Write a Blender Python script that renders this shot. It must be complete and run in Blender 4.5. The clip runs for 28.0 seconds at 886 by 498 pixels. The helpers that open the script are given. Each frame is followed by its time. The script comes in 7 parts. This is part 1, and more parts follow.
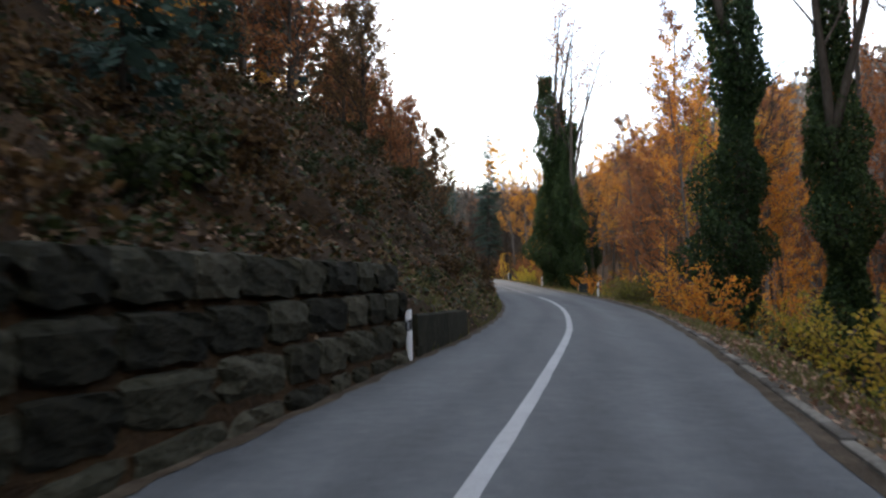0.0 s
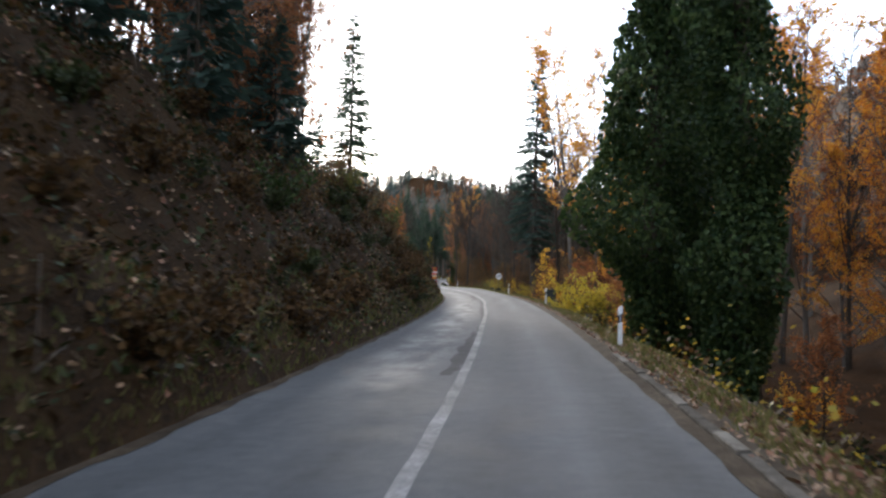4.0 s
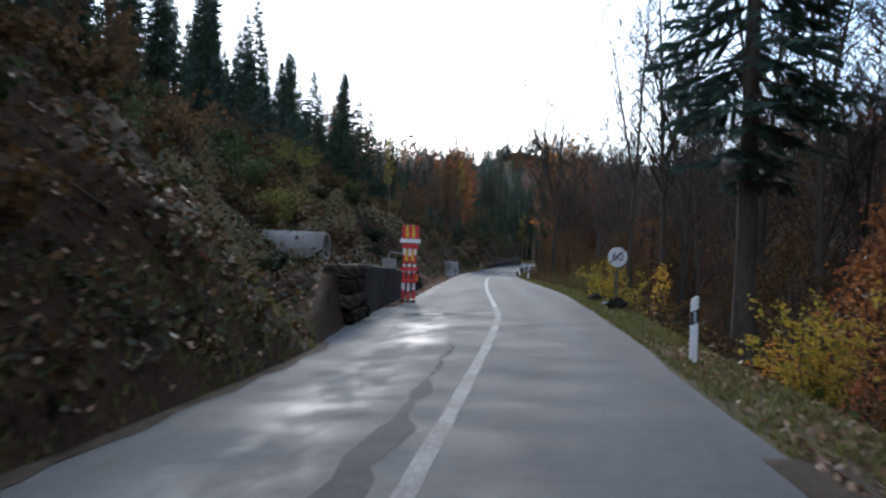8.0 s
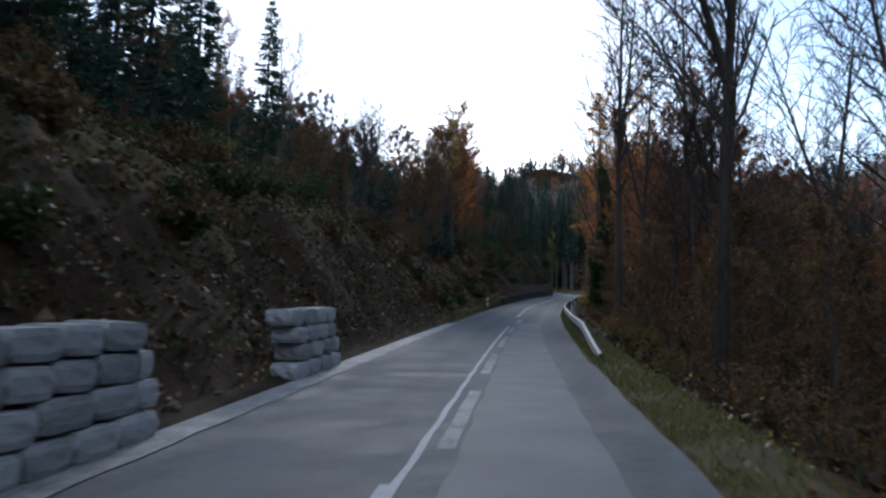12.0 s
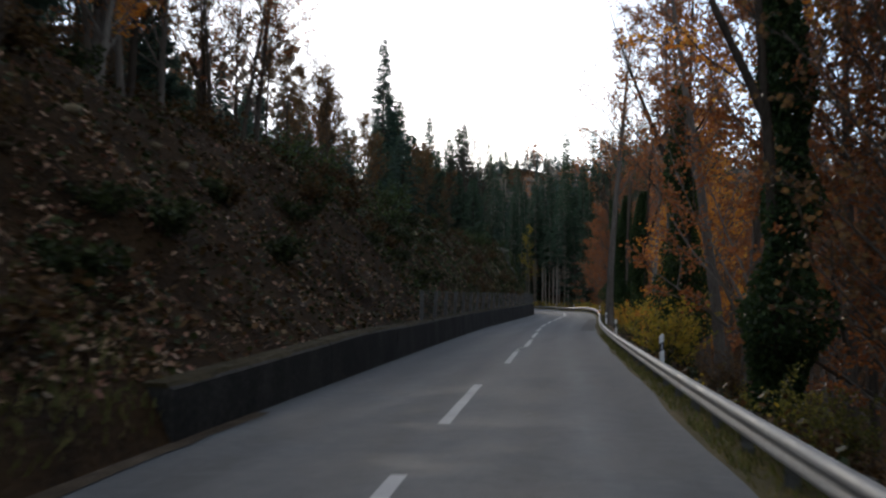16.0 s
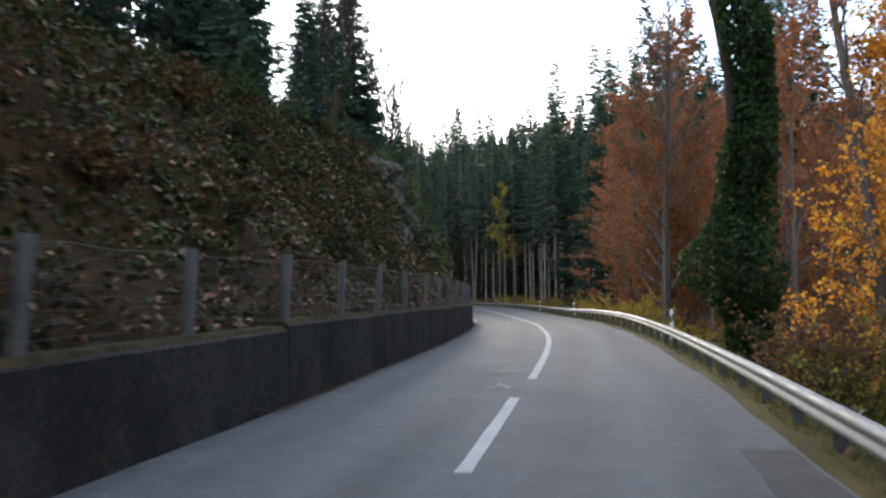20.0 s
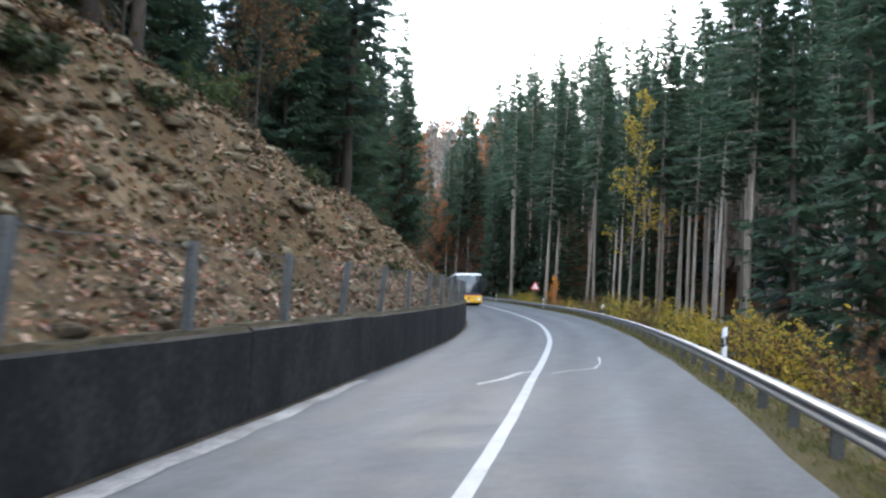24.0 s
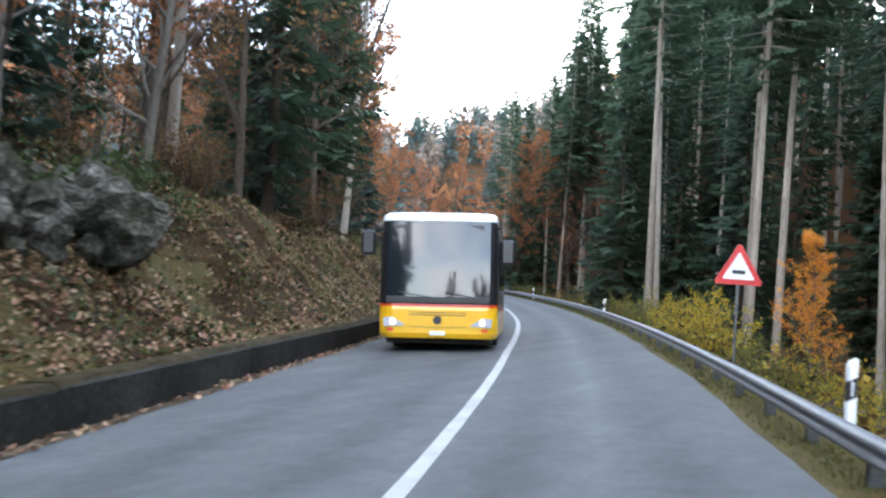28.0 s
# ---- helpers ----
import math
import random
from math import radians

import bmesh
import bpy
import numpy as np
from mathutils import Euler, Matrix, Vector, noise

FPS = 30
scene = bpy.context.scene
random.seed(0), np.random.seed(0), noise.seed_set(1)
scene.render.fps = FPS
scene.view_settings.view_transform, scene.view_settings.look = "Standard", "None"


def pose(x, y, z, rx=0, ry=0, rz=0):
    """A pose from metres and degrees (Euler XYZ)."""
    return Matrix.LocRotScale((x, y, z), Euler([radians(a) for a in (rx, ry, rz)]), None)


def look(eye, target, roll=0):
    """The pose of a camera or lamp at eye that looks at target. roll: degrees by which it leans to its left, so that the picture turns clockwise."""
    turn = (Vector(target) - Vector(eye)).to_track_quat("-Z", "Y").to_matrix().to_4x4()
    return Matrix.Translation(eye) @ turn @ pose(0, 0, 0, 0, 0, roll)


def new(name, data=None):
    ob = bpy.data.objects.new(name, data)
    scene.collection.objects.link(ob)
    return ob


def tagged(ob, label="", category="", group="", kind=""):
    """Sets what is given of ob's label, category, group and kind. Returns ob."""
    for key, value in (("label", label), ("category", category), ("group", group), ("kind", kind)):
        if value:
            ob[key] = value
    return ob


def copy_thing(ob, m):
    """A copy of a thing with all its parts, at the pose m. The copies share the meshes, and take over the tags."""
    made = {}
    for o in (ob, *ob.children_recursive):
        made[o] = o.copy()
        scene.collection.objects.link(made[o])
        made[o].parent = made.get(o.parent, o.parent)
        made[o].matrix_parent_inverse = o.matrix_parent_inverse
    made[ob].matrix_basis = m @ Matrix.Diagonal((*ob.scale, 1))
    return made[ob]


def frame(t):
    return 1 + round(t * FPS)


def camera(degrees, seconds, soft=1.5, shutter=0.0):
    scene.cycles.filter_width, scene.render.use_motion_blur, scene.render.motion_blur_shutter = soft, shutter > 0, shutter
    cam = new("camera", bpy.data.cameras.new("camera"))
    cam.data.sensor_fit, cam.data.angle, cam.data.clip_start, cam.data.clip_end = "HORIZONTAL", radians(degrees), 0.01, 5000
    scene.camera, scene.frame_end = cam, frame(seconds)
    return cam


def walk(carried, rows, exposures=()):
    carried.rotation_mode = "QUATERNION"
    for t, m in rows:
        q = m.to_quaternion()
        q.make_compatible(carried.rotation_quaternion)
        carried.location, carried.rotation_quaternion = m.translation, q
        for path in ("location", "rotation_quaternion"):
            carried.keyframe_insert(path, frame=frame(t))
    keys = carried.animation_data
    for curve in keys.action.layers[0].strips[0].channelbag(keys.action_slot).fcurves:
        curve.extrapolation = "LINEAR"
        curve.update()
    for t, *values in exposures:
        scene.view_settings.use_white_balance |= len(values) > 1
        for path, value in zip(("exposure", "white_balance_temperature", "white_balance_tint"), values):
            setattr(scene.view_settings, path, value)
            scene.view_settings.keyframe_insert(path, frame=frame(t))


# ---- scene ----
cam = camera(47.1, 28.0, soft=2.4, shutter=0.2)
PATH = [
    (0.0, pose(0.000, 0.000, 1.485, 92.897, 1.300, 0.000)),
    (0.5, pose(1.390, 8.649, 1.673, 92.919, 0.883, 0.486)),
    (1.0, pose(2.781, 17.432, 1.860, 93.051, 0.462, 1.071)),
    (1.5, pose(3.992, 26.305, 2.067, 93.404, 0.034, 1.857)),
    (2.0, pose(4.934, 35.267, 2.290, 93.581, -0.487, 2.438)),
    (2.5, pose(5.742, 44.410, 2.485, 93.802, -0.716, 3.230)),
    (4.5, pose(7.195, 80.536, 3.472, 93.619, -1.500, 5.100)),
    (5.0, pose(7.115, 89.456, 3.757, 93.942, -1.644, 5.994)),
    (5.5, pose(7.034, 98.376, 4.039, 94.266, -1.592, 6.998)),
    (6.0, pose(6.963, 107.146, 4.452, 94.093, -1.835, 7.888)),
    (6.5, pose(6.597, 116.040, 4.711, 93.516, -1.968, 8.583)),
    (7.0, pose(6.254, 124.642, 5.088, 93.080, -2.096, 9.178)),
    (7.5, pose(5.612, 133.361, 5.465, 92.778, -2.224, 9.773)),
    (8.0, pose(4.935, 142.515, 5.732, 92.561, -2.451, 10.364)),
    (8.5, pose(4.319, 150.949, 6.089, 92.410, -2.788, 11.150)),
    (9.0, pose(3.405, 159.500, 6.450, 92.729, -2.829, 12.050)),
    (9.5, pose(2.373, 167.753, 6.777, 93.379, -2.852, 12.550)),
    (10.0, pose(1.212, 175.850, 7.093, 93.066, -3.020, 11.841)),
    (10.5, pose(-0.026, 184.804, 7.449, 93.033, -3.011, 11.641)),
    (11.0, pose(-1.326, 194.477, 7.693, 93.677, -2.525, 11.963)),
    (11.5, pose(-2.603, 203.858, 8.061, 93.849, -2.125, 11.982)),
    (12.0, pose(-3.881, 213.239, 8.427, 94.187, -1.417, 11.814)),
    (12.5, pose(-5.206, 223.198, 8.686, 94.157, -1.212, 11.723)),
    (14.5, pose(-9.946, 264.589, 10.134, 94.942, -1.403, 10.924)),
    (15.0, pose(-10.989, 275.325, 10.611, 94.933, -1.205, 10.821)),
    (15.5, pose(-11.973, 286.526, 10.912, 94.994, -0.905, 10.816)),
    (16.0, pose(-12.959, 296.970, 11.378, 95.148, -0.312, 10.405)),
    (16.5, pose(-13.627, 306.563, 11.711, 94.887, -0.114, 10.302)),
    (17.0, pose(-14.295, 316.157, 12.032, 94.600, 0.084, 10.198)),
    (17.5, pose(-15.022, 325.283, 12.353, 94.835, 0.581, 9.990)),
    (18.0, pose(-15.662, 334.732, 12.806, 94.927, 0.679, 9.888)),
    (18.5, pose(-16.301, 344.180, 13.111, 94.834, 0.874, 9.585)),
    (19.0, pose(-16.591, 353.394, 13.569, 94.228, 0.956, 8.583)),
    (19.5, pose(-17.026, 362.578, 13.884, 94.629, 1.270, 9.378)),
    (20.0, pose(-17.259, 371.500, 14.359, 94.898, 1.084, 10.181)),
    (20.5, pose(-17.580, 380.099, 14.701, 94.957, 0.795, 10.786)),
    (21.0, pose(-17.872, 388.552, 15.029, 94.882, 0.409, 11.593)),
    (21.5, pose(-18.196, 396.392, 15.352, 94.772, -0.176, 12.503)),
    (22.0, pose(-18.752, 404.643, 15.800, 94.630, -0.753, 13.814)),
    (22.5, pose(-19.629, 412.981, 16.060, 94.484, -1.225, 15.422)),
    (24.5, pose(-25.064, 449.091, 17.284, 94.624, -3.457, 19.749)),
    (25.0, pose(-26.905, 458.808, 17.655, 94.933, -3.447, 21.151)),
    (25.5, pose(-29.013, 468.165, 18.124, 94.937, -3.561, 22.262)),
    (26.0, pose(-31.237, 477.469, 18.464, 94.994, -3.889, 23.189)),
    (26.5, pose(-33.580, 486.195, 18.863, 94.769, -4.203, 24.315)),
    (27.0, pose(-36.108, 494.514, 19.243, 94.251, -4.403, 25.632)),
    (27.5, pose(-38.616, 502.230, 19.561, 93.523, -4.518, 26.741)),
    (28.0, pose(-41.007, 509.450, 19.851, 93.724, -4.266, 27.422)),
]
EXPOSURES = [(0.0, 2.0, 6600, 12), (2.5, 2.25, 6450, 12), (4.5, 1.95, 6350, 12), (7.0, 1.82, 6100, 11), (9.0, 1.2, 5400, 10), (12.5, 0.9, 5400, 10), (14.5, 0.78, 6100, 11), (17.0, 1.25, 6400, 11),
             (20.0, 2.15, 6350, 10), (22.5, 2.85, 6350, 10), (25.0, 3.56, 6200, 10), (28.0, 3.82, 6350, 10)]
walk(cam, PATH, EXPOSURES)

# ---- light ----
SUN_AZ, SUN_EL = radians(14.0), radians(15.0)      # the sun stands ahead, a little to the left of +y
world = bpy.data.worlds.new("sky")
scene.world = world
world.use_nodes = True
wn, wl = world.node_tree.nodes, world.node_tree.links
wn.clear()
sky = wn.new("ShaderNodeTexSky")
sky.sky_type, sky.sun_disc = "NISHITA", False
sky.sun_elevation, sky.sun_rotation = SUN_EL, -SUN_AZ
sky.air_density, sky.dust_density, sky.ozone_density = 0.9, 0.35, 1.4
co = wn.new("ShaderNodeTexCoord")
cloud = wn.new("ShaderNodeTexNoise")
cloud.inputs["Scale"].default_value, cloud.inputs["Detail"].default_value = 2.6, 7.0
cloud.inputs["Roughness"].default_value = 0.55
ramp = wn.new("ShaderNodeValToRGB")
ramp.color_ramp.elements[0].position, ramp.color_ramp.elements[1].position = 0.44, 0.66
mixs = wn.new("ShaderNodeMix")
mixs.data_type = "RGBA"
mixs.inputs["B"].default_value = (8.0, 8.2, 8.6, 1)
bg = wn.new("ShaderNodeBackground")
bg.inputs["Strength"].default_value = 0.11
wo = wn.new("ShaderNodeOutputWorld")
wl.new(co.outputs["Generated"], cloud.inputs["Vector"])
wl.new(cloud.outputs["Fac"], ramp.inputs["Fac"])
wl.new(ramp.outputs["Color"], mixs.inputs["Factor"])
wl.new(sky.outputs["Color"], mixs.inputs["A"])
wl.new(mixs.outputs["Result"], bg.inputs["Color"])
wl.new(bg.outputs["Background"], wo.inputs["Surface"])
sun = new("sun", bpy.data.lights.new("sun", "SUN"))
sun.data.energy, sun.data.angle, sun.data.color = 0.75, radians(6.0), (1.0, 0.9, 0.76)
sun.matrix_world = look((0, 0, 60), (math.sin(SUN_AZ) * 10, -math.cos(SUN_AZ) * 10, 60 - 10 * math.tan(SUN_EL)))

# ---- the road's line: heading, height and cross fall every 26 m ----
HEAD = [-8.75, -9.42, -6.83, -3.31, -0.31, 1.32, 3.67, 6.24, 8.1, 7.56, 6.99, 5.82, 5.03, 4.22, 3.57, 1.83, 2.39, 7.01,
        9.63, 12.8, 17.07, 19.84, 24.2, 28.43, 32.74, 37.02, 41.33]
RISE = [-0.43, 0.09, 0.65, 1.24, 1.96, 2.9, 3.91, 4.87, 5.9, 6.8, 7.58, 8.5, 9.45, 10.46, 11.49, 12.54, 13.65, 14.69,
        15.52, 16.59, 17.64, 18.68, 19.73, 20.78, 21.84, 22.9, 23.69]
BANK = [1.2, 1.2, -0.1, -0.9, -1.5, -1.8, -2.2, -2.8, -3.0, -1.7, -1.2, -1.4, -0.8, 0.0, 0.8, 1.2, 0.3, -1.5, -3.2, -3.6,
        -4.4, -4.3, -4.3, -4.3, -4.3, -4.3, -4.3]
S0, STEP = -24.0, 26.0


def glide(v, x):
    v, x = np.asarray(v, float), np.asarray(x, float)
    m = np.gradient(v, STEP)
    i = np.clip(np.floor((x - S0) / STEP).astype(int), 0, len(v) - 2)
    u = (x - S0) / STEP - i
    return ((2 * u**3 - 3 * u * u + 1) * v[i] + (u**3 - 2 * u * u + u) * STEP * m[i]
            + (3 * u * u - 2 * u**3) * v[i + 1] + (u**3 - u * u) * STEP * m[i + 1])


SG = np.arange(S0, 651, 0.5)
AG = np.radians(glide(HEAD, SG))
dxs, dys = -np.sin(AG) * 0.5, np.cos(AG) * 0.5
GX, GY = -4.780 + np.cumsum(dxs) - dxs[0], -23.540 + np.cumsum(dys) - dys[0]
GZ, GB = glide(RISE, SG), np.tan(np.radians(glide(BANK, SG)))


def grow(v, a, b):
    return np.concatenate([[v[0] + a], v, [v[-1] + b]])


GX, GY = grow(GX, math.sin(AG[0]) * 600, -math.sin(AG[-1]) * 900), grow(GY, -math.cos(AG[0]) * 600, math.cos(AG[-1]) * 900)
GZ, GB, AG, SG = grow(GZ, 0, 20), grow(GB, 0, 0), grow(AG, 0, 0), grow(SG, -600, 900)


def spot(s, d, h=0.0):
    """World places at s metres along the road, d to the right of its centre line, h above its surface."""
    s, d = np.asarray(s, float), np.asarray(d, float)
    a = np.interp(s, SG, AG)
    z = np.interp(s, SG, GZ) - np.interp(s, SG, GB) * np.clip(d, -5, 5)
    return np.stack(np.broadcast_arrays(np.interp(s, SG, GX) + d * np.cos(a), np.interp(s, SG, GY) + d * np.sin(a), z + h), -1)


def heading(s):
    return math.degrees(float(np.interp(s, SG, AG)))


# cross profile on the uphill side: toe, wall height, bench, first slope in degrees, its height
UP_S = [-80, 17, 24, 36, 60, 90, 110, 140, 158, 165, 190, 200, 255, 285, 312, 340, 385, 395, 425, 437, 460, 475, 496, 498, 504, 520, 530, 545, 700]
UP_E = [2.6, 2.45, 2.25, 2.2, 2.4, 2.85, 2.85, 2.6, 2.4, 2.9, 2.95, 2.85, 2.9, 3.2, 3.1, 3.05, 3.1, 3.25, 3.05, 3.05, 3.2, 3.05, 3.3, 3.55, 3.62, 4.0, 4.15, 3.9, 3.9]
UP_W = [1.6, 1.5, 0.5, 0.1, 0.1, 0.1, 0.1, 0.1, 0.1, 1.2, 0.75, 0.1, 0.1, 0.1, 0.6, 0.76, 0.92, 1.0, 1.0, 1.0, 1.0, 1.0, 1.0, 0.55, 0.36, 0.4, 0.42, 0.42, 0.4]
UP_B = [0.8, 0.6, 0.2, 0, 0, 0, 0, 0, 0, 2.4, 1.4, 0.4, 0.4, 0.3, 0.3, 0.3, 0.3, 0.3, 0.3, 0.3, 0.3, 0.3, 0.3, 0.3, 0.3, 0.3, 0.3, 0.3, 0.3]
UP_A = [38, 40, 50, 54, 54, 52, 52, 50, 48, 38, 40, 54, 54, 42, 48, 52, 52, 52, 62, 50, 50, 46, 42, 41, 40, 40, 40, 40, 40]
UP_H = [5, 5, 6, 6, 6, 5.5, 5.5, 5, 4.5, 3.5, 4, 3.5, 3.5, 4.5, 5, 5, 5, 5, 7.5, 4.8, 4.5, 3.3, 2.0, 2.35, 2.5, 2.4, 2.35, 2.6, 3]
RIGHT_S = [-80, 8, 23, 37, 55, 75, 120, 150, 180, 210, 275, 303, 346, 386, 433, 473, 500, 521, 700]
RIGHT_E = [2.8, 2.8, 3.1, 3.3, 3.1, 2.7, 2.55, 2.68, 2.85, 2.55, 2.36, 2.5, 2.82, 2.88, 2.65, 2.85, 3.0, 2.7, 2.7]
LINE_S = [-24, 7, 17, 27, 45, 60, 75, 90, 105, 125, 140, 155, 167, 178, 185, 205, 225, 390, 405, 433, 459, 473, 489, 505, 520, 535, 550, 700]
LINE_D = [0, -0.02, 0.1, 0.3, 0.4, 0.35, 0.1, -0.05, -0.2, -0.16, 0.1, 0.22, 0.39, 0.14, 0.03, 0.0, -0.02, -0.05, 0.03, 0, -0.04, 0.18, 0.22, -0.03, -0.27, -0.33, -0.12, 0]
DOWN_S = [-80, 60, 150, 250, 300, 480, 520, 700]
DOWN_H = [6, 5, 3, 4, 6, 6, 4, 5]


def ease(u):
    u = np.clip(u, 0, 1)
    return u * u * (3 - 2 * u)


def hump(x, y, scale, seed=0.0):
    """Smooth unevenness between about -1 and 1, from a few crossed waves."""
    x, y = np.asarray(x) / scale + seed * 3.7, np.asarray(y) / scale - seed * 1.9
    return (np.sin(1.7 * x + 1.3 * np.sin(1.1 * y + seed)) * 0.5 + np.sin(2.3 * y + 1.7 * np.sin(0.9 * x)) * 0.35
            + np.sin(4.1 * x - 3.3 * y + np.sin(2.9 * y)) * 0.22 + np.sin(7.3 * x + 5.9 * y + 2 * np.sin(3.1 * x)) * 0.12)


def relief(s, d):
    """Height of the ground over the road's own surface."""
    s, d = np.asarray(s, float), np.asarray(d, float)
    e, w, b = np.interp(s, UP_S, UP_E), np.interp(s, UP_S, UP_W), np.interp(s, UP_S, UP_B)
    a, hh = np.tan(np.radians(np.interp(s, UP_S, UP_A))), np.interp(s, UP_S, UP_H)
    x = -d - e
    run = hh / a
    y = np.clip(x - b, 0, None)
    up = w * ease(x / 0.3) + np.minimum(y * a, hh) + np.clip(y - run, 0, None) * np.interp(s, [470, 485, 545, 565], [0.46, 0.14, 0.14, 0.2])
    crest = np.interp(s, [-80, 40, 80, 170, 230, 300, 420, 500], [22, 17, 11, 11, 18, 21, 26, 20])
    up = np.where(up > crest, crest + (up - crest) * 0.16, up)
    rough = ease((x - 0.2) / 1.5)
    up = up + rough * (0.24 * hump(s, d, 1.3) + 0.16 * hump(s, d, 0.55, 6) + 0.4 * hump(s, d, 4.0, 1)) + ease((x - 12) / 20) * 2.2 * hump(s, d, 22, 2)
    # downhill side: verge, drop to the brook, far valley side
    q = d - np.interp(s, RIGHT_S, RIGHT_E)
    dh = np.interp(s, DOWN_S, DOWN_H)
    drop = np.clip(q - 0.9, 0, None) * 0.62
    low = np.where(drop < dh, -drop, -dh)
    far = np.clip(q - (dh / 0.62 + 12), 0, None) * 0.5
    far = np.where(far > 30, 30 + (far - 30) * 0.12, far)
    down = -0.03 * np.clip(q, 0, 1) + low + far
    down = down + ease((q - 0.5) / 2) * (0.12 * hump(s, d, 1.1, 3) + 0.3 * hump(s, d, 5, 4)) + ease((q - 14) / 20) * 2.0 * hump(s, d, 25, 5)
    down = down + 16 * ease((s - 555) / 60) * ease((690 - s) / 60) * ease((q - 5) / 20)
    mid = np.full_like(up, -0.12)
    out = np.where(x > 0, up, np.where(q > 0, down, mid))
    cap = ease((s - 650) / 200) * (np.interp(d, [-250, 40, 75, 100, 120, 140, 165, 200, 260, 420], [30, 39, 29, 38, 45, 45, 5, 49, 47, 12]) + 5 * hump(s, d, 70, 3) + 3 * hump(s, d, 25, 7)) * (1 - 0.6 * ease((s - 930) / 150)) + ease((-60 - s) / 200) * 25
    return out + cap * ease((np.abs(d) - 3) / 60 + ease((s - 690) / 120) + ease((-60 - s) / 120))


def on_ground(s, d, h=0.0):
    p = spot(s, d)
    p[..., 2] += relief(s, d) + h
    return p


# ---- materials ----
def material(name):
    m = bpy.data.materials.new(name)
    m.use_nodes = True
    nt = m.node_tree
    return m, nt, nt.nodes["Principled BSDF"]


def rgb(c):
    return (*c, 1.0)


def noise_mat(name, colors, scale, rough=0.85, fine=None, bump=0.3, metal=0.0, spec=0.08, detail=8.0, stretch=None, bump_scale=None,
              per=None, rough_range=None, positions=None):
    """Colours run through a ramp by noise at two scales, with bump; per: 'object' or 'island' adds a random shift of tone."""
    m, nt, p = material(name)
    n, l = nt.nodes, nt.links
    tc = n.new("ShaderNodeTexCoord")
    src = tc.outputs["Object"]
    if stretch:
        mp = n.new("ShaderNodeMapping")
        mp.inputs["Scale"].default_value = stretch
        l.new(src, mp.inputs["Vector"])
        src = mp.outputs["Vector"]
    a = n.new("ShaderNodeTexNoise")
    a.inputs["Scale"].default_value, a.inputs["Detail"].default_value, a.inputs["Roughness"].default_value = scale, detail, 0.6
    b = n.new("ShaderNodeTexNoise")
    b.inputs["Scale"].default_value, b.inputs["Detail"].default_value = fine or scale * 12, 6.0
    l.new(src, a.inputs["Vector"])
    l.new(src, b.inputs["Vector"])
    add = n.new("ShaderNodeMath")
    add.operation = "MULTIPLY_ADD"
    add.inputs[1].default_value = 0.45
    l.new(b.outputs["Fac"], add.inputs[0])
    sc = n.new("ShaderNodeMath")
    sc.operation = "MULTIPLY"
    sc.inputs[1].default_value = 0.55
    l.new(a.outputs["Fac"], sc.inputs[0])
    l.new(sc.outputs[0], add.inputs[2])
    fac = add.outputs[0]
    if per:
        if per == "object":
            o = n.new("ShaderNodeObjectInfo").outputs["Random"]
        else:
            o = n.new("ShaderNodeNewGeometry").outputs["Random Per Island"]
        sh = n.new("ShaderNodeMath")
        sh.operation = "MULTIPLY_ADD"
        sh.inputs[1].default_value = 0.3
        l.new(o, sh.inputs[0])
        l.new(fac, sh.inputs[2])
        s2 = n.new("ShaderNodeMath")
        s2.operation = "SUBTRACT"
        s2.inputs[1].default_value = 0.15
        l.new(sh.outputs[0], s2.inputs[0])
        fac = s2.outputs[0]
    r = n.new("ShaderNodeValToRGB")
    el = r.color_ramp.elements
    while len(el) < len(colors):
        el.new(0.5)
    for i, c in enumerate(colors):
        el[i].position = positions[i] if positions else 0.3 + 0.4 * i / (len(colors) - 1)
        el[i].color = rgb(c)
    l.new(fac, r.inputs["Fac"])
    l.new(r.outputs["Color"], p.inputs["Base Color"])
    p.inputs["Roughness"].default_value, p.inputs["Metallic"].default_value = rough, metal
    p.inputs["Specular IOR Level"].default_value = spec
    if rough_range:
        mr = n.new("ShaderNodeMapRange")
        mr.inputs["From Min"].default_value, mr.inputs["From Max"].default_value = 0.35, 0.65
        mr.inputs["To Min"].default_value, mr.inputs["To Max"].default_value = rough_range
        l.new(a.outputs["Fac"], mr.inputs["Value"])
        l.new(mr.outputs["Result"], p.inputs["Roughness"])
    if bump:
        bp = n.new("ShaderNodeBump")
        bp.inputs["Strength"].default_value, bp.inputs["Distance"].default_value = bump, bump_scale or 0.05
        l.new(fac, bp.inputs["Height"])
        l.new(bp.outputs["Normal"], p.inputs["Normal"])
    return m


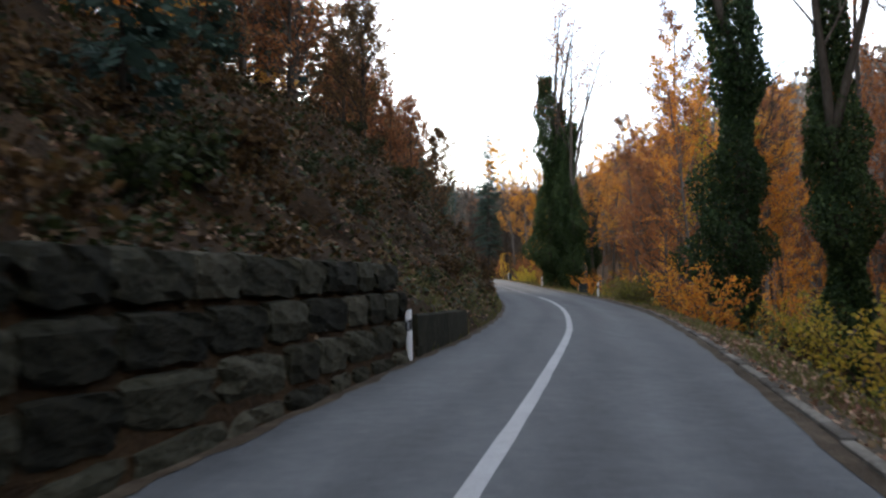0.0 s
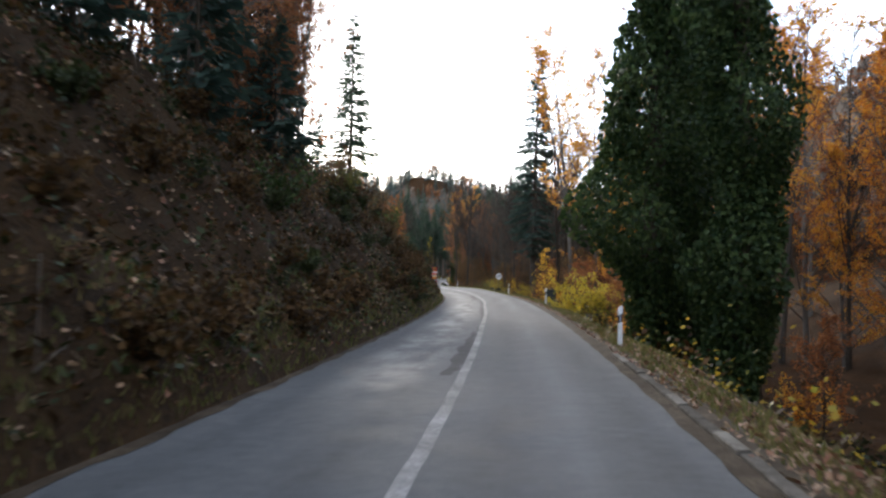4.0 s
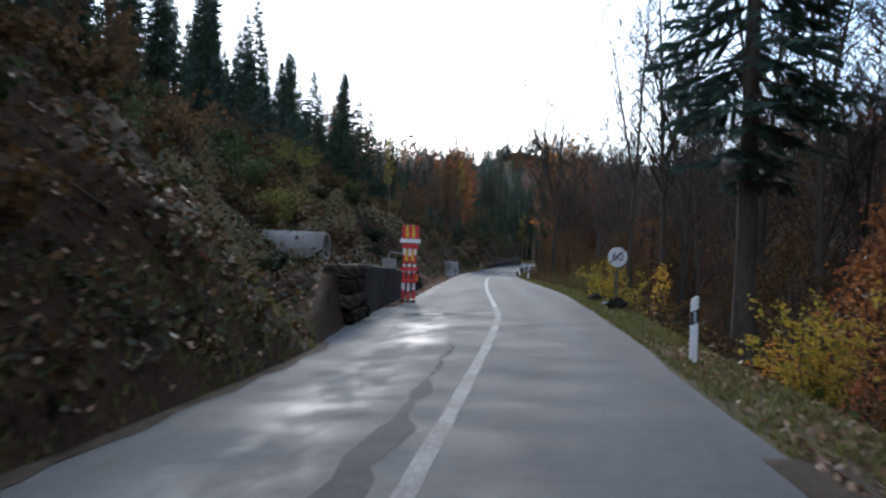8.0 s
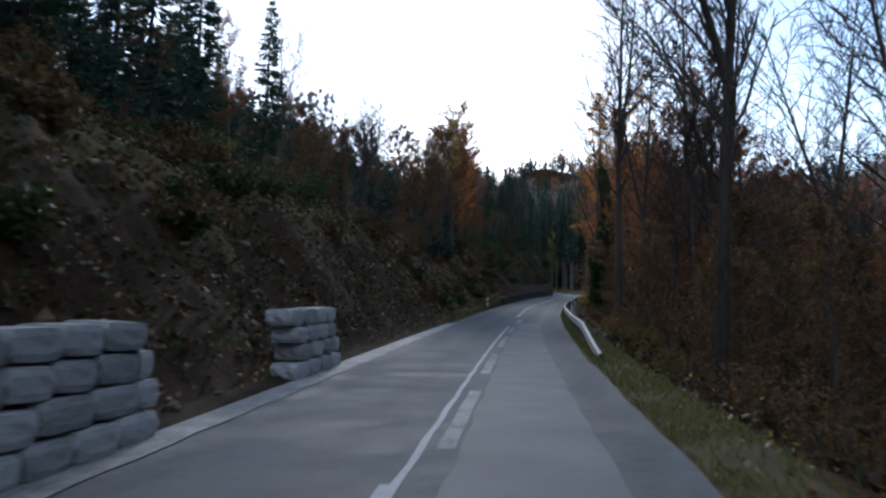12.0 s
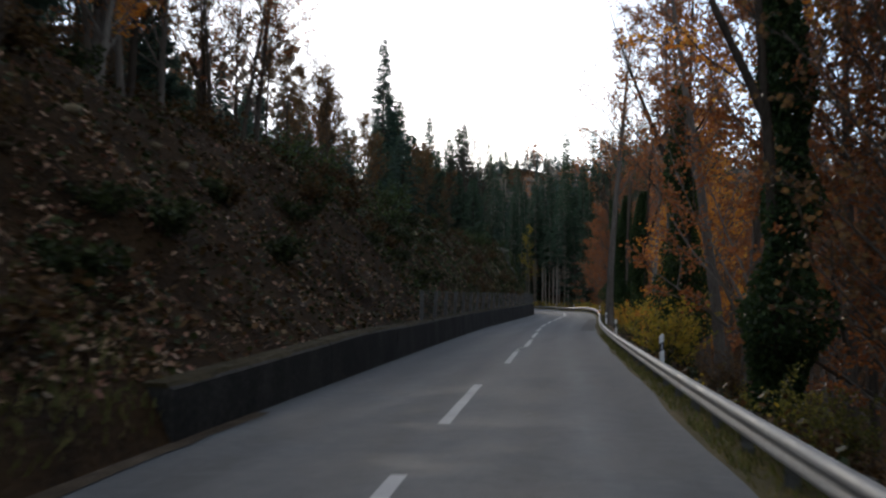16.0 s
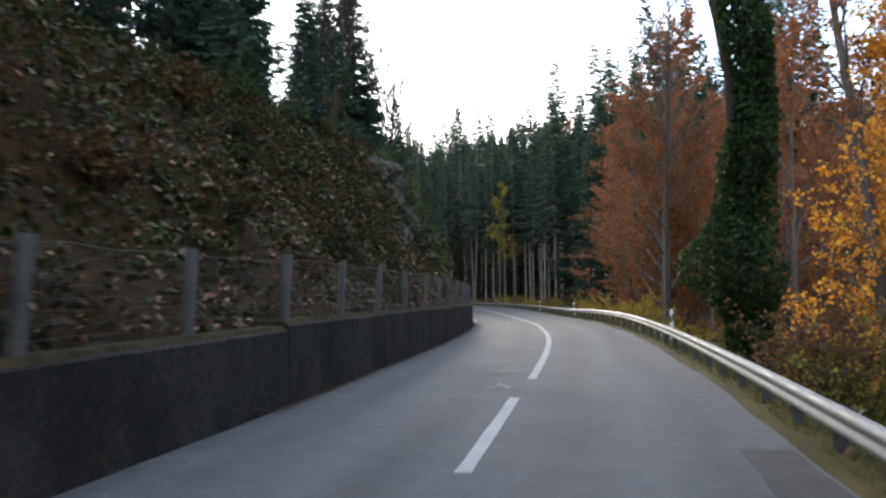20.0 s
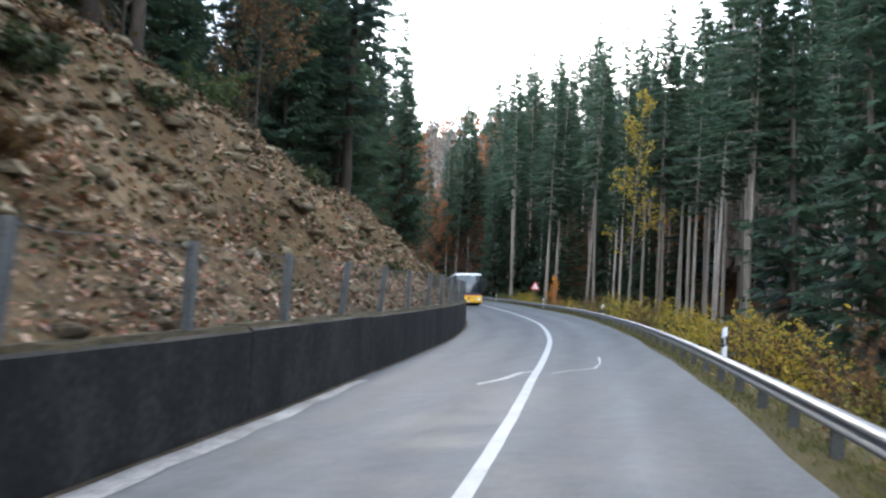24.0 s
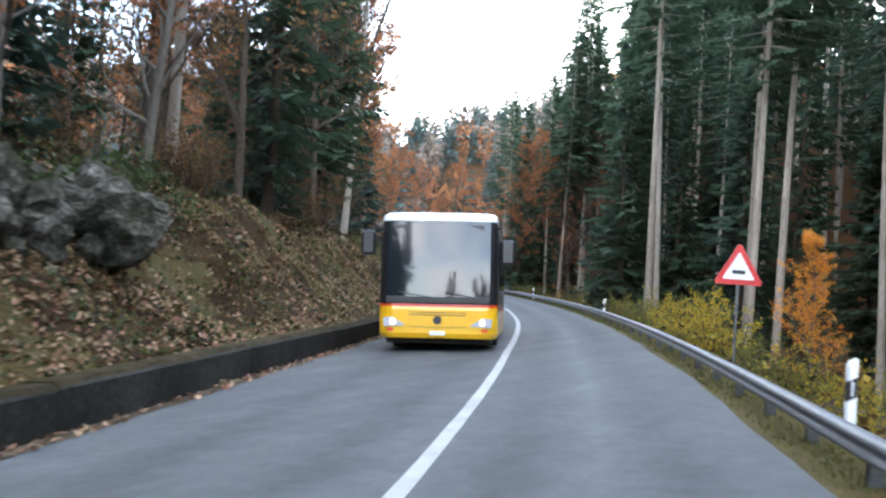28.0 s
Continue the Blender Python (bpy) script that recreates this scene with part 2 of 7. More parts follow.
def leaf_mat(name, colors, shine=0.45, through_light=0.45):
    """Thin leaves: each island takes its own tone from the ramp; part of the light passes through."""
    m, nt, p = material(name)
    n, l = nt.nodes, nt.links
    g = n.new("ShaderNodeNewGeometry")
    o = n.new("ShaderNodeObjectInfo")
    r = n.new("ShaderNodeValToRGB")
    el = r.color_ramp.elements
    while len(el) < len(colors):
        el.new(0.5)
    for i, c in enumerate(colors):
        el[i].position, el[i].color = i / max(1, len(colors) - 1), rgb(c)
    mx = n.new("ShaderNodeMath")
    mx.operation = "MULTIPLY_ADD"
    mx.inputs[1].default_value = 0.75
    sc = n.new("ShaderNodeMath")
    sc.operation = "MULTIPLY"
    sc.inputs[1].default_value = 0.25
    l.new(o.outputs["Random"], sc.inputs[0])
    l.new(g.outputs["Random Per Island"], mx.inputs[0])
    l.new(sc.outputs[0], mx.inputs[2])
    l.new(mx.outputs[0], r.inputs["Fac"])
    l.new(r.outputs["Color"], p.inputs["Base Color"])
    p.inputs["Roughness"].default_value, p.inputs["Specular IOR Level"].default_value = shine, 0.18
    t = n.new("ShaderNodeBsdfTranslucent")
    l.new(r.outputs["Color"], t.inputs["Color"])
    mix = n.new("ShaderNodeMixShader")
    mix.inputs["Fac"].default_value = through_light
    l.new(p.outputs["BSDF"], mix.inputs[1])
    l.new(t.outputs["BSDF"], mix.inputs[2])
    l.new(mix.outputs["Shader"], n["Material Output"].inputs["Surface"])
    return m


def asphalt_mat(name, tones, rough):
    """Asphalt: stone grain, blotches a metre across and long faint wheel streaks; seams of old repairs."""
    m, nt, p = material(name)
    n, l = nt.nodes, nt.links
    tc = n.new("ShaderNodeTexCoord")

    def tex(scale, detail, stretch=None, r=0.6):
        t = n.new("ShaderNodeTexNoise")
        t.inputs["Scale"].default_value, t.inputs["Detail"].default_value, t.inputs["Roughness"].default_value = scale, detail, r
        if stretch:
            mp = n.new("ShaderNodeMapping")
            mp.inputs["Scale"].default_value = stretch
            l.new(tc.outputs["Object"], mp.inputs["Vector"])
            l.new(mp.outputs["Vector"], t.inputs["Vector"])
        else:
            l.new(tc.outputs["Object"], t.inputs["Vector"])
        return t.outputs["Fac"]

    def mad(x, k, y=None, c=0.0):
        q = n.new("ShaderNodeMath")
        q.operation = "MULTIPLY_ADD"
        q.inputs[1].default_value = k
        l.new(x, q.inputs[0])
        if y is None:
            q.inputs[2].default_value = c
        else:
            l.new(y, q.inputs[2])
        return q.outputs[0]

    grain, blotch, streak, spots = tex(55, 5, None, 0.75), tex(0.9, 7), tex(1.0, 5, (1.6, 0.09, 1)), tex(4.5, 8, None, 0.7)
    fac = mad(grain, 0.42, mad(blotch, 0.4, mad(streak, 0.2, mad(spots, 0.3, None, -0.16))))
    track = n.new("ShaderNodeAttribute")
    track.attribute_name = "wheel_track"
    damp = n.new("ShaderNodeAttribute")
    damp.attribute_name = "damp"
    fac = mad(track.outputs["Fac"], -0.1, fac)
    r = n.new("ShaderNodeValToRGB")
    el = r.color_ramp.elements
    while len(el) < len(tones):
        el.new(0.5)
    for i, c in enumerate(tones):
        el[i].position, el[i].color = 0.3 + 0.4 * i / (len(tones) - 1), rgb(c)
    l.new(fac, r.inputs["Fac"])
    l.new(r.outputs["Color"], p.inputs["Base Color"])
    mr = n.new("ShaderNodeMapRange")
    mr.inputs["From Min"].default_value, mr.inputs["From Max"].default_value = 0.35, 0.65
    mr.inputs["To Min"].default_value, mr.inputs["To Max"].default_value = rough
    l.new(blotch, mr.inputs["Value"])
    wet = n.new("ShaderNodeMapRange")
    wet.inputs["From Min"].default_value, wet.inputs["From Max"].default_value = 0.42, 0.58
    l.new(tex(1.6, 6, (1.0, 0.35, 1)), wet.inputs["Value"])
    wm = n.new("ShaderNodeMath")
    wm.operation = "MULTIPLY"
    l.new(wet.outputs["Result"], wm.inputs[0])
    l.new(damp.outputs["Fac"], wm.inputs[1])
    l.new(mad(wm.outputs[0], -0.27, mr.outputs["Result"]), p.inputs["Roughness"])
    l.new(mad(wm.outputs[0], 0.3, None, 0.16), p.inputs["Specular IOR Level"])
    bp = n.new("ShaderNodeBump")
    bp.inputs["Strength"].default_value, bp.inputs["Distance"].default_value = 0.55, 0.012
    l.new(mad(grain, 0.8, mad(spots, 0.3)), bp.inputs["Height"])
    l.new(bp.outputs["Normal"], p.inputs["Normal"])
    return m


M_ASPHALT = asphalt_mat("asphalt", [(0.04, 0.0425, 0.0445), (0.08, 0.0845, 0.0875), (0.132, 0.138, 0.141)], (0.78, 0.95))
M_PATCH = noise_mat("patched_asphalt", [(0.075, 0.075, 0.077), (0.115, 0.115, 0.116), (0.15, 0.15, 0.15)], 0.8, 0.85, fine=90, bump=0.3, spec=0.15, bump_scale=0.01)
M_TAR = noise_mat("tar", [(0.035, 0.035, 0.036), (0.055, 0.054, 0.054), (0.075, 0.075, 0.076)], 1.5, 0.92, bump=0.3, spec=0.1)
M_LINE = noise_mat("road_paint", [(0.1, 0.1, 0.1), (0.29, 0.29, 0.287), (0.39, 0.39, 0.385)], 1.2, 0.8, fine=30, bump=0.15, bump_scale=0.01, positions=[0.3, 0.42, 0.7])
M_WORN = noise_mat("worn_road_paint", [(0.075, 0.075, 0.076), (0.15, 0.15, 0.15), (0.3, 0.3, 0.295)], 0.9, 0.8, fine=24, bump=0.15, bump_scale=0.01, positions=[0.38, 0.48, 0.66])
M_GUTTER = noise_mat("gutter_concrete", [(0.07, 0.064, 0.055), (0.21, 0.2, 0.185), (0.4, 0.39, 0.365)], 1.3, 0.75, bump=0.4, spec=0.15)
M_DIRT = noise_mat("roadside_dirt", [(0.018, 0.013, 0.008), (0.05, 0.037, 0.024), (0.12, 0.094, 0.066)], 1.6, 0.95, fine=30, bump=0.9)
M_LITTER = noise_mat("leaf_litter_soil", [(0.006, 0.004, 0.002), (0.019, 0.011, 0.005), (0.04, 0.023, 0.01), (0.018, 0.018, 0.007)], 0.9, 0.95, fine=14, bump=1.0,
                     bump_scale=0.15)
M_FLOOR = noise_mat("forest_floor", [(0.016, 0.009, 0.004), (0.042, 0.021, 0.008), (0.085, 0.04, 0.014)], 0.5, 0.95, fine=11, bump=0.9, bump_scale=0.15)
M_ROCKY = noise_mat("rocky_soil", [(0.022, 0.014, 0.007), (0.06, 0.039, 0.019), (0.12, 0.078, 0.038), (0.04, 0.036, 0.014)], 0.9, 0.95, fine=9, bump=1.0, bump_scale=0.2)
M_MEADOW = noise_mat("grassy_bank", [(0.026, 0.023, 0.009), (0.065, 0.053, 0.02), (0.11, 0.07, 0.028)], 0.8, 0.95, fine=22, bump=0.8, bump_scale=0.08)
M_ROCK = noise_mat("limestone", [(0.02, 0.022, 0.012), (0.05, 0.048, 0.036), (0.13, 0.124, 0.105), (0.3, 0.285, 0.255)], 1.7, 0.9, fine=9, bump=1.0, bump_scale=0.2, positions=[0.34, 0.5, 0.6, 0.72])
M_SCREE = noise_mat("broken_stone", [(0.045, 0.034, 0.02), (0.11, 0.085, 0.05), (0.23, 0.19, 0.125)], 3.0, 0.92, fine=25, bump=0.6, per="island")
M_STONE = noise_mat("dark_mossy_stone", [(0.008, 0.008, 0.005), (0.02, 0.019, 0.012), (0.036, 0.035, 0.022), (0.07, 0.064, 0.045)], 2.6, 0.92, fine=15, bump=1.0, bump_scale=0.1, per="object", stretch=(0.7, 1.8, 0.5))
M_BLOCK = noise_mat("pale_limestone_block", [(0.17, 0.165, 0.155), (0.29, 0.285, 0.27), (0.4, 0.395, 0.38)], 1.8, 0.9, fine=18, bump=0.6, bump_scale=0.04, per="object")
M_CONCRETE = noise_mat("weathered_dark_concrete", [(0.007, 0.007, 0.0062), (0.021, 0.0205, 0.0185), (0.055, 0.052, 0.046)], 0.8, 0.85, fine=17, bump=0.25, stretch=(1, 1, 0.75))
M_PALE = noise_mat("pale_concrete", [(0.1, 0.097, 0.09), (0.2, 0.195, 0.18), (0.3, 0.293, 0.275)], 1.2, 0.9, fine=14, bump=0.4)
M_MOSS = noise_mat("moss", [(0.012, 0.01, 0.005), (0.032, 0.026, 0.012), (0.075, 0.055, 0.03)], 3, 0.95, bump=0.8)
M_STEEL = noise_mat("galvanised_steel", [(0.16, 0.152, 0.142), (0.26, 0.252, 0.238), (0.36, 0.35, 0.33)], 2.0, 0.75, fine=20, bump=0.1, metal=0.15, spec=0.3, rough_range=(0.62, 0.8))
M_STEELD = noise_mat("dull_dark_steel", [(0.06, 0.062, 0.066), (0.11, 0.112, 0.118), (0.18, 0.182, 0.19)], 2.0, 0.6, fine=20, bump=0.1, metal=0.2, spec=0.4, rough_range=(0.45, 0.65))
M_POST = noise_mat("weathered_steel_post", [(0.05, 0.051, 0.048), (0.11, 0.112, 0.106), (0.18, 0.182, 0.172)], 3.0, 0.65, bump=0.15, metal=0.2)
M_BARK = noise_mat("grey_bark", [(0.05, 0.042, 0.034), (0.11, 0.095, 0.08), (0.19, 0.17, 0.145)], 2.0, 0.95, fine=22, bump=0.8, stretch=(1, 1, 0.25), per="object")
M_BARKD = noise_mat("dark_bark", [(0.03, 0.024, 0.018), (0.065, 0.052, 0.04), (0.11, 0.09, 0.07)], 2.0, 0.95, fine=22, bump=0.8, stretch=(1, 1, 0.25), per="object")
M_BARKP = noise_mat("pale_spruce_bark", [(0.14, 0.115, 0.09), (0.26, 0.22, 0.18), (0.38, 0.34, 0.29)], 2.0, 0.95, fine=20, bump=0.7, stretch=(1, 1, 0.2), per="object")
M_NEEDLE = leaf_mat("spruce_needles", [(0.026, 0.047, 0.032), (0.047, 0.08, 0.048), (0.07, 0.11, 0.058)], 0.6, 0.38)
M_NEEDLEB = leaf_mat("blue_green_needles", [(0.026, 0.048, 0.04), (0.046, 0.078, 0.06), (0.066, 0.105, 0.07)], 0.6, 0.3)
M_IVY = leaf_mat("ivy_leaves", [(0.012, 0.026, 0.009), (0.026, 0.05, 0.016), (0.075, 0.105, 0.03)], 0.55, 0.3)
M_ORANGE = leaf_mat("orange_beech_leaves", [(0.5, 0.15, 0.025), (0.68, 0.28, 0.035), (0.74, 0.44, 0.06)], 0.5, 0.55)
M_RUST = leaf_mat("rust_beech_leaves", [(0.17, 0.06, 0.028), (0.28, 0.105, 0.038), (0.38, 0.17, 0.055)], 0.5, 0.45)
M_BROWN = leaf_mat("brown_withered_leaves", [(0.065, 0.04, 0.02), (0.13, 0.075, 0.032), (0.21, 0.13, 0.048)], 0.6, 0.45)
M_YELLOW = leaf_mat("yellow_leaves", [(0.26, 0.17, 0.025), (0.42, 0.29, 0.03), (0.19, 0.2, 0.035), (0.5, 0.34, 0.045), (0.3, 0.17, 0.04)], 0.5, 0.5)
M_GOLD = leaf_mat("golden_leaves", [(0.5, 0.36, 0.03), (0.64, 0.47, 0.05), (0.34, 0.33, 0.05), (0.62, 0.34, 0.04)], 0.5, 0.55)
M_AMBER = leaf_mat("amber_leaves", [(0.62, 0.36, 0.035), (0.72, 0.45, 0.05), (0.55, 0.24, 0.035)], 0.5, 0.55)
M_OLIVE = leaf_mat("olive_shrub_leaves", [(0.06, 0.075, 0.02), (0.13, 0.13, 0.03), (0.24, 0.2, 0.035)], 0.5, 0.45)
M_GREEN = leaf_mat("green_shrub_leaves", [(0.02, 0.04, 0.012), (0.045, 0.075, 0.02), (0.09, 0.11, 0.03)], 0.45, 0.35)
M_GRASS = leaf_mat("grass_blades", [(0.05, 0.062, 0.018), (0.11, 0.115, 0.032), (0.19, 0.15, 0.065)], 0.6, 0.4)
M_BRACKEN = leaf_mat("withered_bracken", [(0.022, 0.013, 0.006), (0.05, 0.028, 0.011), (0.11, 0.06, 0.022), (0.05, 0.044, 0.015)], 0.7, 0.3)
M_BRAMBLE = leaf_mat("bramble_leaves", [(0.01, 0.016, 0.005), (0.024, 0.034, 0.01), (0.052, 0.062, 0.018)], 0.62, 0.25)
# far foliage: distance haze is put into these base colours, paler and bluer
M_HAZECON = leaf_mat("distant_conifer_needles", [(0.065, 0.095, 0.09), (0.09, 0.125, 0.115), (0.11, 0.145, 0.12)], 0.8, 0.4)
M_HAZEBARE = leaf_mat("distant_bare_twigs", [(0.14, 0.12, 0.105), (0.2, 0.165, 0.135), (0.26, 0.2, 0.15)], 0.8, 0.45)
M_HAZERUST = leaf_mat("distant_rust_leaves", [(0.2, 0.09, 0.05), (0.3, 0.13, 0.06), (0.38, 0.2, 0.08)], 0.8, 0.45)
M_DEADLEAF = leaf_mat("fallen_leaves", [(0.1, 0.04, 0.025), (0.22, 0.1, 0.06), (0.38, 0.25, 0.16), (0.15, 0.1, 0.05), (0.34, 0.26, 0.17)], 0.6, 0.2)


def plain(name, c, rough=0.5, metal=0.0, glow=0.0, coat=0.0, wear=0.12):
    m, nt, p = material(name)
    n, l = nt.nodes, nt.links
    t = n.new("ShaderNodeTexNoise")
    t.inputs["Scale"].default_value, t.inputs["Detail"].default_value = 6.0, 8.0
    tc = n.new("ShaderNodeTexCoord")
    l.new(tc.outputs["Object"], t.inputs["Vector"])
    r = n.new("ShaderNodeValToRGB")
    r.color_ramp.elements[0].position, r.color_ramp.elements[1].position = 0.3, 0.65
    r.color_ramp.elements[0].color, r.color_ramp.elements[1].color = rgb([v * (1 - wear) for v in c]), rgb(c)
    l.new(t.outputs["Fac"], r.inputs["Fac"])
    l.new(r.outputs["Color"], p.inputs["Base Color"])
    p.inputs["Roughness"].default_value, p.inputs["Metallic"].default_value, p.inputs["Coat Weight"].default_value = rough, metal, coat
    if glow:
        p.inputs["Emission Color"].default_value, p.inputs["Emission Strength"].default_value = rgb(c), glow
    return m


M_WHITE = plain("white_plastic", (0.75, 0.76, 0.76), 0.5)
M_BLACK = plain("black_plastic", (0.02, 0.02, 0.022), 0.5)
M_RED = plain("red_paint", (0.55, 0.03, 0.025), 0.5)
M_SIGNW = plain("white_sign_face", (0.78, 0.78, 0.78), 0.4)
M_ORANGEP = plain("orange_plastic", (0.75, 0.22, 0.02), 0.5)
M_REFLECT = plain("grey_reflector", (0.5, 0.52, 0.55), 0.25)


# ---- mesh helpers ----
class Geo:
    """A growing mesh: places and faces."""

    def __init__(self):
        self.v, self.f = [], []

    def add(self, verts, faces):
        k = len(self.v)
        self.v.extend(tuple(p) for p in verts)
        self.f.extend(tuple(i + k for i in f) for f in faces)

    def tube(self, pts, radii, n=6, cap=False):
        k = len(self.v)
        for i, (p, r) in enumerate(zip(pts, radii)):
            p = Vector(p)
            t = (Vector(pts[min(i + 1, len(pts) - 1)]) - Vector(pts[max(i - 1, 0)]))
            t = t.normalized() if t.length > 1e-6 else Vector((0, 0, 1))
            a = t.orthogonal().normalized() if abs(t.z) < 0.9 else Vector((1, 0, 0)).cross(t).normalized()
            b = t.cross(a)
            for j in range(n):
                w = 2 * math.pi * j / n
                self.v.append(tuple(p + (a * math.cos(w) + b * math.sin(w)) * r))
        for i in range(len(pts) - 1):
            for j in range(n):
                q = k + i * n
                self.f.append((q + j, q + (j + 1) % n, q + n + (j + 1) % n, q + n + j))
        if cap:
            self.f.append(tuple(k + j for j in reversed(range(n))))
            self.f.append(tuple(k + (len(pts) - 1) * n + j for j in range(n)))

    def leaf(self, p, along, side, fold=0.15):
        """A pointed leaf from p: its length as the vector along, its half width as side."""
        p, a, s = Vector(p), Vector(along), Vector(side)
        up = a.cross(s)
        up = up.normalized() * s.length * fold * 2 if up.length > 1e-9 else up
        self.add([p, p + a * 0.5 + s + up, p + a, p + a * 0.5 - s + up], [(0, 1, 2), (0, 2, 3)])

    def box(self, x0, y0, z0, x1, y1, z1, bevel=0.0):
        b = bevel
        if not b:
            self.add([(x0, y0, z0), (x1, y0, z0), (x1, y1, z0), (x0, y1, z0), (x0, y0, z1), (x1, y0, z1), (x1, y1, z1), (x0, y1, z1)],
                     [(3, 2, 1, 0), (4, 5, 6, 7), (0, 1, 5, 4), (1, 2, 6, 5), (2, 3, 7, 6), (3, 0, 4, 7)])
            return
        v, idx = [], {}
        for cx, sx in ((x0, 1), (x1, -1)):
            for cy, sy in ((y0, 1), (y1, -1)):
                for cz, sz in ((z0, 1), (z1, -1)):
                    for ax in range(3):
                        o = [sx * b, sy * b, sz * b]
                        o[ax] = 0
                        idx[(sx, sy, sz, ax)] = len(v)
                        v.append((cx + o[0], cy + o[1], cz + o[2]))
        f = []
        for ax in range(3):
            u, w = [i for i in range(3) if i != ax]
            for sg in (1, -1):
                loop = []
                for su, sw in ((1, 1), (-1, 1), (-1, -1), (1, -1)):
                    k = [0, 0, 0]
                    k[ax], k[u], k[w] = sg, su, sw
                    loop.append(idx[(*k, ax)])
                f.append(tuple(loop))
                for su in (1, -1):
                    if u > ax:
                        k1, k2 = [0, 0, 0], [0, 0, 0]
                        for k, sw in ((k1, 1), (k2, -1)):
                            k[ax], k[u], k[w] = sg, su, sw
                        f.append((idx[(*k1, ax)], idx[(*k2, ax)], idx[(*k2, u)], idx[(*k1, u)]))
                for sw in (1, -1):
                    if w > ax:
                        k1, k2 = [0, 0, 0], [0, 0, 0]
                        for k, su in ((k1, 1), (k2, -1)):
                            k[ax], k[u], k[w] = sg, su, sw
                        f.append((idx[(*k1, ax)], idx[(*k2, ax)], idx[(*k2, w)], idx[(*k1, w)]))
        for sx in (1, -1):
            for sy in (1, -1):
                for sz in (1, -1):
                    f.append(tuple(idx[(sx, sy, sz, a)] for a in range(3)))
        self.add(v, f)

    def mesh(self, name, mat=None, smooth=False):
        me = bpy.data.meshes.new(name)
        me.from_pydata(self.v, [], self.f)
        if smooth:
            me.polygons.foreach_set("use_smooth", [True] * len(me.polygons))
        if mat:
            me.materials.append(mat)
        me.update()
        return me


def fixed(me):
    """Turns all faces of a closed mesh outwards."""
    bm = bmesh.new()
    bm.from_mesh(me)
    bmesh.ops.recalc_face_normals(bm, faces=bm.faces)
    bm.to_mesh(me)
    bm.free()
    return me


def bulk(name, verts, faces, mat):
    """A large mesh from arrays; all faces have the same number of corners."""
    me = bpy.data.meshes.new(name)
    verts, faces = np.asarray(verts, np.float32), np.asarray(faces, np.int32)
    me.vertices.add(len(verts))
    me.vertices.foreach_set("co", verts.ravel())
    k = faces.shape[1]
    me.loops.add(faces.size)
    me.loops.foreach_set("vertex_index", faces.ravel())
    me.polygons.add(len(faces))
    me.polygons.foreach_set("loop_start", np.arange(0, faces.size, k, dtype=np.int32))
    me.materials.append(mat)
    me.update(calc_edges=True)
    return me


def part(name, me, parent, label="", m=None):
    ob = new(name, me)
    ob.parent = parent
    if m is not None:
        ob.matrix_basis = m
    if label:
        ob["label"] = label
    return ob


def place(s, d, h=0.0, turn=0.0, size=1.0, ground=False):
    p = on_ground(s, d, h) if ground else spot(s, d, h)
    return Matrix.Translation([float(v) for v in p]) @ pose(0, 0, 0, 0, 0, heading(s) + turn) @ Matrix.Diagonal((size, size, size, 1))


# ---- ground and road ----
def build_ground():
    s_near = np.arange(-26, 600, 0.8)
    ss = np.concatenate([[-560, -400, -280, -200, -150, -110, -80, -60, -45, -35], s_near, np.arange(604, 760, 6), np.arange(770, 1100, 15), [1150, 1250, 1400, 1540]])
    dl = -np.concatenate([np.arange(2.1, 4.6, 0.13), np.arange(4.8, 13, 0.36), np.arange(14.5, 40, 2.0), np.arange(44, 120, 6), [135, 160, 200, 260]])
    dr = np.concatenate([np.arange(2.35, 4.2, 0.12), np.arange(4.4, 16, 0.6), np.arange(17, 60, 2.5), np.arange(64, 180, 8), [200, 240, 300, 420, 600]])
    dd = np.concatenate([dl[::-1], [-1.5, 0, 1.5], dr])
    S, D = np.meshgrid(ss, dd, indexing="ij")
    co = on_ground(S, D)
    n, k = S.shape
    idx = np.arange(n * k).reshape(n, k)
    f = np.stack([idx[:-1, :-1], idx[:-1, 1:], idx[1:, 1:], idx[1:, :-1]], -1).reshape(-1, 4)
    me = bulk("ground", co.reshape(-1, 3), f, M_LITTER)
    for m in (M_FLOOR, M_ROCKY, M_MEADOW, M_DIRT):
        me.materials.append(m)
    sc, dc = S[:-1, :-1].ravel(), D[:-1, :-1].ravel()
    over = dc - np.interp(sc, RIGHT_S, RIGHT_E)
    slot = np.where(over > 0.9, 1, 0)
    slot = np.where((over > -0.4) & (over <= 0.9), np.where((sc < 150) & (over < 0.3 + 0.15 * hump(sc, dc, 1.2, 4)), 4, np.where(sc < 150, 1, 3)), slot)
    jag = 3 * hump(sc, dc, 3, 8)
    slot = np.where((dc < -2) & (dc > -14) & (sc > 438 + jag) & (sc < 487 + jag), 2, slot)
    slot = np.where((dc < -2) & (dc > -7 + jag * 0.4) & (sc > 496 + jag) & (sc < 600) & (hump(sc, dc, 2.2, 12) > 0.1), 3, slot)
    slot = np.where((dc < -6 + jag * 0.5) & (dc > -26) & (sc > 160) & (sc < 262), 3, slot)
    me.polygons.foreach_set("material_index", slot.astype(np.int32))
    me.polygons.foreach_set("use_smooth", np.ones(len(f), bool))
    tagged(new("ground", me), "wooded valley slopes of dark soil and leaf litter", "ground", kind="structure")


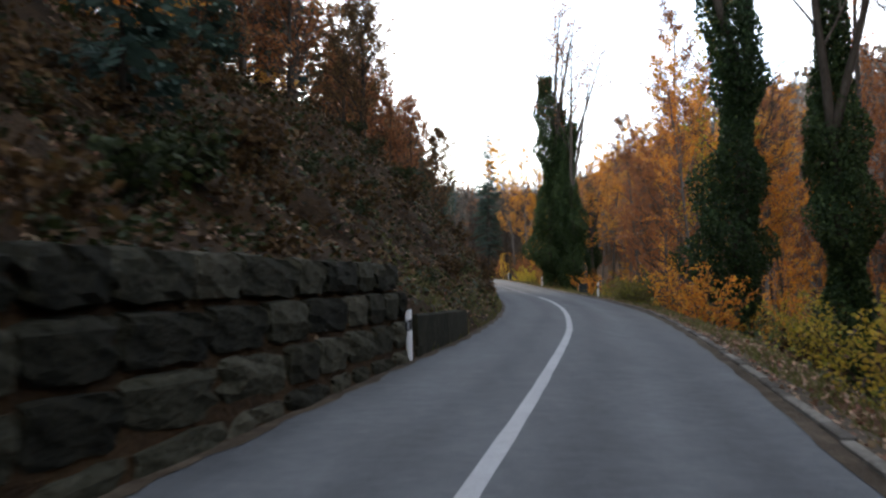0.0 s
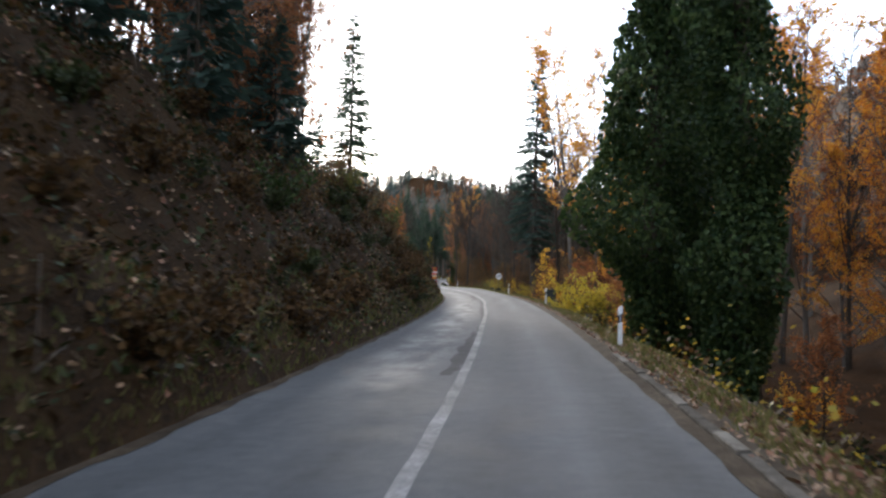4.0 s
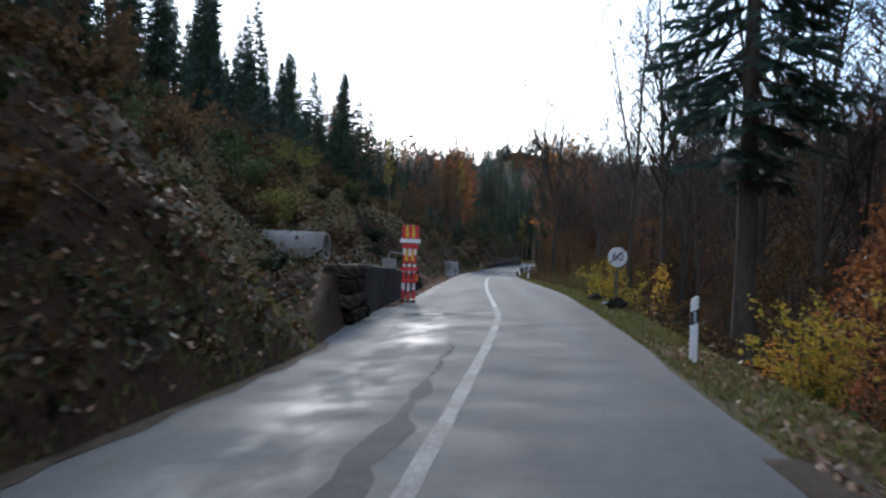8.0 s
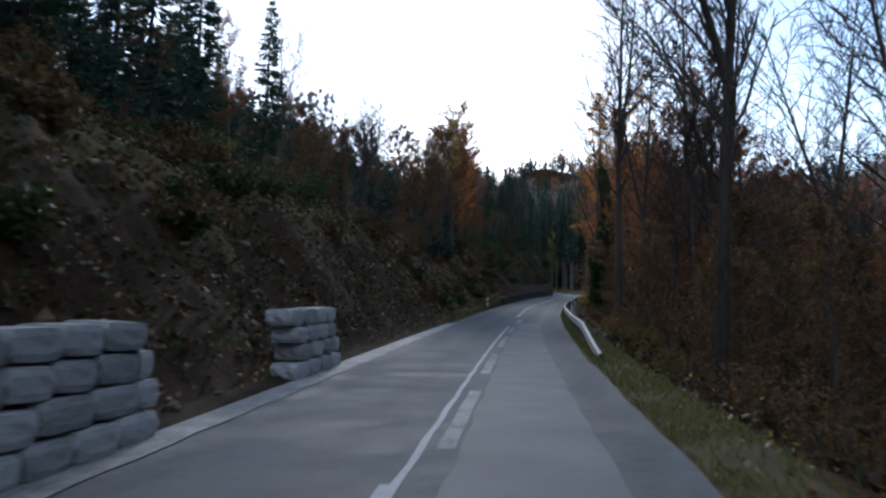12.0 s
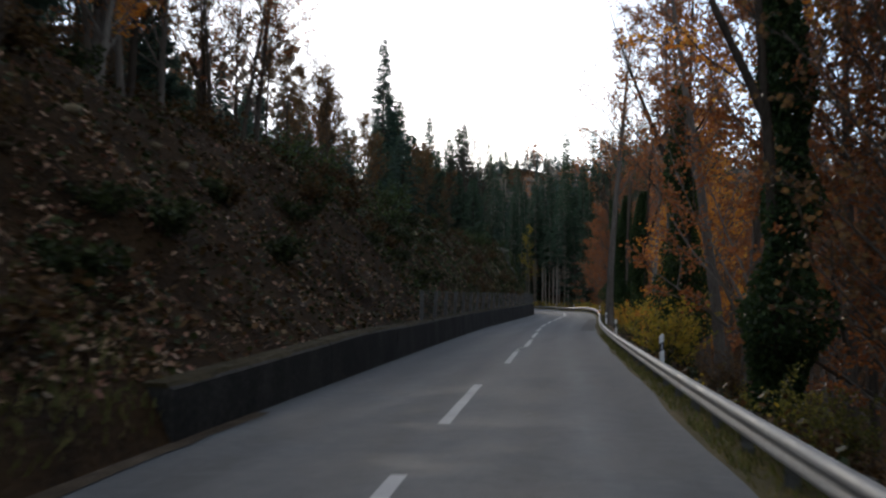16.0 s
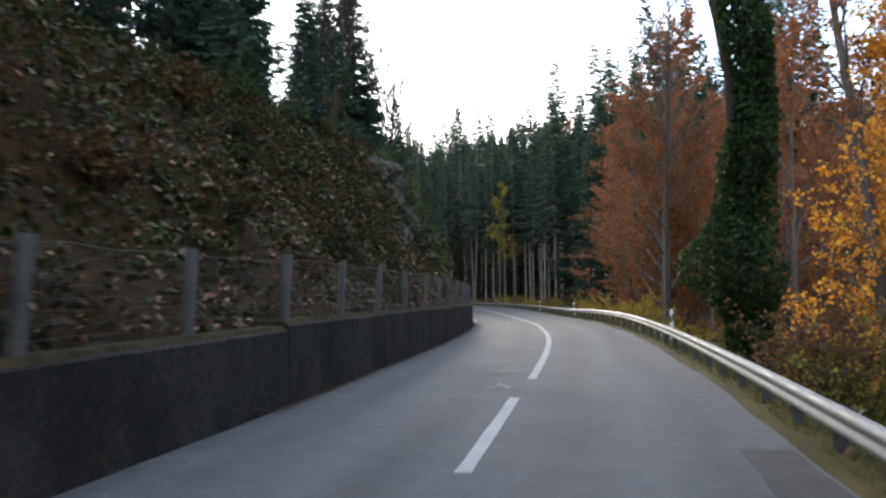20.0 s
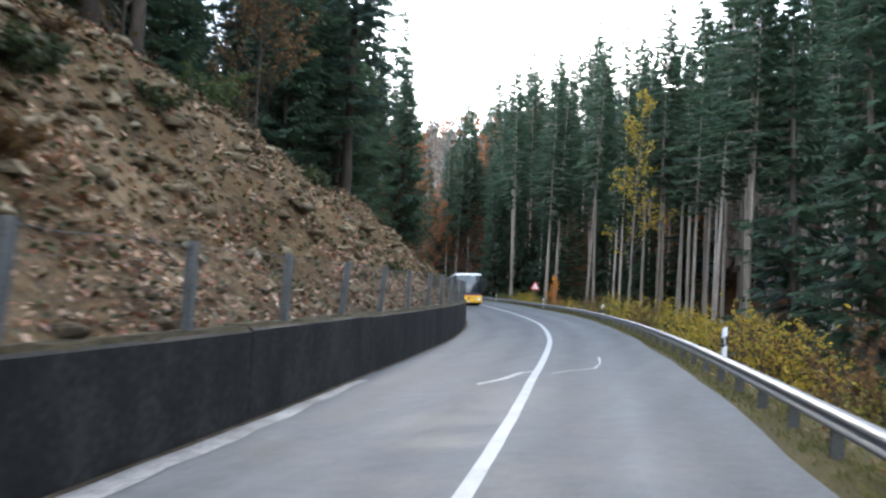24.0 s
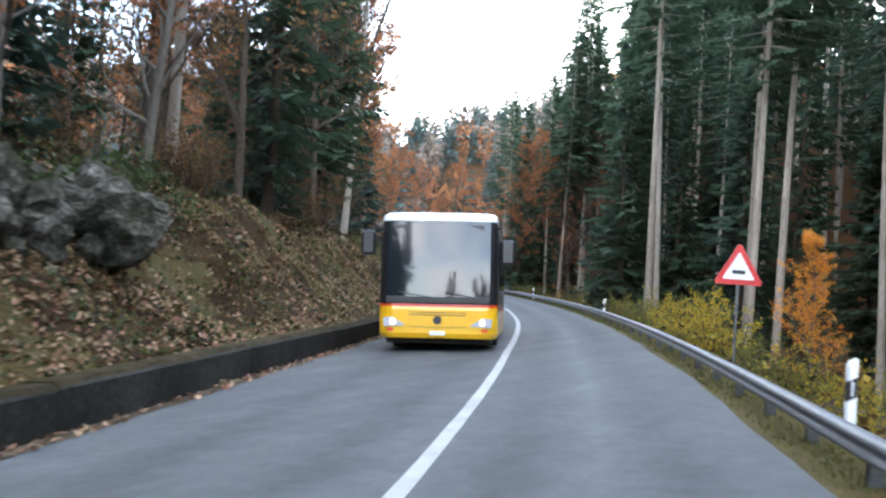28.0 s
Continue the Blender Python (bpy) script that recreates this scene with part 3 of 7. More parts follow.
def strip(name, s0, s1, d0, d1, h, mat, thick=0.0, step=1.0, wave=0.0, across=1):
    """A sheet on the road from s0 to s1, between the offsets d0 and d1 (numbers or functions of s)."""
    n = max(2, int(abs(s1 - s0) / step) + 1)
    s = np.linspace(s0, s1, n)
    a = d0(s) if callable(d0) else np.full(n, float(d0))
    b = d1(s) if callable(d1) else np.full(n, float(d1))
    if wave:
        a, b = a + wave * hump(s, s * 0, 0.8, 1), b + wave * hump(s, s * 0 + 9, 0.7, 2)
    u = np.linspace(0, 1, across + 1)
    D = a[:, None] + (b - a)[:, None] * u
    co = spot(s[:, None] + 0 * D, D, h)
    k = across + 1
    idx = np.arange(n * k).reshape(n, k)
    f = np.stack([idx[:-1, :-1], idx[:-1, 1:], idx[1:, 1:], idx[1:, :-1]], -1).reshape(-1, 4)
    return bulk(name, co.reshape(-1, 3), f, mat)


build_ground()
road = new("road", strip("road", -60, 660, lambda s: -np.interp(s, UP_S, UP_E) - 0.05, lambda s: np.interp(s, RIGHT_S, RIGHT_E) + 0.05 * hump(s, s * 0, 2.5), 0.0, M_ASPHALT, across=44))
tagged(road, "worn grey asphalt mountain road with faint wheel tracks", "road", kind="structure")



def road_wear():
    """Wheel tracks polished by traffic, and the damp uphill lane before the road works."""
    me = road.data
    n = len(me.vertices) // 45
    s = np.linspace(-60, 660, n)[:, None]
    a, b = -np.interp(s, UP_S, UP_E) - 0.05, np.interp(s, RIGHT_S, RIGHT_E)
    d = a + (b - a) * np.linspace(0, 1, 45)
    mid = np.interp(s, LINE_S, LINE_D)
    tr = sum(np.exp(-((d - mid - o - 0.08 * hump(s, s * 0, 9, 2)) / 0.3) ** 2) for o in (-2.15, -0.75, 0.75, 2.1))
    tr = tr * (0.7 + 0.3 * hump(s, d, 6, 1)) - 0.8 * np.exp(-((d - mid - 1.42) / 0.16) ** 2) * np.clip(0.4 + hump(s, s * 0, 12, 4), 0, 1)
    dm = ease((s - 82) / 10) * 0.8 * ease((178 - s) / 14) * ease((-0.3 - d) / 0.6) * ease((d - a - 0.5) / 0.9) * 0.8 + 0.4 * ease((s - 160) / 20) * ease((262 - s) / 20) * ease((-1.9 - d) / 0.5)
    for name, v in (("wheel_track", tr), ("damp", dm)):
        at = me.attributes.new(name, "FLOAT", "POINT")
        at.data.foreach_set("value", np.ascontiguousarray(v + 0 * d, np.float32).ravel())


road_wear()
marking = tagged(new("centre_line"), "worn white painted centre line on the asphalt", "road marking", kind="structure")
def line_at(off):
    return lambda s: np.interp(s, LINE_S, LINE_D) + off


part("line", strip("line", -24, 66, line_at(-0.085), line_at(0.085), 0.004, M_LINE, wave=0.008, step=0.7), marking)
part("line", strip("line", 66, 172, line_at(-0.075), line_at(0.075), 0.0045, M_WORN, wave=0.012, step=0.5), marking, "faded worn line")
part("line", strip("line", 172, 222, line_at(-0.066), line_at(0.066), 0.004, M_LINE, wave=0.01, step=0.7), marking)
part("line", strip("line", 390.6, 650, line_at(-0.075), line_at(0.075), 0.004, M_LINE, wave=0.006, step=0.7), marking)
for s in np.arange(223.9, 262, 9.3):
    part("dash", strip("dash", s, s + 6, 0.19, 0.37, 0.004, M_WORN, wave=0.01, step=0.6), marking, "faded old dash")
for s in (274, 283.3, 293, 301.3, 311, 323.3, 332.5, 340.6, 348.9, 357.2, 365.5, 374.4, 381.6):
    off = float(np.interp(s, [274, 285, 293, 316, 321, 326, 338, 350, 361, 368, 384], [-0.13, -0.27, -0.4, -0.4, -0.32, -0.03, 0.0, -0.16, -0.3, -0.25, -0.1]))
    part("dash", strip("dash", s, s + 6, off - 0.075, off + 0.075, 0.004, M_LINE, wave=0.006, step=0.6), marking)
part("seam", strip("seam", 216, 258, 0.0, 0.075, 0.0045, M_LINE, wave=0.015, step=0.5), marking, "thin new line")


# ---- trees ----
def wobble(rng, p0, direction, length, seg, bend=0.12, lift=0.0):
    pts, p, v = [Vector(p0)], Vector(p0), Vector(direction).normalized()
    for i in range(seg):
        v = (v + Vector((rng.uniform(-bend, bend), rng.uniform(-bend, bend), rng.uniform(-bend, bend) + lift))).normalized()
        p = p + v * (length / seg)
        pts.append(p.copy())
    return pts


def taper(r0, r1, n):
    return [r0 + (r1 - r0) * i / (n - 1) for i in range(n)]


def along(pts, u):
    x = u * (len(pts) - 1)
    i = min(int(x), len(pts) - 2)
    return pts[i].lerp(pts[i + 1], x - i), (pts[i + 1] - pts[i]).normalized()


def rand_dir(rng, flat=0.6):
    a = rng.uniform(0, 2 * math.pi)
    return Vector((math.cos(a), math.sin(a), rng.uniform(-flat, flat))).normalized()


def broadleaf(rng, h, r, start, spread, branches, leaves, leaf, lean=0.04, fork=False, twigs=3):
    """Wood and leaves of a broadleaved tree."""
    wood, limbs, crown = Geo(), Geo(), Geo()
    stems = []
    main = wobble(rng, (0, 0, -0.5), (rng.uniform(-lean, lean), rng.uniform(-lean, lean), 1), h + 0.5, 10, 0.035)
    stems.append((main, r))
    if fork:
        p, d = along(main, 0.42)
        stems.append((wobble(rng, p, (rng.uniform(-0.5, 0.5), rng.uniform(-0.5, 0.5), 1.1), h * 0.55, 7, 0.06, 0.05), r * 0.6))
    for pts, rr in stems:
        wood.tube(pts, [rr * (1.25 if i == 0 else 1) * (1 - 0.93 * (i / (len(pts) - 1)) ** 1.1) for i in range(len(pts))], 8)
    for k in range(branches):
        pts, rr = stems[0] if len(stems) == 1 or k % 5 < 3 else stems[1]
        u0 = start if pts is main else 0.15
        u = u0 + (0.985 - u0) * ((k + rng.random()) / branches)
        p, t = along(pts, u)
        top = 1 - u
        ln = spread * (0.35 + 0.9 * min(1, top * 1.7)) * rng.uniform(0.7, 1.15)
        d = rand_dir(rng, 0.2)
        d.z = rng.uniform(0.45, 1.2) + u * 0.6
        b = wobble(rng, p, d, ln, 4, 0.16, 0.06)
        br = min(0.07, max(0.016, rr * (1 - u) * 0.38 + 0.01))
        limbs.tube(b, taper(br, 0.012, 5), 5)
        for j in range(4):
            q, bt = along(b, 0.25 + 0.2 * j + rng.uniform(0, 0.12))
            e = (bt + rand_dir(rng, 0.5) * 0.9).normalized()
            sub = wobble(rng, q, e, ln * rng.uniform(0.28, 0.5), 2, 0.2, 0.05)
            limbs.tube(sub, taper(0.02, 0.01, 3), 3)
            for i in range(twigs):
                q2, st = along(sub, 0.3 + 0.69 * i / (twigs - 1))
                e2 = (st + rand_dir(rng, 0.6) * 0.9).normalized()
                tw = wobble(rng, q2, e2, ln * rng.uniform(0.12, 0.26), 1, 0.25)
                limbs.tube(tw, taper(0.012, 0.006, 2), 3)
                for _ in range(leaves):
                    c, ct = along(tw, rng.random())
                    a = rand_dir(rng, 0.9) * leaf * rng.uniform(0.7, 1.3)
                    s = a.cross(rand_dir(rng, 0.9)).normalized() * leaf * 0.38
                    off = rand_dir(rng, 0.9) * rng.uniform(0, 0.3)
                    crown.leaf(c + off, a, s)
    return wood, crown, limbs


def spruce(rng, h, r, start, reach, droop=0.35, step=0.42, count=6, thin=0.0, fine=1.0):
    wood, crown = Geo(), Geo()
    main = wobble(rng, (0, 0, -0.5), (rng.uniform(-0.015, 0.015), rng.uniform(-0.015, 0.015), 1), h + 0.5, 8, 0.008)
    wood.tube(main, [r * (1.2 if i == 0 else 1) * (1 - 0.96 * i / 8) for i in range(9)], 8)
    z = h * start
    while z < h * 0.985:
        u = z / h
        p, _ = along(main, u)
        rel = (u - start) / (1 - start)
        ln0 = reach * min(1.0, 0.35 + rel * 4) * (1 - rel) ** 0.85 + 0.18
        for k in range(count):
            if rng.random() < thin:
                continue
            a = rng.uniform(0, 2 * math.pi)
            ln = ln0 * rng.uniform(0.6, 1.15)
            out = Vector((math.cos(a), math.sin(a), 0))
            side = Vector((-math.sin(a), math.cos(a), 0))
            tilt = 0.25 - droop * (1.4 - rel) + rng.uniform(-0.12, 0.12)
            pts = [p + out * ln * x + Vector((0, 0, ln * (tilt * x * (1.3 - 0.5 * x)))) for x in (0, 0.35, 0.7, 1)]
            if ln > 0.5:
                wood.tube([pts[0], pts[2], pts[3]], taper(0.012 + ln * 0.008, 0.005, 3), 3)
            n = max(3, int((2 + ln * 2.6) * fine))
            for j in range(n):
                x = 0.18 + 0.82 * (j + rng.random() * 0.8) / n
                q, _ = along(pts, min(x, 0.999))
                w = (0.16 + 0.22 * ln * (1.15 - x)) * rng.uniform(0.7, 1.25)
                for sg in (-1, 1):
                    v = (side * sg * 0.85 + out * 0.55 + Vector((0, 0, -rng.uniform(0.1, 0.75)))).normalized() * w * 1.5
                    crown.leaf(q, v, out.cross(v).normalized().lerp(out, 0.6) * (0.1 + w * 0.14) / fine, 0.1)
            crown.leaf(pts[2], (pts[3] - pts[2]) * 1.5, side * (0.07 + 0.05 * ln))
        z += step * rng.uniform(0.7, 1.3) * (0.6 + 0.5 * (1 - rel))
    return wood, crown


def ivy_tree(rng, h, r, clad, thick, leaves, crown_leaves=0):
    """A trunk hidden in ivy up to the height clad, with bare limbs above."""
    wood, bare, limbs = broadleaf(rng, h, r, 0.55, h * 0.2, 16, crown_leaves, 0.16, 0.03, True)
    coat = Geo()
    q1, q2, q3 = (rng.uniform(0, 6.28) for _ in range(3))
    for _ in range(leaves * 6):
        z = clad * rng.random() ** 1.2 * (1.0 if rng.random() < 0.7 else rng.uniform(0.6, 1.12))
        a = rng.uniform(0, 2 * math.pi)
        lump = 0.72 + 0.4 * math.sin(z * 1.1 + 1.3 * math.sin(a + z * 0.4)) * math.sin(a * 2 + z * 0.7) + 0.38 * math.sin(z * 2.3 + 2 * math.sin(a * 1.5)) * math.sin(a + z * 0.23)
        lump *= (0.4 + 0.6 * min(1.0, z / 2.6)) * (0.8 + 0.34 * math.sin(z * 0.85 + q1) + 0.22 * math.sin(z * 2.1 + q2))
        rad = (r + thick * lump * max(0.06, 1 - 0.92 * (z / clad) ** 2)) * (1.35 - 0.95 * rng.random() ** 1.6)
        p = Vector((math.cos(a) * rad + 0.22 * math.sin(z * 0.55 + q3), math.sin(a) * rad + 0.2 * math.sin(z * 0.7 + q1), z))
        v = (Vector((math.cos(a), math.sin(a), 0)) * 0.6 + rand_dir(rng, 0.8) * 0.7 + Vector((0, 0, -0.6))).normalized() * rng.uniform(0.075, 0.15)
        coat.leaf(p, v, v.cross(rand_dir(rng)).normalized() * 0.06)
    return wood, coat, bare, limbs


def shrub(rng, h, w, stems, leaves, leaf):
    wood, crown = Geo(), Geo()
    for k in range(stems):
        d = rand_dir(rng, 0.1)
        d = Vector((d.x * w / h * 1.1, d.y * w / h * 1.1, 1))
        st = wobble(rng, (rng.uniform(-0.25, 0.25) * w, rng.uniform(-0.25, 0.25) * w, -0.15), d, h * rng.uniform(0.6, 1.05), 4, 0.2)
        wood.tube(st, taper(0.022, 0.006, 5), 4)
        for j in range(5):
            q, t = along(st, 0.2 + 0.17 * j)
            tw = wobble(rng, q, (t + rand_dir(rng, 0.3)).normalized(), h * rng.uniform(0.18, 0.36), 2, 0.25)
            wood.tube(tw, taper(0.008, 0.003, 3), 3)
            for _ in range(leaves):
                c, _t = along(tw, rng.random())
                a = rand_dir(rng, 0.7) * leaf * rng.uniform(0.7, 1.3)
                crown.leaf(c + rand_dir(rng, 0.8) * rng.uniform(0, 0.16), a, a.cross(rand_dir(rng)).normalized() * leaf * 0.36)
    return wood, crown


def tree_thing(name, label, category, wood, crown, wood_mat, crown_mat, crown_name="crown", extra=None, limbs=None):
    root = tagged(new(name), label, category)
    part("trunk" if category == "tree" else "woody_frame", wood.mesh("trunk", wood_mat, True), root)
    if limbs is not None and limbs.v:
        part("branchwork", limbs.mesh("branchwork", wood_mat), root)
    if crown is not None and crown.v:
        part(crown_name, crown.mesh("crown", crown_mat), root)
    if extra is not None and extra.v:
        part("leaves", extra.mesh("leaves", M_RUST), root)
    return root


PROTO = {}


def R_(seed):
    return random.Random(seed)


def make_protos():
    def kind(key, label, mat_w, mat_c, fn, n, seed, name, category="tree", crown="crown"):
        out = []
        for i in range(n):
            w, c, *rest = fn(R_(seed + i * 17))
            out.append(tree_thing(name, label, category, w, c, mat_w, mat_c, crown, None, rest[0] if rest else None))
        PROTO[key] = out

    kind("spruce", "dark green spruce tree with drooping branches", M_BARKD, M_NEEDLE, lambda r: spruce(r, r.uniform(17, 21), 0.24, 0.12, 3.0), 3, 11, "spruce_tree")
    kind("young_spruce", "young bushy green spruce tree on the slope", M_BARKD, M_NEEDLE, lambda r: spruce(r, r.uniform(7, 9), 0.11, 0.04, 2.0, 0.2, 0.34), 2, 41, "young_spruce_tree")
    kind("small_spruce", "small bushy spruce on the upper slope", M_BARKD, M_NEEDLEB, lambda r: spruce(r, r.uniform(5, 6.5), 0.08, 0.04, 1.5, 0.2, 0.36), 2, 51, "spruce_sapling")
    kind("small_brown", "low young tree with withered brown leaves", M_BARKD, M_BROWN, lambda r: broadleaf(r, r.uniform(5.5, 7), 0.07, 0.12, 1.7, 18, 12, 0.115, 0.08), 2, 61, "hornbeam_sapling")
    kind("small_rust", "low young beech with rust-coloured leaves", M_BARKD, M_RUST, lambda r: broadleaf(r, r.uniform(5, 6.5), 0.06, 0.12, 1.7, 18, 12, 0.115, 0.08), 2, 65, "beech_sapling")
    kind("thin_spruce", "tall sparse spruce tree against the sky", M_BARKD, M_NEEDLEB, lambda r: spruce(r, r.uniform(20, 23), 0.26, 0.24, 2.5, 0.55, 0.46, 8, 0.05, 1.7), 2, 71, "spruce_tree")
    kind("stand_spruce", "tall spruce with a pale bare trunk and a high crown", M_BARKP, M_NEEDLE, lambda r: spruce(r, r.uniform(25, 30), 0.18, r.uniform(0.42, 0.55), 2.7, 0.4, 0.55), 4, 101, "tall_spruce_tree")
    kind("bare", "bare leafless broadleaved tree with fine twigs", M_BARKD, M_BROWN, lambda r: broadleaf(r, r.uniform(17, 21), 0.155, 0.34, 2.9, 52, 0, 0.1, 0.03, True, 6), 4, 131, "bare_tree")
    kind("brown", "broadleaved tree with thin withered brown leaves", M_BARKD, M_BROWN, lambda r: broadleaf(r, r.uniform(11, 14), 0.14, 0.18, 3.0, 22, 7, 0.17, 0.06), 3, 161, "hornbeam_tree")
    kind("rust", "beech tree with rust-red autumn leaves", M_BARK, M_RUST, lambda r: broadleaf(r, r.uniform(14, 17), 0.16, 0.14, 3.6, 32, 24, 0.125, 0.05), 3, 191, "beech_tree")
    kind("orange", "beech tree with glowing orange autumn leaves", M_BARK, M_ORANGE, lambda r: broadleaf(r, r.uniform(12, 15), 0.13, 0.1, 3.0, 30, 27, 0.12, 0.05), 3, 221, "beech_tree")
    kind("tall_orange", "tall beech with a bare trunk and orange leaves", M_BARK, M_ORANGE, lambda r: broadleaf(r, r.uniform(16, 20), 0.16, 0.35, 3.2, 26, 22, 0.12, 0.05, True), 3, 231, "beech_tree")
    kind("tall_beech", "tall smooth grey beech trunk with a high rust crown", M_BARK, M_RUST, lambda r: broadleaf(r, r.uniform(22, 24), 0.27, 0.4, 3.6, 26, 12, 0.15, 0.02), 2, 245, "beech_tree")
    kind("yellow_tree", "slender tree with scattered yellow leaves", M_BARK, M_YELLOW, lambda r: broadleaf(r, r.uniform(13, 16), 0.1, 0.35, 1.8, 18, 5, 0.17, 0.07), 2, 251, "birch_tree")
    kind("yellow_shrub", "yellow-green leafy shrub on the road's verge", M_BARKD, M_YELLOW, lambda r: shrub(r, 2.6, 1.3, 18, 22, 0.095), 3, 281, "hazel_shrub", "shrub", "foliage")
    kind("golden_shrub", "dense bright yellow field maple bush on the verge", M_BARKD, M_GOLD, lambda r: shrub(r, 2.9, 1.5, 26, 34, 0.095), 2, 291, "maple_shrub", "shrub", "foliage")
    kind("golden_sapling", "slender maple sapling with golden yellow leaves", M_BARKD, M_AMBER, lambda r: broadleaf(r, r.uniform(4, 4.8), 0.045, 0.22, 1.0, 15, 2, 0.14, 0.05), 2, 295, "maple_sapling")
    kind("olive_shrub", "olive and yellow shrub beside the road", M_BARKD, M_OLIVE, lambda r: shrub(r, 2.2, 1.3, 18, 19, 0.095), 3, 311, "hazel_shrub", "shrub", "foliage")
    kind("brown_shrub", "brown withered shrub on the slope", M_BARKD, M_BROWN, lambda r: shrub(r, 2.4, 1.2, 16, 14, 0.09), 3, 341, "hornbeam_shrub", "shrub", "foliage")
    kind("orange_shrub", "low orange beech shrub beside the road", M_BARKD, M_ORANGE, lambda r: shrub(r, 2.4, 1.2, 16, 16, 0.095), 2, 371, "beech_shrub", "shrub", "foliage")
    kind("green_shrub", "dark green shrub on the slope", M_BARKD, M_GREEN, lambda r: shrub(r, 1.8, 1.3, 14, 12, 0.13), 3, 401, "holly_shrub", "shrub", "foliage")
    kind("bramble", "low dark green bramble bush on the bank", M_BARKD, M_BRAMBLE, lambda r: shrub(r, 0.95, 0.95, 13, 9, 0.14), 3, 601, "bramble_bush", "bush", "foliage")
    kind("dry_bush", "low withered brown bush on the bank", M_BARKD, M_BRACKEN, lambda r: shrub(r, 1.0, 0.9, 13, 8, 0.14), 3, 641, "withered_bush", "bush", "foliage")
    ivy = []
    for i in range(3):
        w, coat, bare, limbs = ivy_tree(R_(431 + i * 13), 19 + i, 0.2 + 0.05 * i, 12 + 1.5 * i, 0.55 + 0.16 * i, 3600 + 900 * i, 3)
        ivy.append(tree_thing("ivy_tree", "tall tree trunk thickly clad in dark green ivy", "tree", w, coat, M_BARKD, M_IVY, "ivy", bare, limbs))
    PROTO["ivy"] = ivy


make_protos()
USED = set()


def plant(key, s, d, size=1.0, variant=None, turn=None, h=0.0, lean=0.0):
    rng = random.Random(int(s * 97 + d * 131) + len(key))
    k = rng.randrange(len(PROTO[key])) if variant is None else variant % len(PROTO[key])
    src = PROTO[key][k]
    m = place(s, d, h, rng.uniform(0, 360) if turn is None else turn, size, True)
    m = Matrix.Translation(m.translation) @ pose(0, 0, 0, rng.uniform(-1.5, 1.5), rng.uniform(-1.5, 1.5) + lean, 0) @ Matrix.Translation(-m.translation) @ m
    if (key, k) not in USED:
        USED.add((key, k))
        src.matrix_basis = m
        return src
    ob = copy_thing(src, Matrix())
    ob.matrix_basis = m
    return ob


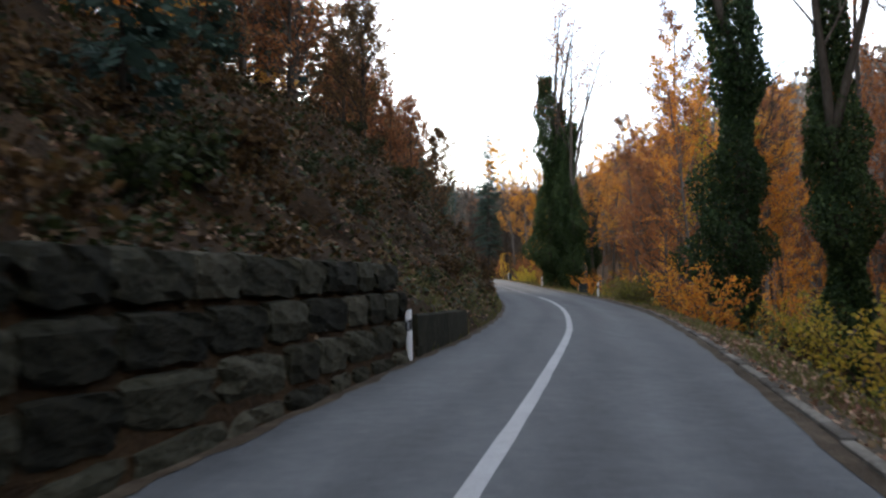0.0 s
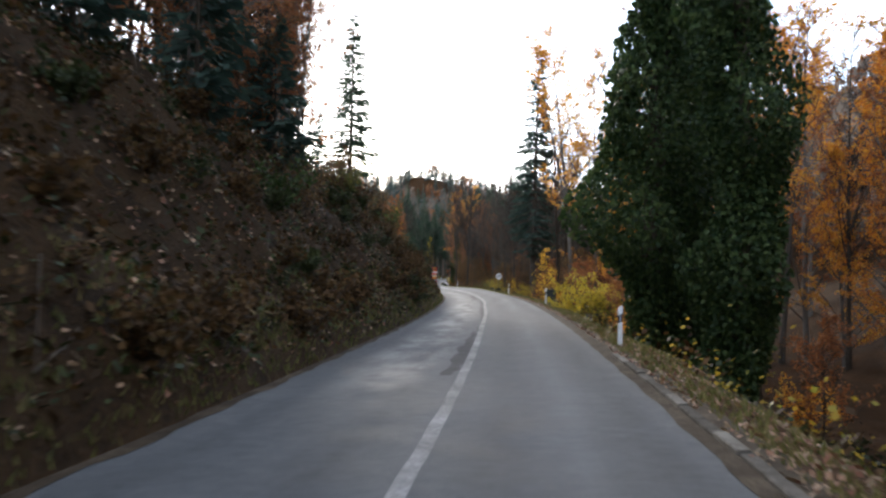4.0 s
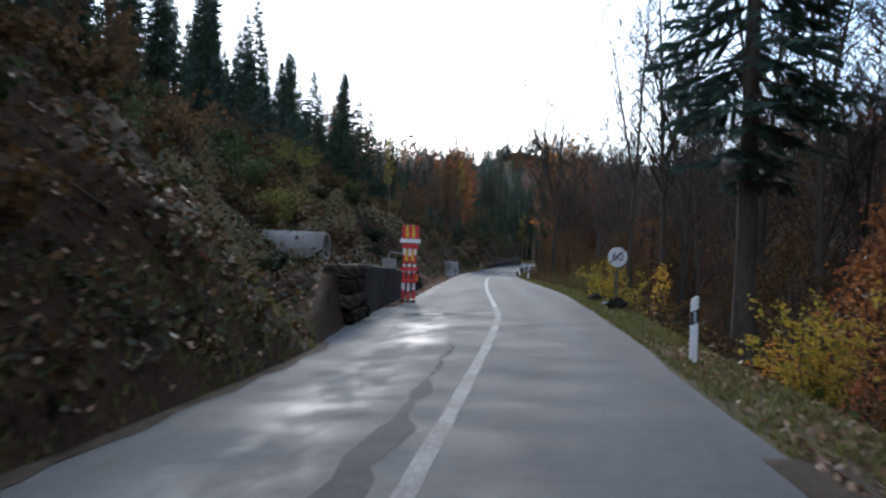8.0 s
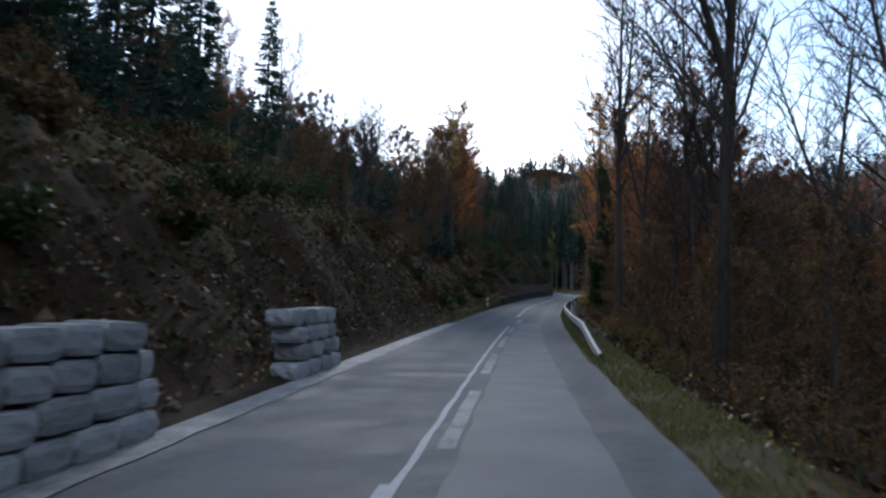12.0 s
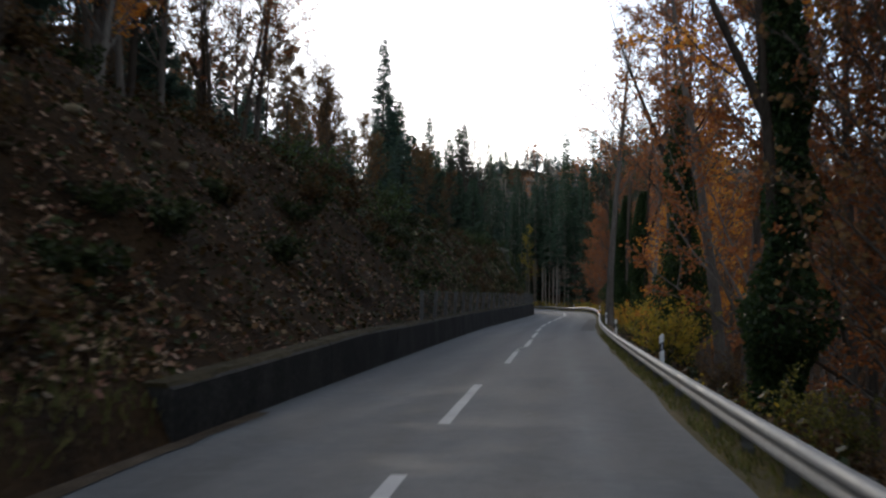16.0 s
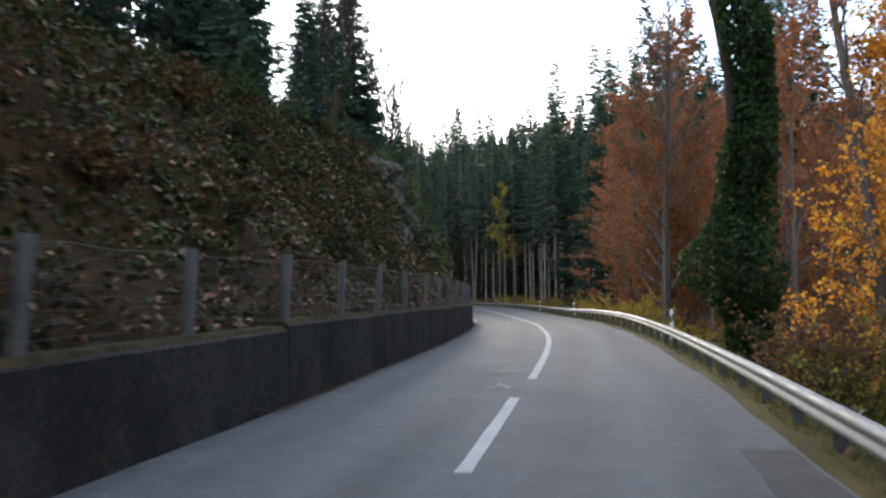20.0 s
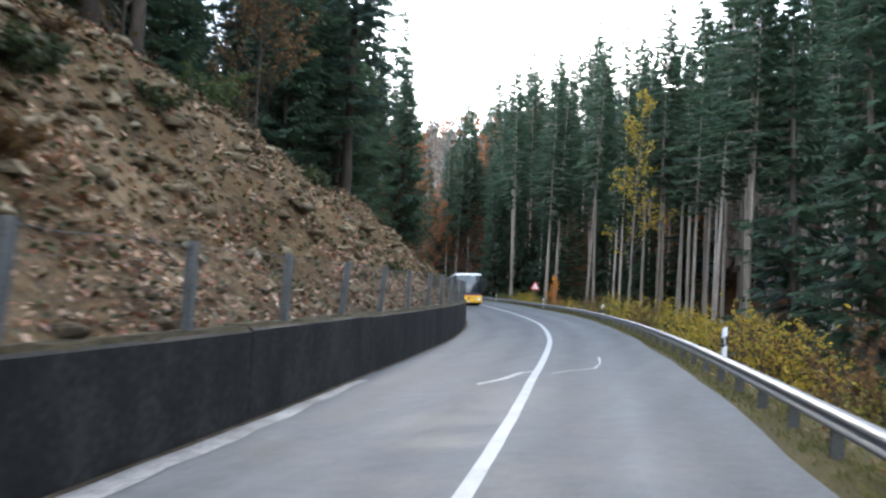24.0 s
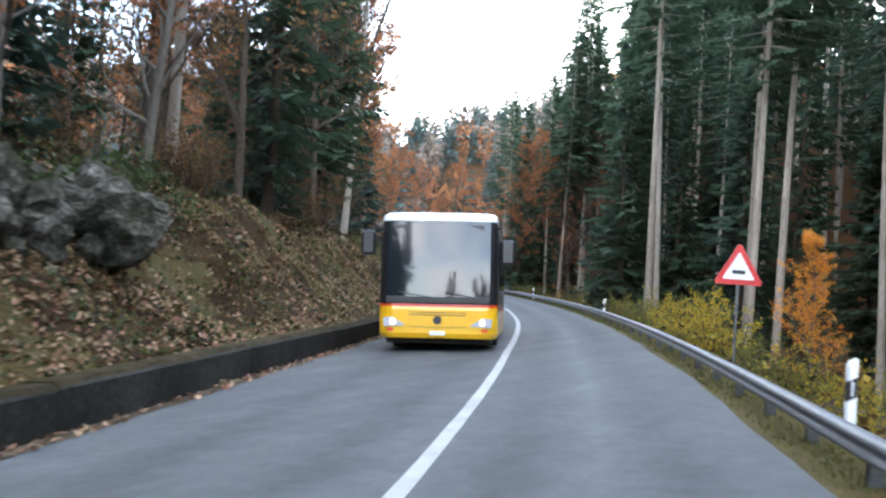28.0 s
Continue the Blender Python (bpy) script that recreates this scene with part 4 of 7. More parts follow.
# landmark trees along the downhill side: kind, s, d, size, variant
for key, s, d, size, v in [
        ("ivy", 41.4, 7.3, 1.2, 2), ("ivy", 37.0, 10.3, 1.2, 1), ("yellow_tree", 59.3, 9.0, 1.1, 0), ("yellow_tree", 47.0, 8.5, 1.2, 1), ("ivy", 103.6, 5.1, 1.5, 2),
        ("ivy", 106.5, 6.6, 1.35, 2), ("thin_spruce", 169.8, 6.8, 1.25, 0), ("ivy", 127.2, 13.6, 1.05, 1), ("ivy", 113.0, 7.5, 1.1, 1), ("ivy", 99.0, 6.6, 1.3, 1), ("tall_beech", 340, 7.5, 0.95, 0), ("tall_beech", 348, 6.4, 0.9, 1), ("tall_beech", 356, 8.5, 1.0, 0), ("tall_beech", 331, 8.4, 0.9, 1),
        ("tall_beech", 378, 9.0, 0.95, 1), ("tall_beech", 386, 7.6, 0.9, 0), ("spruce", 240, -15, 0.62, 0), ("spruce", 246, -16, 0.7, 1), ("spruce", 252, -15.5, 0.6, 2), ("spruce", 266, -20, 0.75, 0), ("tall_beech", 402, 9.5, 0.95, 0), ("brown", 306, -8.5, 0.8, 0), ("orange", 318.5, -8.6, 0.6, 1), ("yellow_tree", 309, -8.2, 0.8, 0), ("rust", 313, -9.5, 0.7, 0), ("brown", 322, -9.5, 0.65, 2),
        ("bare", 328, -9.5, 0.5, 1), ("bare", 335, -11, 0.42, 1), ("bare", 342, -12, 0.4, 2), ("brown", 348, -11, 0.45, 0), ("bare", 352, -12, 0.4, 3), ("spruce", 361, -9.5, 0.26, 0), ("rust", 321.5, -10.2, 0.95, 1), ("brown", 325.5, -11, 0.9, 0), ("bare", 328.5, -13.0, 0.75, 2), ("brown", 310.5, -8.8, 0.8, 1),
        ("bare", 177.4, 13.5, 1.0, 0), ("rust", 170.3, 16.2, 1.1, 0), ("bare", 224.5, 12.9, 0.85, 1), ("bare", 250.1, 7.6, 1.0, 2), ("bare", 263.6, 5.0, 1.15, 0),
        ("bare", 258.2, 8.3, 1.1, 1), ("bare", 239.9, 5.9, 1.25, 2), ("bare", 230.9, 9.2, 1.0, 0), ("tall_beech", 368.3, 3.78, 1.0, 0), ("yellow_tree", 227.0, -8.5, 0.42, 1), ("ivy", 373.5, 6.0, 0.9, 0), ("orange", 357, 9, 1.2, 0), ("ivy", 379.4, 5.0, 0.9, 0),
        ("ivy", 322.3, 6.2, 0.95, 0), ("ivy", 303.0, 5.6, 1.0, 1), ("bare", 200, 11, 1.1, 1), ("bare", 212, 14, 1.2, 2), ("bare", 246, 13, 1.2, 0), ("bare", 270, 10, 1.2, 1), ("bare", 262, 14, 1.25, 2), ("bare", 280, 7.5, 1.2, 0), ("ivy", 345.0, 6.5, 0.9, 2), ("bare", 421.7, 6.2, 1.0, 0), ("ivy", 398.0, 4.9, 1.0, 0), ("yellow_tree", 524.2, 10.4, 1.5, 0),
        ("stand_spruce", 515.6, 13.3, 1.0, 0), ("stand_spruce", 510.3, 13.5, 1.05, 1), ("stand_spruce", 531.6, 8.3, 1.0, 2), ("stand_spruce", 550.0, 9.0, 1.0, 3),
        ("stand_spruce", 548.9, 7.7, 0.95, 0), ("stand_spruce", 557.0, 5.6, 1.0, 1)]:
    plant(key, s, d, size, v)

# the woods: stretches with what grows there, how densely, and where; side -1 uphill, 1 downhill
WOODS = [
    (-20, 121, -1, 9, 24, 0.022, ("brown", "brown", "rust", "brown", "bare"), 1.0),
    (78, 120, -1, 7, 12, 0.0885, ("rust", "brown", "rust", "small_rust"), 0.65),
    (124, 160, -1, 9, 20, 0.012, ("bare", "bare", "brown"), 0.6),
    (-20, 121, -1, 6, 13, 0.055, ("small_brown", "small_brown", "small_rust", "small_spruce"), 1.0),
    (30, 116, -1, 12, 36, 0.008, ("thin_spruce", "spruce", "young_spruce"), 1.0),
    (6, 62, -1, 6, 12, 0.05, ("small_rust", "orange_shrub", "small_rust", "small_brown"), 1.0),
    (122, 176, -1, 10.5, 17, 0.022, ("stand_spruce", "thin_spruce", "stand_spruce"), 0.62),
    # next two rows: unseen trees behind the start, added to shade wall and bank
    (-75, 4, 1, 5.5, 25, 0.03, ("rust", "tall_orange", "bare", "tall_orange", "rust"), 1.1),
    (-75, -20, -1, 7, 26, 0.03, ("brown", "rust", "spruce"), 1.0),
    (20, 90, 1, 9, 22, 0.012, ("tall_beech", "tall_orange", "bare"), 1.1),
    (4, 92, 1, 7.5, 25, 0.02, ("orange", "rust", "tall_orange", "bare", "rust", "tall_orange"), 1.0),
    (92, 160, 1, 9, 26, 0.03, ("tall_orange", "orange", "tall_orange", "rust", "bare", "bare"), 1.05),
    (108, 165, 1, 5.5, 12, 0.07, ("small_rust", "orange_shrub", "small_rust", "small_brown"), 0.85),
    (190, 275, -1, 19, 40, 0.05, ("spruce", "young_spruce", "thin_spruce", "spruce"), 0.62),
    (150, 190, -1, 20, 40, 0.02, ("thin_spruce", "spruce", "brown"), 0.9),
    (155, 262, -1, 11, 22, 0.02, ("small_brown", "small_spruce", "small_spruce"), 0.75),
    (205, 425, -1, 18, 40, 0.02, ("small_spruce", "small_spruce", "young_spruce"), 0.75),
    (262, 314, -1, 6.5, 18, 0.05, ("small_brown", "small_brown", "small_spruce", "small_brown"), 0.62),
    (262, 330, -1, 9, 24, 0.028, ("bare", "small_spruce", "bare", "small_brown"), 0.46),
    (314, 390, -1, 7.5, 20, 0.035, ("small_brown", "small_spruce", "small_brown", "small_spruce"), 0.8),
    (375, 434, -1, 9.2, 17, 0.06, ("young_spruce", "young_spruce", "small_spruce"), 0.92),
    (162, 275, 1, 9, 34, 0.018, ("bare", "bare", "bare", "bare", "brown"), 0.95),
    (205, 310, 1, 13, 36, 0.03, ("brown", "rust", "bare", "brown"), 0.88),
    (155, 275, 1, 5.5, 14, 0.03, ("small_brown", "small_brown", "bare"), 0.7),
    (270, 400, 1, 8, 26, 0.022, ("rust", "rust", "brown", "rust", "bare"), 1.05),
    (282, 330, 1, 7.0, 12, 0.045, ("rust", "rust", "brown"), 1.15),
    (400, 464, 1, 8, 28, 0.03, ("rust", "orange", "rust", "rust"), 1.1),
    (466, 492, 1, 10, 34, 0.03, ("stand_spruce", "stand_spruce", "rust", "spruce"), 1.15),
    (434, 530, -1, 8.2, 26, 0.05, ("spruce", "spruce", "thin_spruce", "young_spruce", "bare"), 1.0),
    (430, 520, -1, 7, 11, 0.03, ("small_spruce", "small_brown", "young_spruce"), 0.9),
    (516, 640, -1, 9, 26, 0.042, ("rust", "brown", "bare", "brown", "spruce", "rust"), 1.0),
    (512, 600, -1, 7.5, 12, 0.05, ("small_brown", "small_brown", "small_spruce", "small_brown"), 1.0),
    (490, 548, 1, 10, 21, 0.02, ("stand_spruce",), 1.05),
    (488, 560, 1, 21, 44, 0.03, ("stand_spruce",), 1.32),
    (548, 640, 1, 8.5, 38, 0.042, ("stand_spruce", "stand_spruce", "spruce"), 1.08),
    (600, 680, 1, 5, 30, 0.02, ("rust", "bare", "rust", "spruce"), 1.1),
    (655, 720, -1, -4, 30, 0.02, ("rust", "bare", "brown", "spruce"), 1.1),
]
rng = random.Random(5)
for s0, s1, side, d0, d1, dense, kinds, scale in WOODS:
    for _ in range(int((s1 - s0) * (d1 - d0) * dense)):
        plant(rng.choice(kinds), rng.uniform(s0, s1), side * rng.uniform(d0, d1), scale * rng.uniform(0.78, 1.15))

# thicker stands where the slope is filled to the sky
rng_b = random.Random(9)
for s0, s1, side, d0, d1, dense, kinds, scale in [
        (313, 327, -1, 8, 13.5, 0.12, ("brown", "rust", "brown"), 0.7),
        (210, 300, 1, 6, 14, 0.045, ("small_brown", "small_rust", "small_brown"), 1.0),
        (566, 600, -1, 8, 15, 0.03, ("bare", "bare", "rust"), 1.35),
        (325.5, 334, -1, 9.5, 13, 0.25, ("brown", "rust"), 0.72),
        (256, 272, -1, 13.5, 18, 0.06, ("spruce", "rust"), 0.66)]:
    for _ in range(int((s1 - s0) * (d1 - d0) * dense)):
        plant(rng_b.choice(kinds), rng_b.uniform(s0, s1), side * rng_b.uniform(d0, d1), scale * rng_b.uniform(0.78, 1.15))

SHRUBS = [
    (2, 90, 1, 4.4, 8, 0.1, ("yellow_shrub", "orange_shrub", "olive_shrub", "orange_shrub"), 1.0),
    (108, 138, 1, 5.6, 9, 0.1, ("orange_shrub", "brown_shrub", "orange_shrub", "olive_shrub"), 0.75),
    (138, 162, 1, 4.3, 9, 0.14, ("yellow_shrub", "orange_shrub", "brown_shrub", "orange_shrub"), 0.6),
    (160, 275, 1, 4.4, 10, 0.11, ("olive_shrub", "brown_shrub", "brown_shrub", "brown_shrub"), 0.75),
    (275, 400, 1, 4.6, 9, 0.08, ("olive_shrub", "yellow_shrub", "brown_shrub", "brown_shrub"), 0.9),
    (395, 500, 1, 4.3, 7, 0.22, ("yellow_shrub", "olive_shrub", "yellow_shrub", "brown_shrub"), 0.9),
    (490, 600, 1, 4.6, 8, 0.2, ("yellow_shrub", "olive_shrub", "olive_shrub", "brown_shrub"), 0.85),
    (498, 532, 1, 4.8, 9, 0.14, ("yellow_shrub", "yellow_shrub", "brown_shrub"), 0.85),
    (20, 155, -1, 5, 14, 0.016, ("brown_shrub", "green_shrub", "brown_shrub", "olive_shrub"), 1.0),
    (155, 265, -1, 7, 24, 0.022, ("brown_shrub", "olive_shrub", "green_shrub", "brown_shrub"), 0.9),
    (265, 400, -1, 6, 13, 0.016, ("green_shrub", "brown_shrub"), 0.9),
    (380, 500, -1, 8, 13, 0.05, ("green_shrub", "brown_shrub", "green_shrub"), 0.8),
    (505, 560, -1, 7.5, 12, 0.08, ("brown_shrub", "green_shrub", "brown_shrub"), 0.9),
    (-5, 160, -1, 3.2, 8, 0.16, ("bramble", "dry_bush", "dry_bush"), 1.0),
    (160, 262, -1, 4.5, 14, 0.11, ("bramble", "dry_bush", "dry_bush"), 1.1),
    (262, 400, -1, 4.0, 9, 0.13, ("bramble", "dry_bush"), 1.0),
    (400, 500, -1, 4.2, 9, 0.06, ("bramble", "bramble", "dry_bush"), 0.8),
]
for s0, s1, side, d0, d1, dense, kinds, scale in SHRUBS:
    for _ in range(int((s1 - s0) * (d1 - d0) * dense)):
        plant(rng.choice(kinds), rng.uniform(s0, s1), side * rng.uniform(d0, d1), scale * rng.uniform(0.7, 1.15))
for s, d in ((523, 7.9), (527, 7.6), (529.8, 7.2), (425, 6.6), (421, 6.4), (428, 6.2), (423, 7.2)):
    plant("green_shrub", s, -d, 0.75)
plant("orange", 536.5, 6.4, 0.34, 0)
for s, d, k, z in ((529, 8.8, "rust", 0.7), (534, 8.3, "rust", 0.75), (538, 9.2, "stand_spruce", 0.9), (541, 8.2, "brown", 1.0), (546, 8.6, "spruce", 0.95), (552, 8.2, "brown", 1.1), (557, 9.0, "spruce", 1.0), (563, 8.4, "stand_spruce", 0.9)):
    plant(k, s, -d, z)
plant("yellow_shrub", 535, 6.2, 0.9, 1)
plant("yellow_shrub", 541, 5.2, 0.9, 0)
plant("yellow_shrub", 545.5, 5.0, 0.85, 2)
plant("olive_shrub", 543, 5.6, 0.9, 1)
plant("orange_shrub", 371.0, 5.7, 1.2, 0)
plant("yellow_shrub", 369.6, 5.3, 1.2, 1)
plant("yellow_shrub", 335.2, 5.0, 1.1, 0)
plant("yellow_shrub", 336.8, 5.3, 1.0, 2)
plant("orange_shrub", 353.5, 6.6, 1.2, 1)
# the bright bush, the saplings and the beeches past the ivy-clad trunk
for key, s, d, size, v in [
        ("golden_shrub", 121.0, 4.9, 1.0, 0), ("golden_shrub", 122.2, 5.6, 1.05, 1), ("olive_shrub", 119.3, 5.3, 0.85, 1), ("golden_shrub", 107.5, 7.6, 0.9, 1), ("yellow_shrub", 105.5, 7.4, 1.1, 0), ("orange_shrub", 112.6, 5.6, 0.8, 1),
        ("golden_sapling", 142.2, 4.75, 0.9, 0), ("golden_sapling", 145.5, 5.2, 0.7, 1), ("golden_sapling", 149.5, 5.6, 0.65, 0), ("orange_shrub", 147.5, 6.2, 1.0, 0), ("orange_shrub", 143.5, 7.2, 1.1, 1), ("small_rust", 141.0, 6.6, 0.8, 1),
        ("tall_orange", 146.3, 7.1, 1.15, 0), ("tall_orange", 149.5, 9.4, 1.1, 1), ("bare", 154.0, 7.0, 1.0, 2), ("orange", 152.0, 11.5, 1.1, 2), ("orange", 144.0, 10.5, 1.0, 1), ("orange", 136.0, 9.0, 0.8, 0), ("orange", 150.5, 15.0, 0.9, 2),
        ("tall_orange", 317.5, 8.4, 1.35, 1), ("tall_orange", 325.0, 6.9, 1.25, 2), ("rust", 329.0, 9.4, 1.3, 0), ("rust", 313.5, 10.5, 1.4, 2), ("rust", 336.0, 7.6, 1.3, 1), ("rust", 320.5, 11.8, 1.4, 1),
        ("spruce", 488.5, -9.6, 0.75, 0), ("spruce", 492.5, -10.6, 0.85, 1), ("spruce", 497.0, -9.8, 0.8, 2), ("spruce", 502.5, -10.8, 0.8, 0), ("spruce", 507.5, -10.0, 0.75, 1),
        ("yellow_shrub", 181.5, 4.9, 1.0, 0), ("golden_sapling", 176.5, 5.8, 0.55, 1),
        ("olive_shrub", 173.5, -6.6, 0.8, 1), ("spruce", 143.5, -9.4, 0.78, 0)]:
    plant(key, s, d, size, v)


for key, group in PROTO.items():
    for k, ob in enumerate(group):
        if (key, k) not in USED:
            plant(key, 60 + 7 * k, 26 + 2 * k, 0.9, k)


# ---- far woods on the valley sides ----
def far_shapes():
    out = []
    for i in range(3):
        r = R_(700 + i)
        g = Geo()
        for k in range(17):
            z, w = 1.2 + k * 0.79, 2.6 * (1 - k / 17.5) + 0.14
            for j in range(5):
                a = r.uniform(0, 6.28)
                out_v = Vector((math.cos(a), math.sin(a), -r.uniform(0.15, 0.6))) * w * r.uniform(0.7, 1.2)
                g.leaf(Vector((0, 0, z + 0.3)), out_v, Vector((-math.sin(a), math.cos(a), 0)) * (0.2 + w * 0.24))
        g.add([(-0.12, 0, -0.5), (0.12, 0, -0.5), (0, 0, 15)], [(0, 1, 2)])
        g.add([(0, -0.12, -0.5), (0, 0.12, -0.5), (0, 0, 15)], [(0, 1, 2)])
        out.append((g, 0))
    for i in range(4):
        r = R_(720 + i)
        g = Geo()
        for k in range(84):
            d = rand_dir(r, 1.2)
            p = Vector((d.x * 3.0, d.y * 3.0, 8 + d.z * 5.5)) * r.uniform(0.75, 1.0)
            a = rand_dir(r, 1.0) * r.uniform(0.8, 1.5)
            g.leaf(p, a, a.cross(rand_dir(r)).normalized() * 0.54)
        for k in range(6):
            d = rand_dir(r, 0.2)
            a, b = Vector((0, 0, 0.5)), Vector((d.x * 2, d.y * 2, 13 + r.uniform(-2, 2)))
            s = Vector((0.09, 0.05, 0))
            g.add([a - s, a + s, b], [(0, 1, 2)])
        out.append((g, 1 + i % 3))
    return out


def build_far_woods():
    rng = np.random.default_rng(9)
    shapes = far_shapes()
    # leaf colours with the haze of distance already in them
    mats = [M_HAZECON, M_HAZEBARE, M_HAZERUST, M_HAZEBARE]
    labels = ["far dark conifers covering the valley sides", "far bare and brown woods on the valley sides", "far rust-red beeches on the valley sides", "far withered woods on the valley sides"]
    sets = {0: [], 1: [], 2: [], 3: []}
    n = 0
    for side, s0, s1, d0, d1, count in ((-1, -60, 640, 34, 110, 1300), (1, -40, 640, 30, 120, 1900), (1, 300, 720, 110, 280, 800), (0, 640, 980, -170, 230, 2300)):
        for _ in range(count):
            s = rng.uniform(s0, s1)
            d = rng.uniform(d0, d1) * (side or 1)
            conif = 0.65 if (side < 0 or s > 430) else 0.06
            c = rng.random() < conif
            warm = side == 0 or s > 290 or s < 130
            g, slot = shapes[rng.integers(0, 3) if c else (rng.integers(3, 7) if warm else (3, 5, 6)[rng.integers(0, 3)])]
            sets[slot].append((g, s, d, rng.uniform(0.75, 1.25) * (0.5 if side < 0 and 170 < s < 420 else 1.0)))
    for slot, rows in sets.items():
        V, Fc, k = [], [], 0
        for g, s, d, z in rows:
            v = np.array(g.v)
            a = rng.uniform(0, 6.28)
            x, y = v[:, 0] * math.cos(a) - v[:, 1] * math.sin(a), v[:, 0] * math.sin(a) + v[:, 1] * math.cos(a)
            V.append(np.stack([x, y, v[:, 2] * rng.uniform(0.9, 1.2)], 1) * z + on_ground(s, d, -0.3))
            Fc.append(np.array(g.f) + k)
            k += len(v)
        if V:
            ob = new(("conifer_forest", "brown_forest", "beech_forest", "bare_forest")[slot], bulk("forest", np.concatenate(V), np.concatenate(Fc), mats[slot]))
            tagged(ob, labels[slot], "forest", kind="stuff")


build_far_woods()


# ---- walls ----
def lathe_run(name, s0, s1, profile, mat, step=1.5, jitter=0.0):
    """A closed cross section of (inward offset, height) pairs carried along the uphill edge."""
    n = max(2, int((s1 - s0) / step) + 1)
    ss = np.linspace(s0, s1, n)
    k = len(profile(ss[0]))
    v = []
    for s in ss:
        e = float(np.interp(s, UP_S, UP_E))
        for o, h in profile(s):
            v.append(tuple(spot(s, -e - o, h + (jitter * hump(s, o, 1.0) if h > 0.2 else 0))))
    f = [(i * k + j, i * k + (j + 1) % k, (i + 1) * k + (j + 1) % k, (i + 1) * k + j) for i in range(n - 1) for j in range(k)]
    f += [tuple(range(k)), tuple((n - 1) * k + j for j in reversed(range(k)))]
    me = bpy.data.meshes.new(name)
    me.from_pydata(v, [], f)
    me.materials.append(mat)
    me.update()
    return fixed(me)


def concrete_wall(name, label, s0, s1, height, length, mat=None, thick=0.32, cap=True, back=0.0):
    root = tagged(new(name), label, "retaining wall", kind="structure")
    s, i = s0, 0
    while s < s1 - 0.5:
        e = min(s + length, s1)
        dh = 0.012 * math.sin(i * 2.3)
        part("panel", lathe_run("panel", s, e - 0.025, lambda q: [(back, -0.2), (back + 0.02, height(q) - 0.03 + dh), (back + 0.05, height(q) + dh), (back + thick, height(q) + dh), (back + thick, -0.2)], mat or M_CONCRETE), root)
        if cap:
            part("moss", lathe_run("moss", s, e, lambda q: [(0.05 + 0.03 * float(hump(q, 0, 0.5)), height(q) + dh - 0.01), (0.1, height(q) + 0.05 + dh + 0.02 * float(hump(q, 1, 0.4))),
                                                            (thick + 0.1, height(q) + 0.05 + dh), (thick + 0.12, height(q) + dh - 0.03)], M_MOSS, 0.4), root)
        s, i = e, i + 1
    return root


concrete_wall("wall_low", "low dark concrete wall end beside the stone wall", 18.6, 25.6, lambda s: 0.78 - 0.02 * (s - 18.6), 3.5, M_STONE, cap=False)
concrete_wall("wall_site", "dark concrete retaining wall with a pale top edge", 167.5, 183, lambda s: 1.3 - 0.028 * (s - 167.5), 5.2, cap=False)
concrete_wall("wall_long", "long dark weathered concrete retaining wall", 309, 386.6, lambda s: float(np.interp(s, [309, 320, 332, 386], [0.6, 0.8, 0.84, 1.03])), 7.8)
concrete_wall("wall_fenced", "dark stained concrete retaining wall under a steel fence", 386.6, 497.4, lambda s: 1.11, 7.4)
concrete_wall("wall_return", "short dark concrete wall set back from the road", 497.4, 503.2, lambda s: float(np.interp(s, [497, 503], [0.86, 0.56])), 6, cap=False)
concrete_wall("wall_kerb", "low dark concrete wall below a leafy bank", 503.2, 640, lambda s: 0.47, 6.5)
part("wall_foot", strip("wall_foot", 386, 503, lambda s: -np.interp(s, UP_S, UP_E) - 0.05, lambda s: -np.interp(s, UP_S, UP_E) + 0.09, 0.012, M_DIRT, wave=0.03), road)
part("gutter", strip("gutter", 166, 262, lambda s: -np.interp(s, UP_S, UP_E) - 0.2, lambda s: -np.interp(s, UP_S, UP_E) + 0.42, 0.014, M_GUTTER, wave=0.05, step=0.6), road)
part("gutter", strip("gutter", 436, 459, lambda s: -np.interp(s, UP_S, UP_E) - 0.02, lambda s: -np.interp(s, UP_S, UP_E) + 0.32 + 0.1 * np.sin(s / 5), 0.008, M_GUTTER, wave=0.05, step=0.6), road, "pale sandy road edge")
part("gutter", strip("gutter", 262, 312, lambda s: -np.interp(s, UP_S, UP_E) - 0.1, lambda s: -np.interp(s, UP_S, UP_E) + 0.2, 0.012, M_DIRT, wave=0.05, step=0.6), road)
part("edge_dirt", strip("edge_dirt", -24, 150, lambda s: np.interp(s, RIGHT_S, RIGHT_E) - 0.16, lambda s: np.interp(s, RIGHT_S, RIGHT_E) + 0.42, 0.008, M_DIRT, wave=0.03, step=0.5), road)
part("edge_dirt", strip("edge_dirt", -24, 160, lambda s: -np.interp(s, UP_S, UP_E) - 0.1, lambda s: -np.interp(s, UP_S, UP_E) + 0.16, 0.008, M_DIRT, wave=0.08, step=0.5), road)
part("edge_dirt", strip("edge_dirt", 520, 640, lambda s: -np.interp(s, UP_S, UP_E) - 0.1, lambda s: -np.interp(s, UP_S, UP_E) + 0.2, 0.008, M_DIRT, wave=0.06, step=0.5), road)


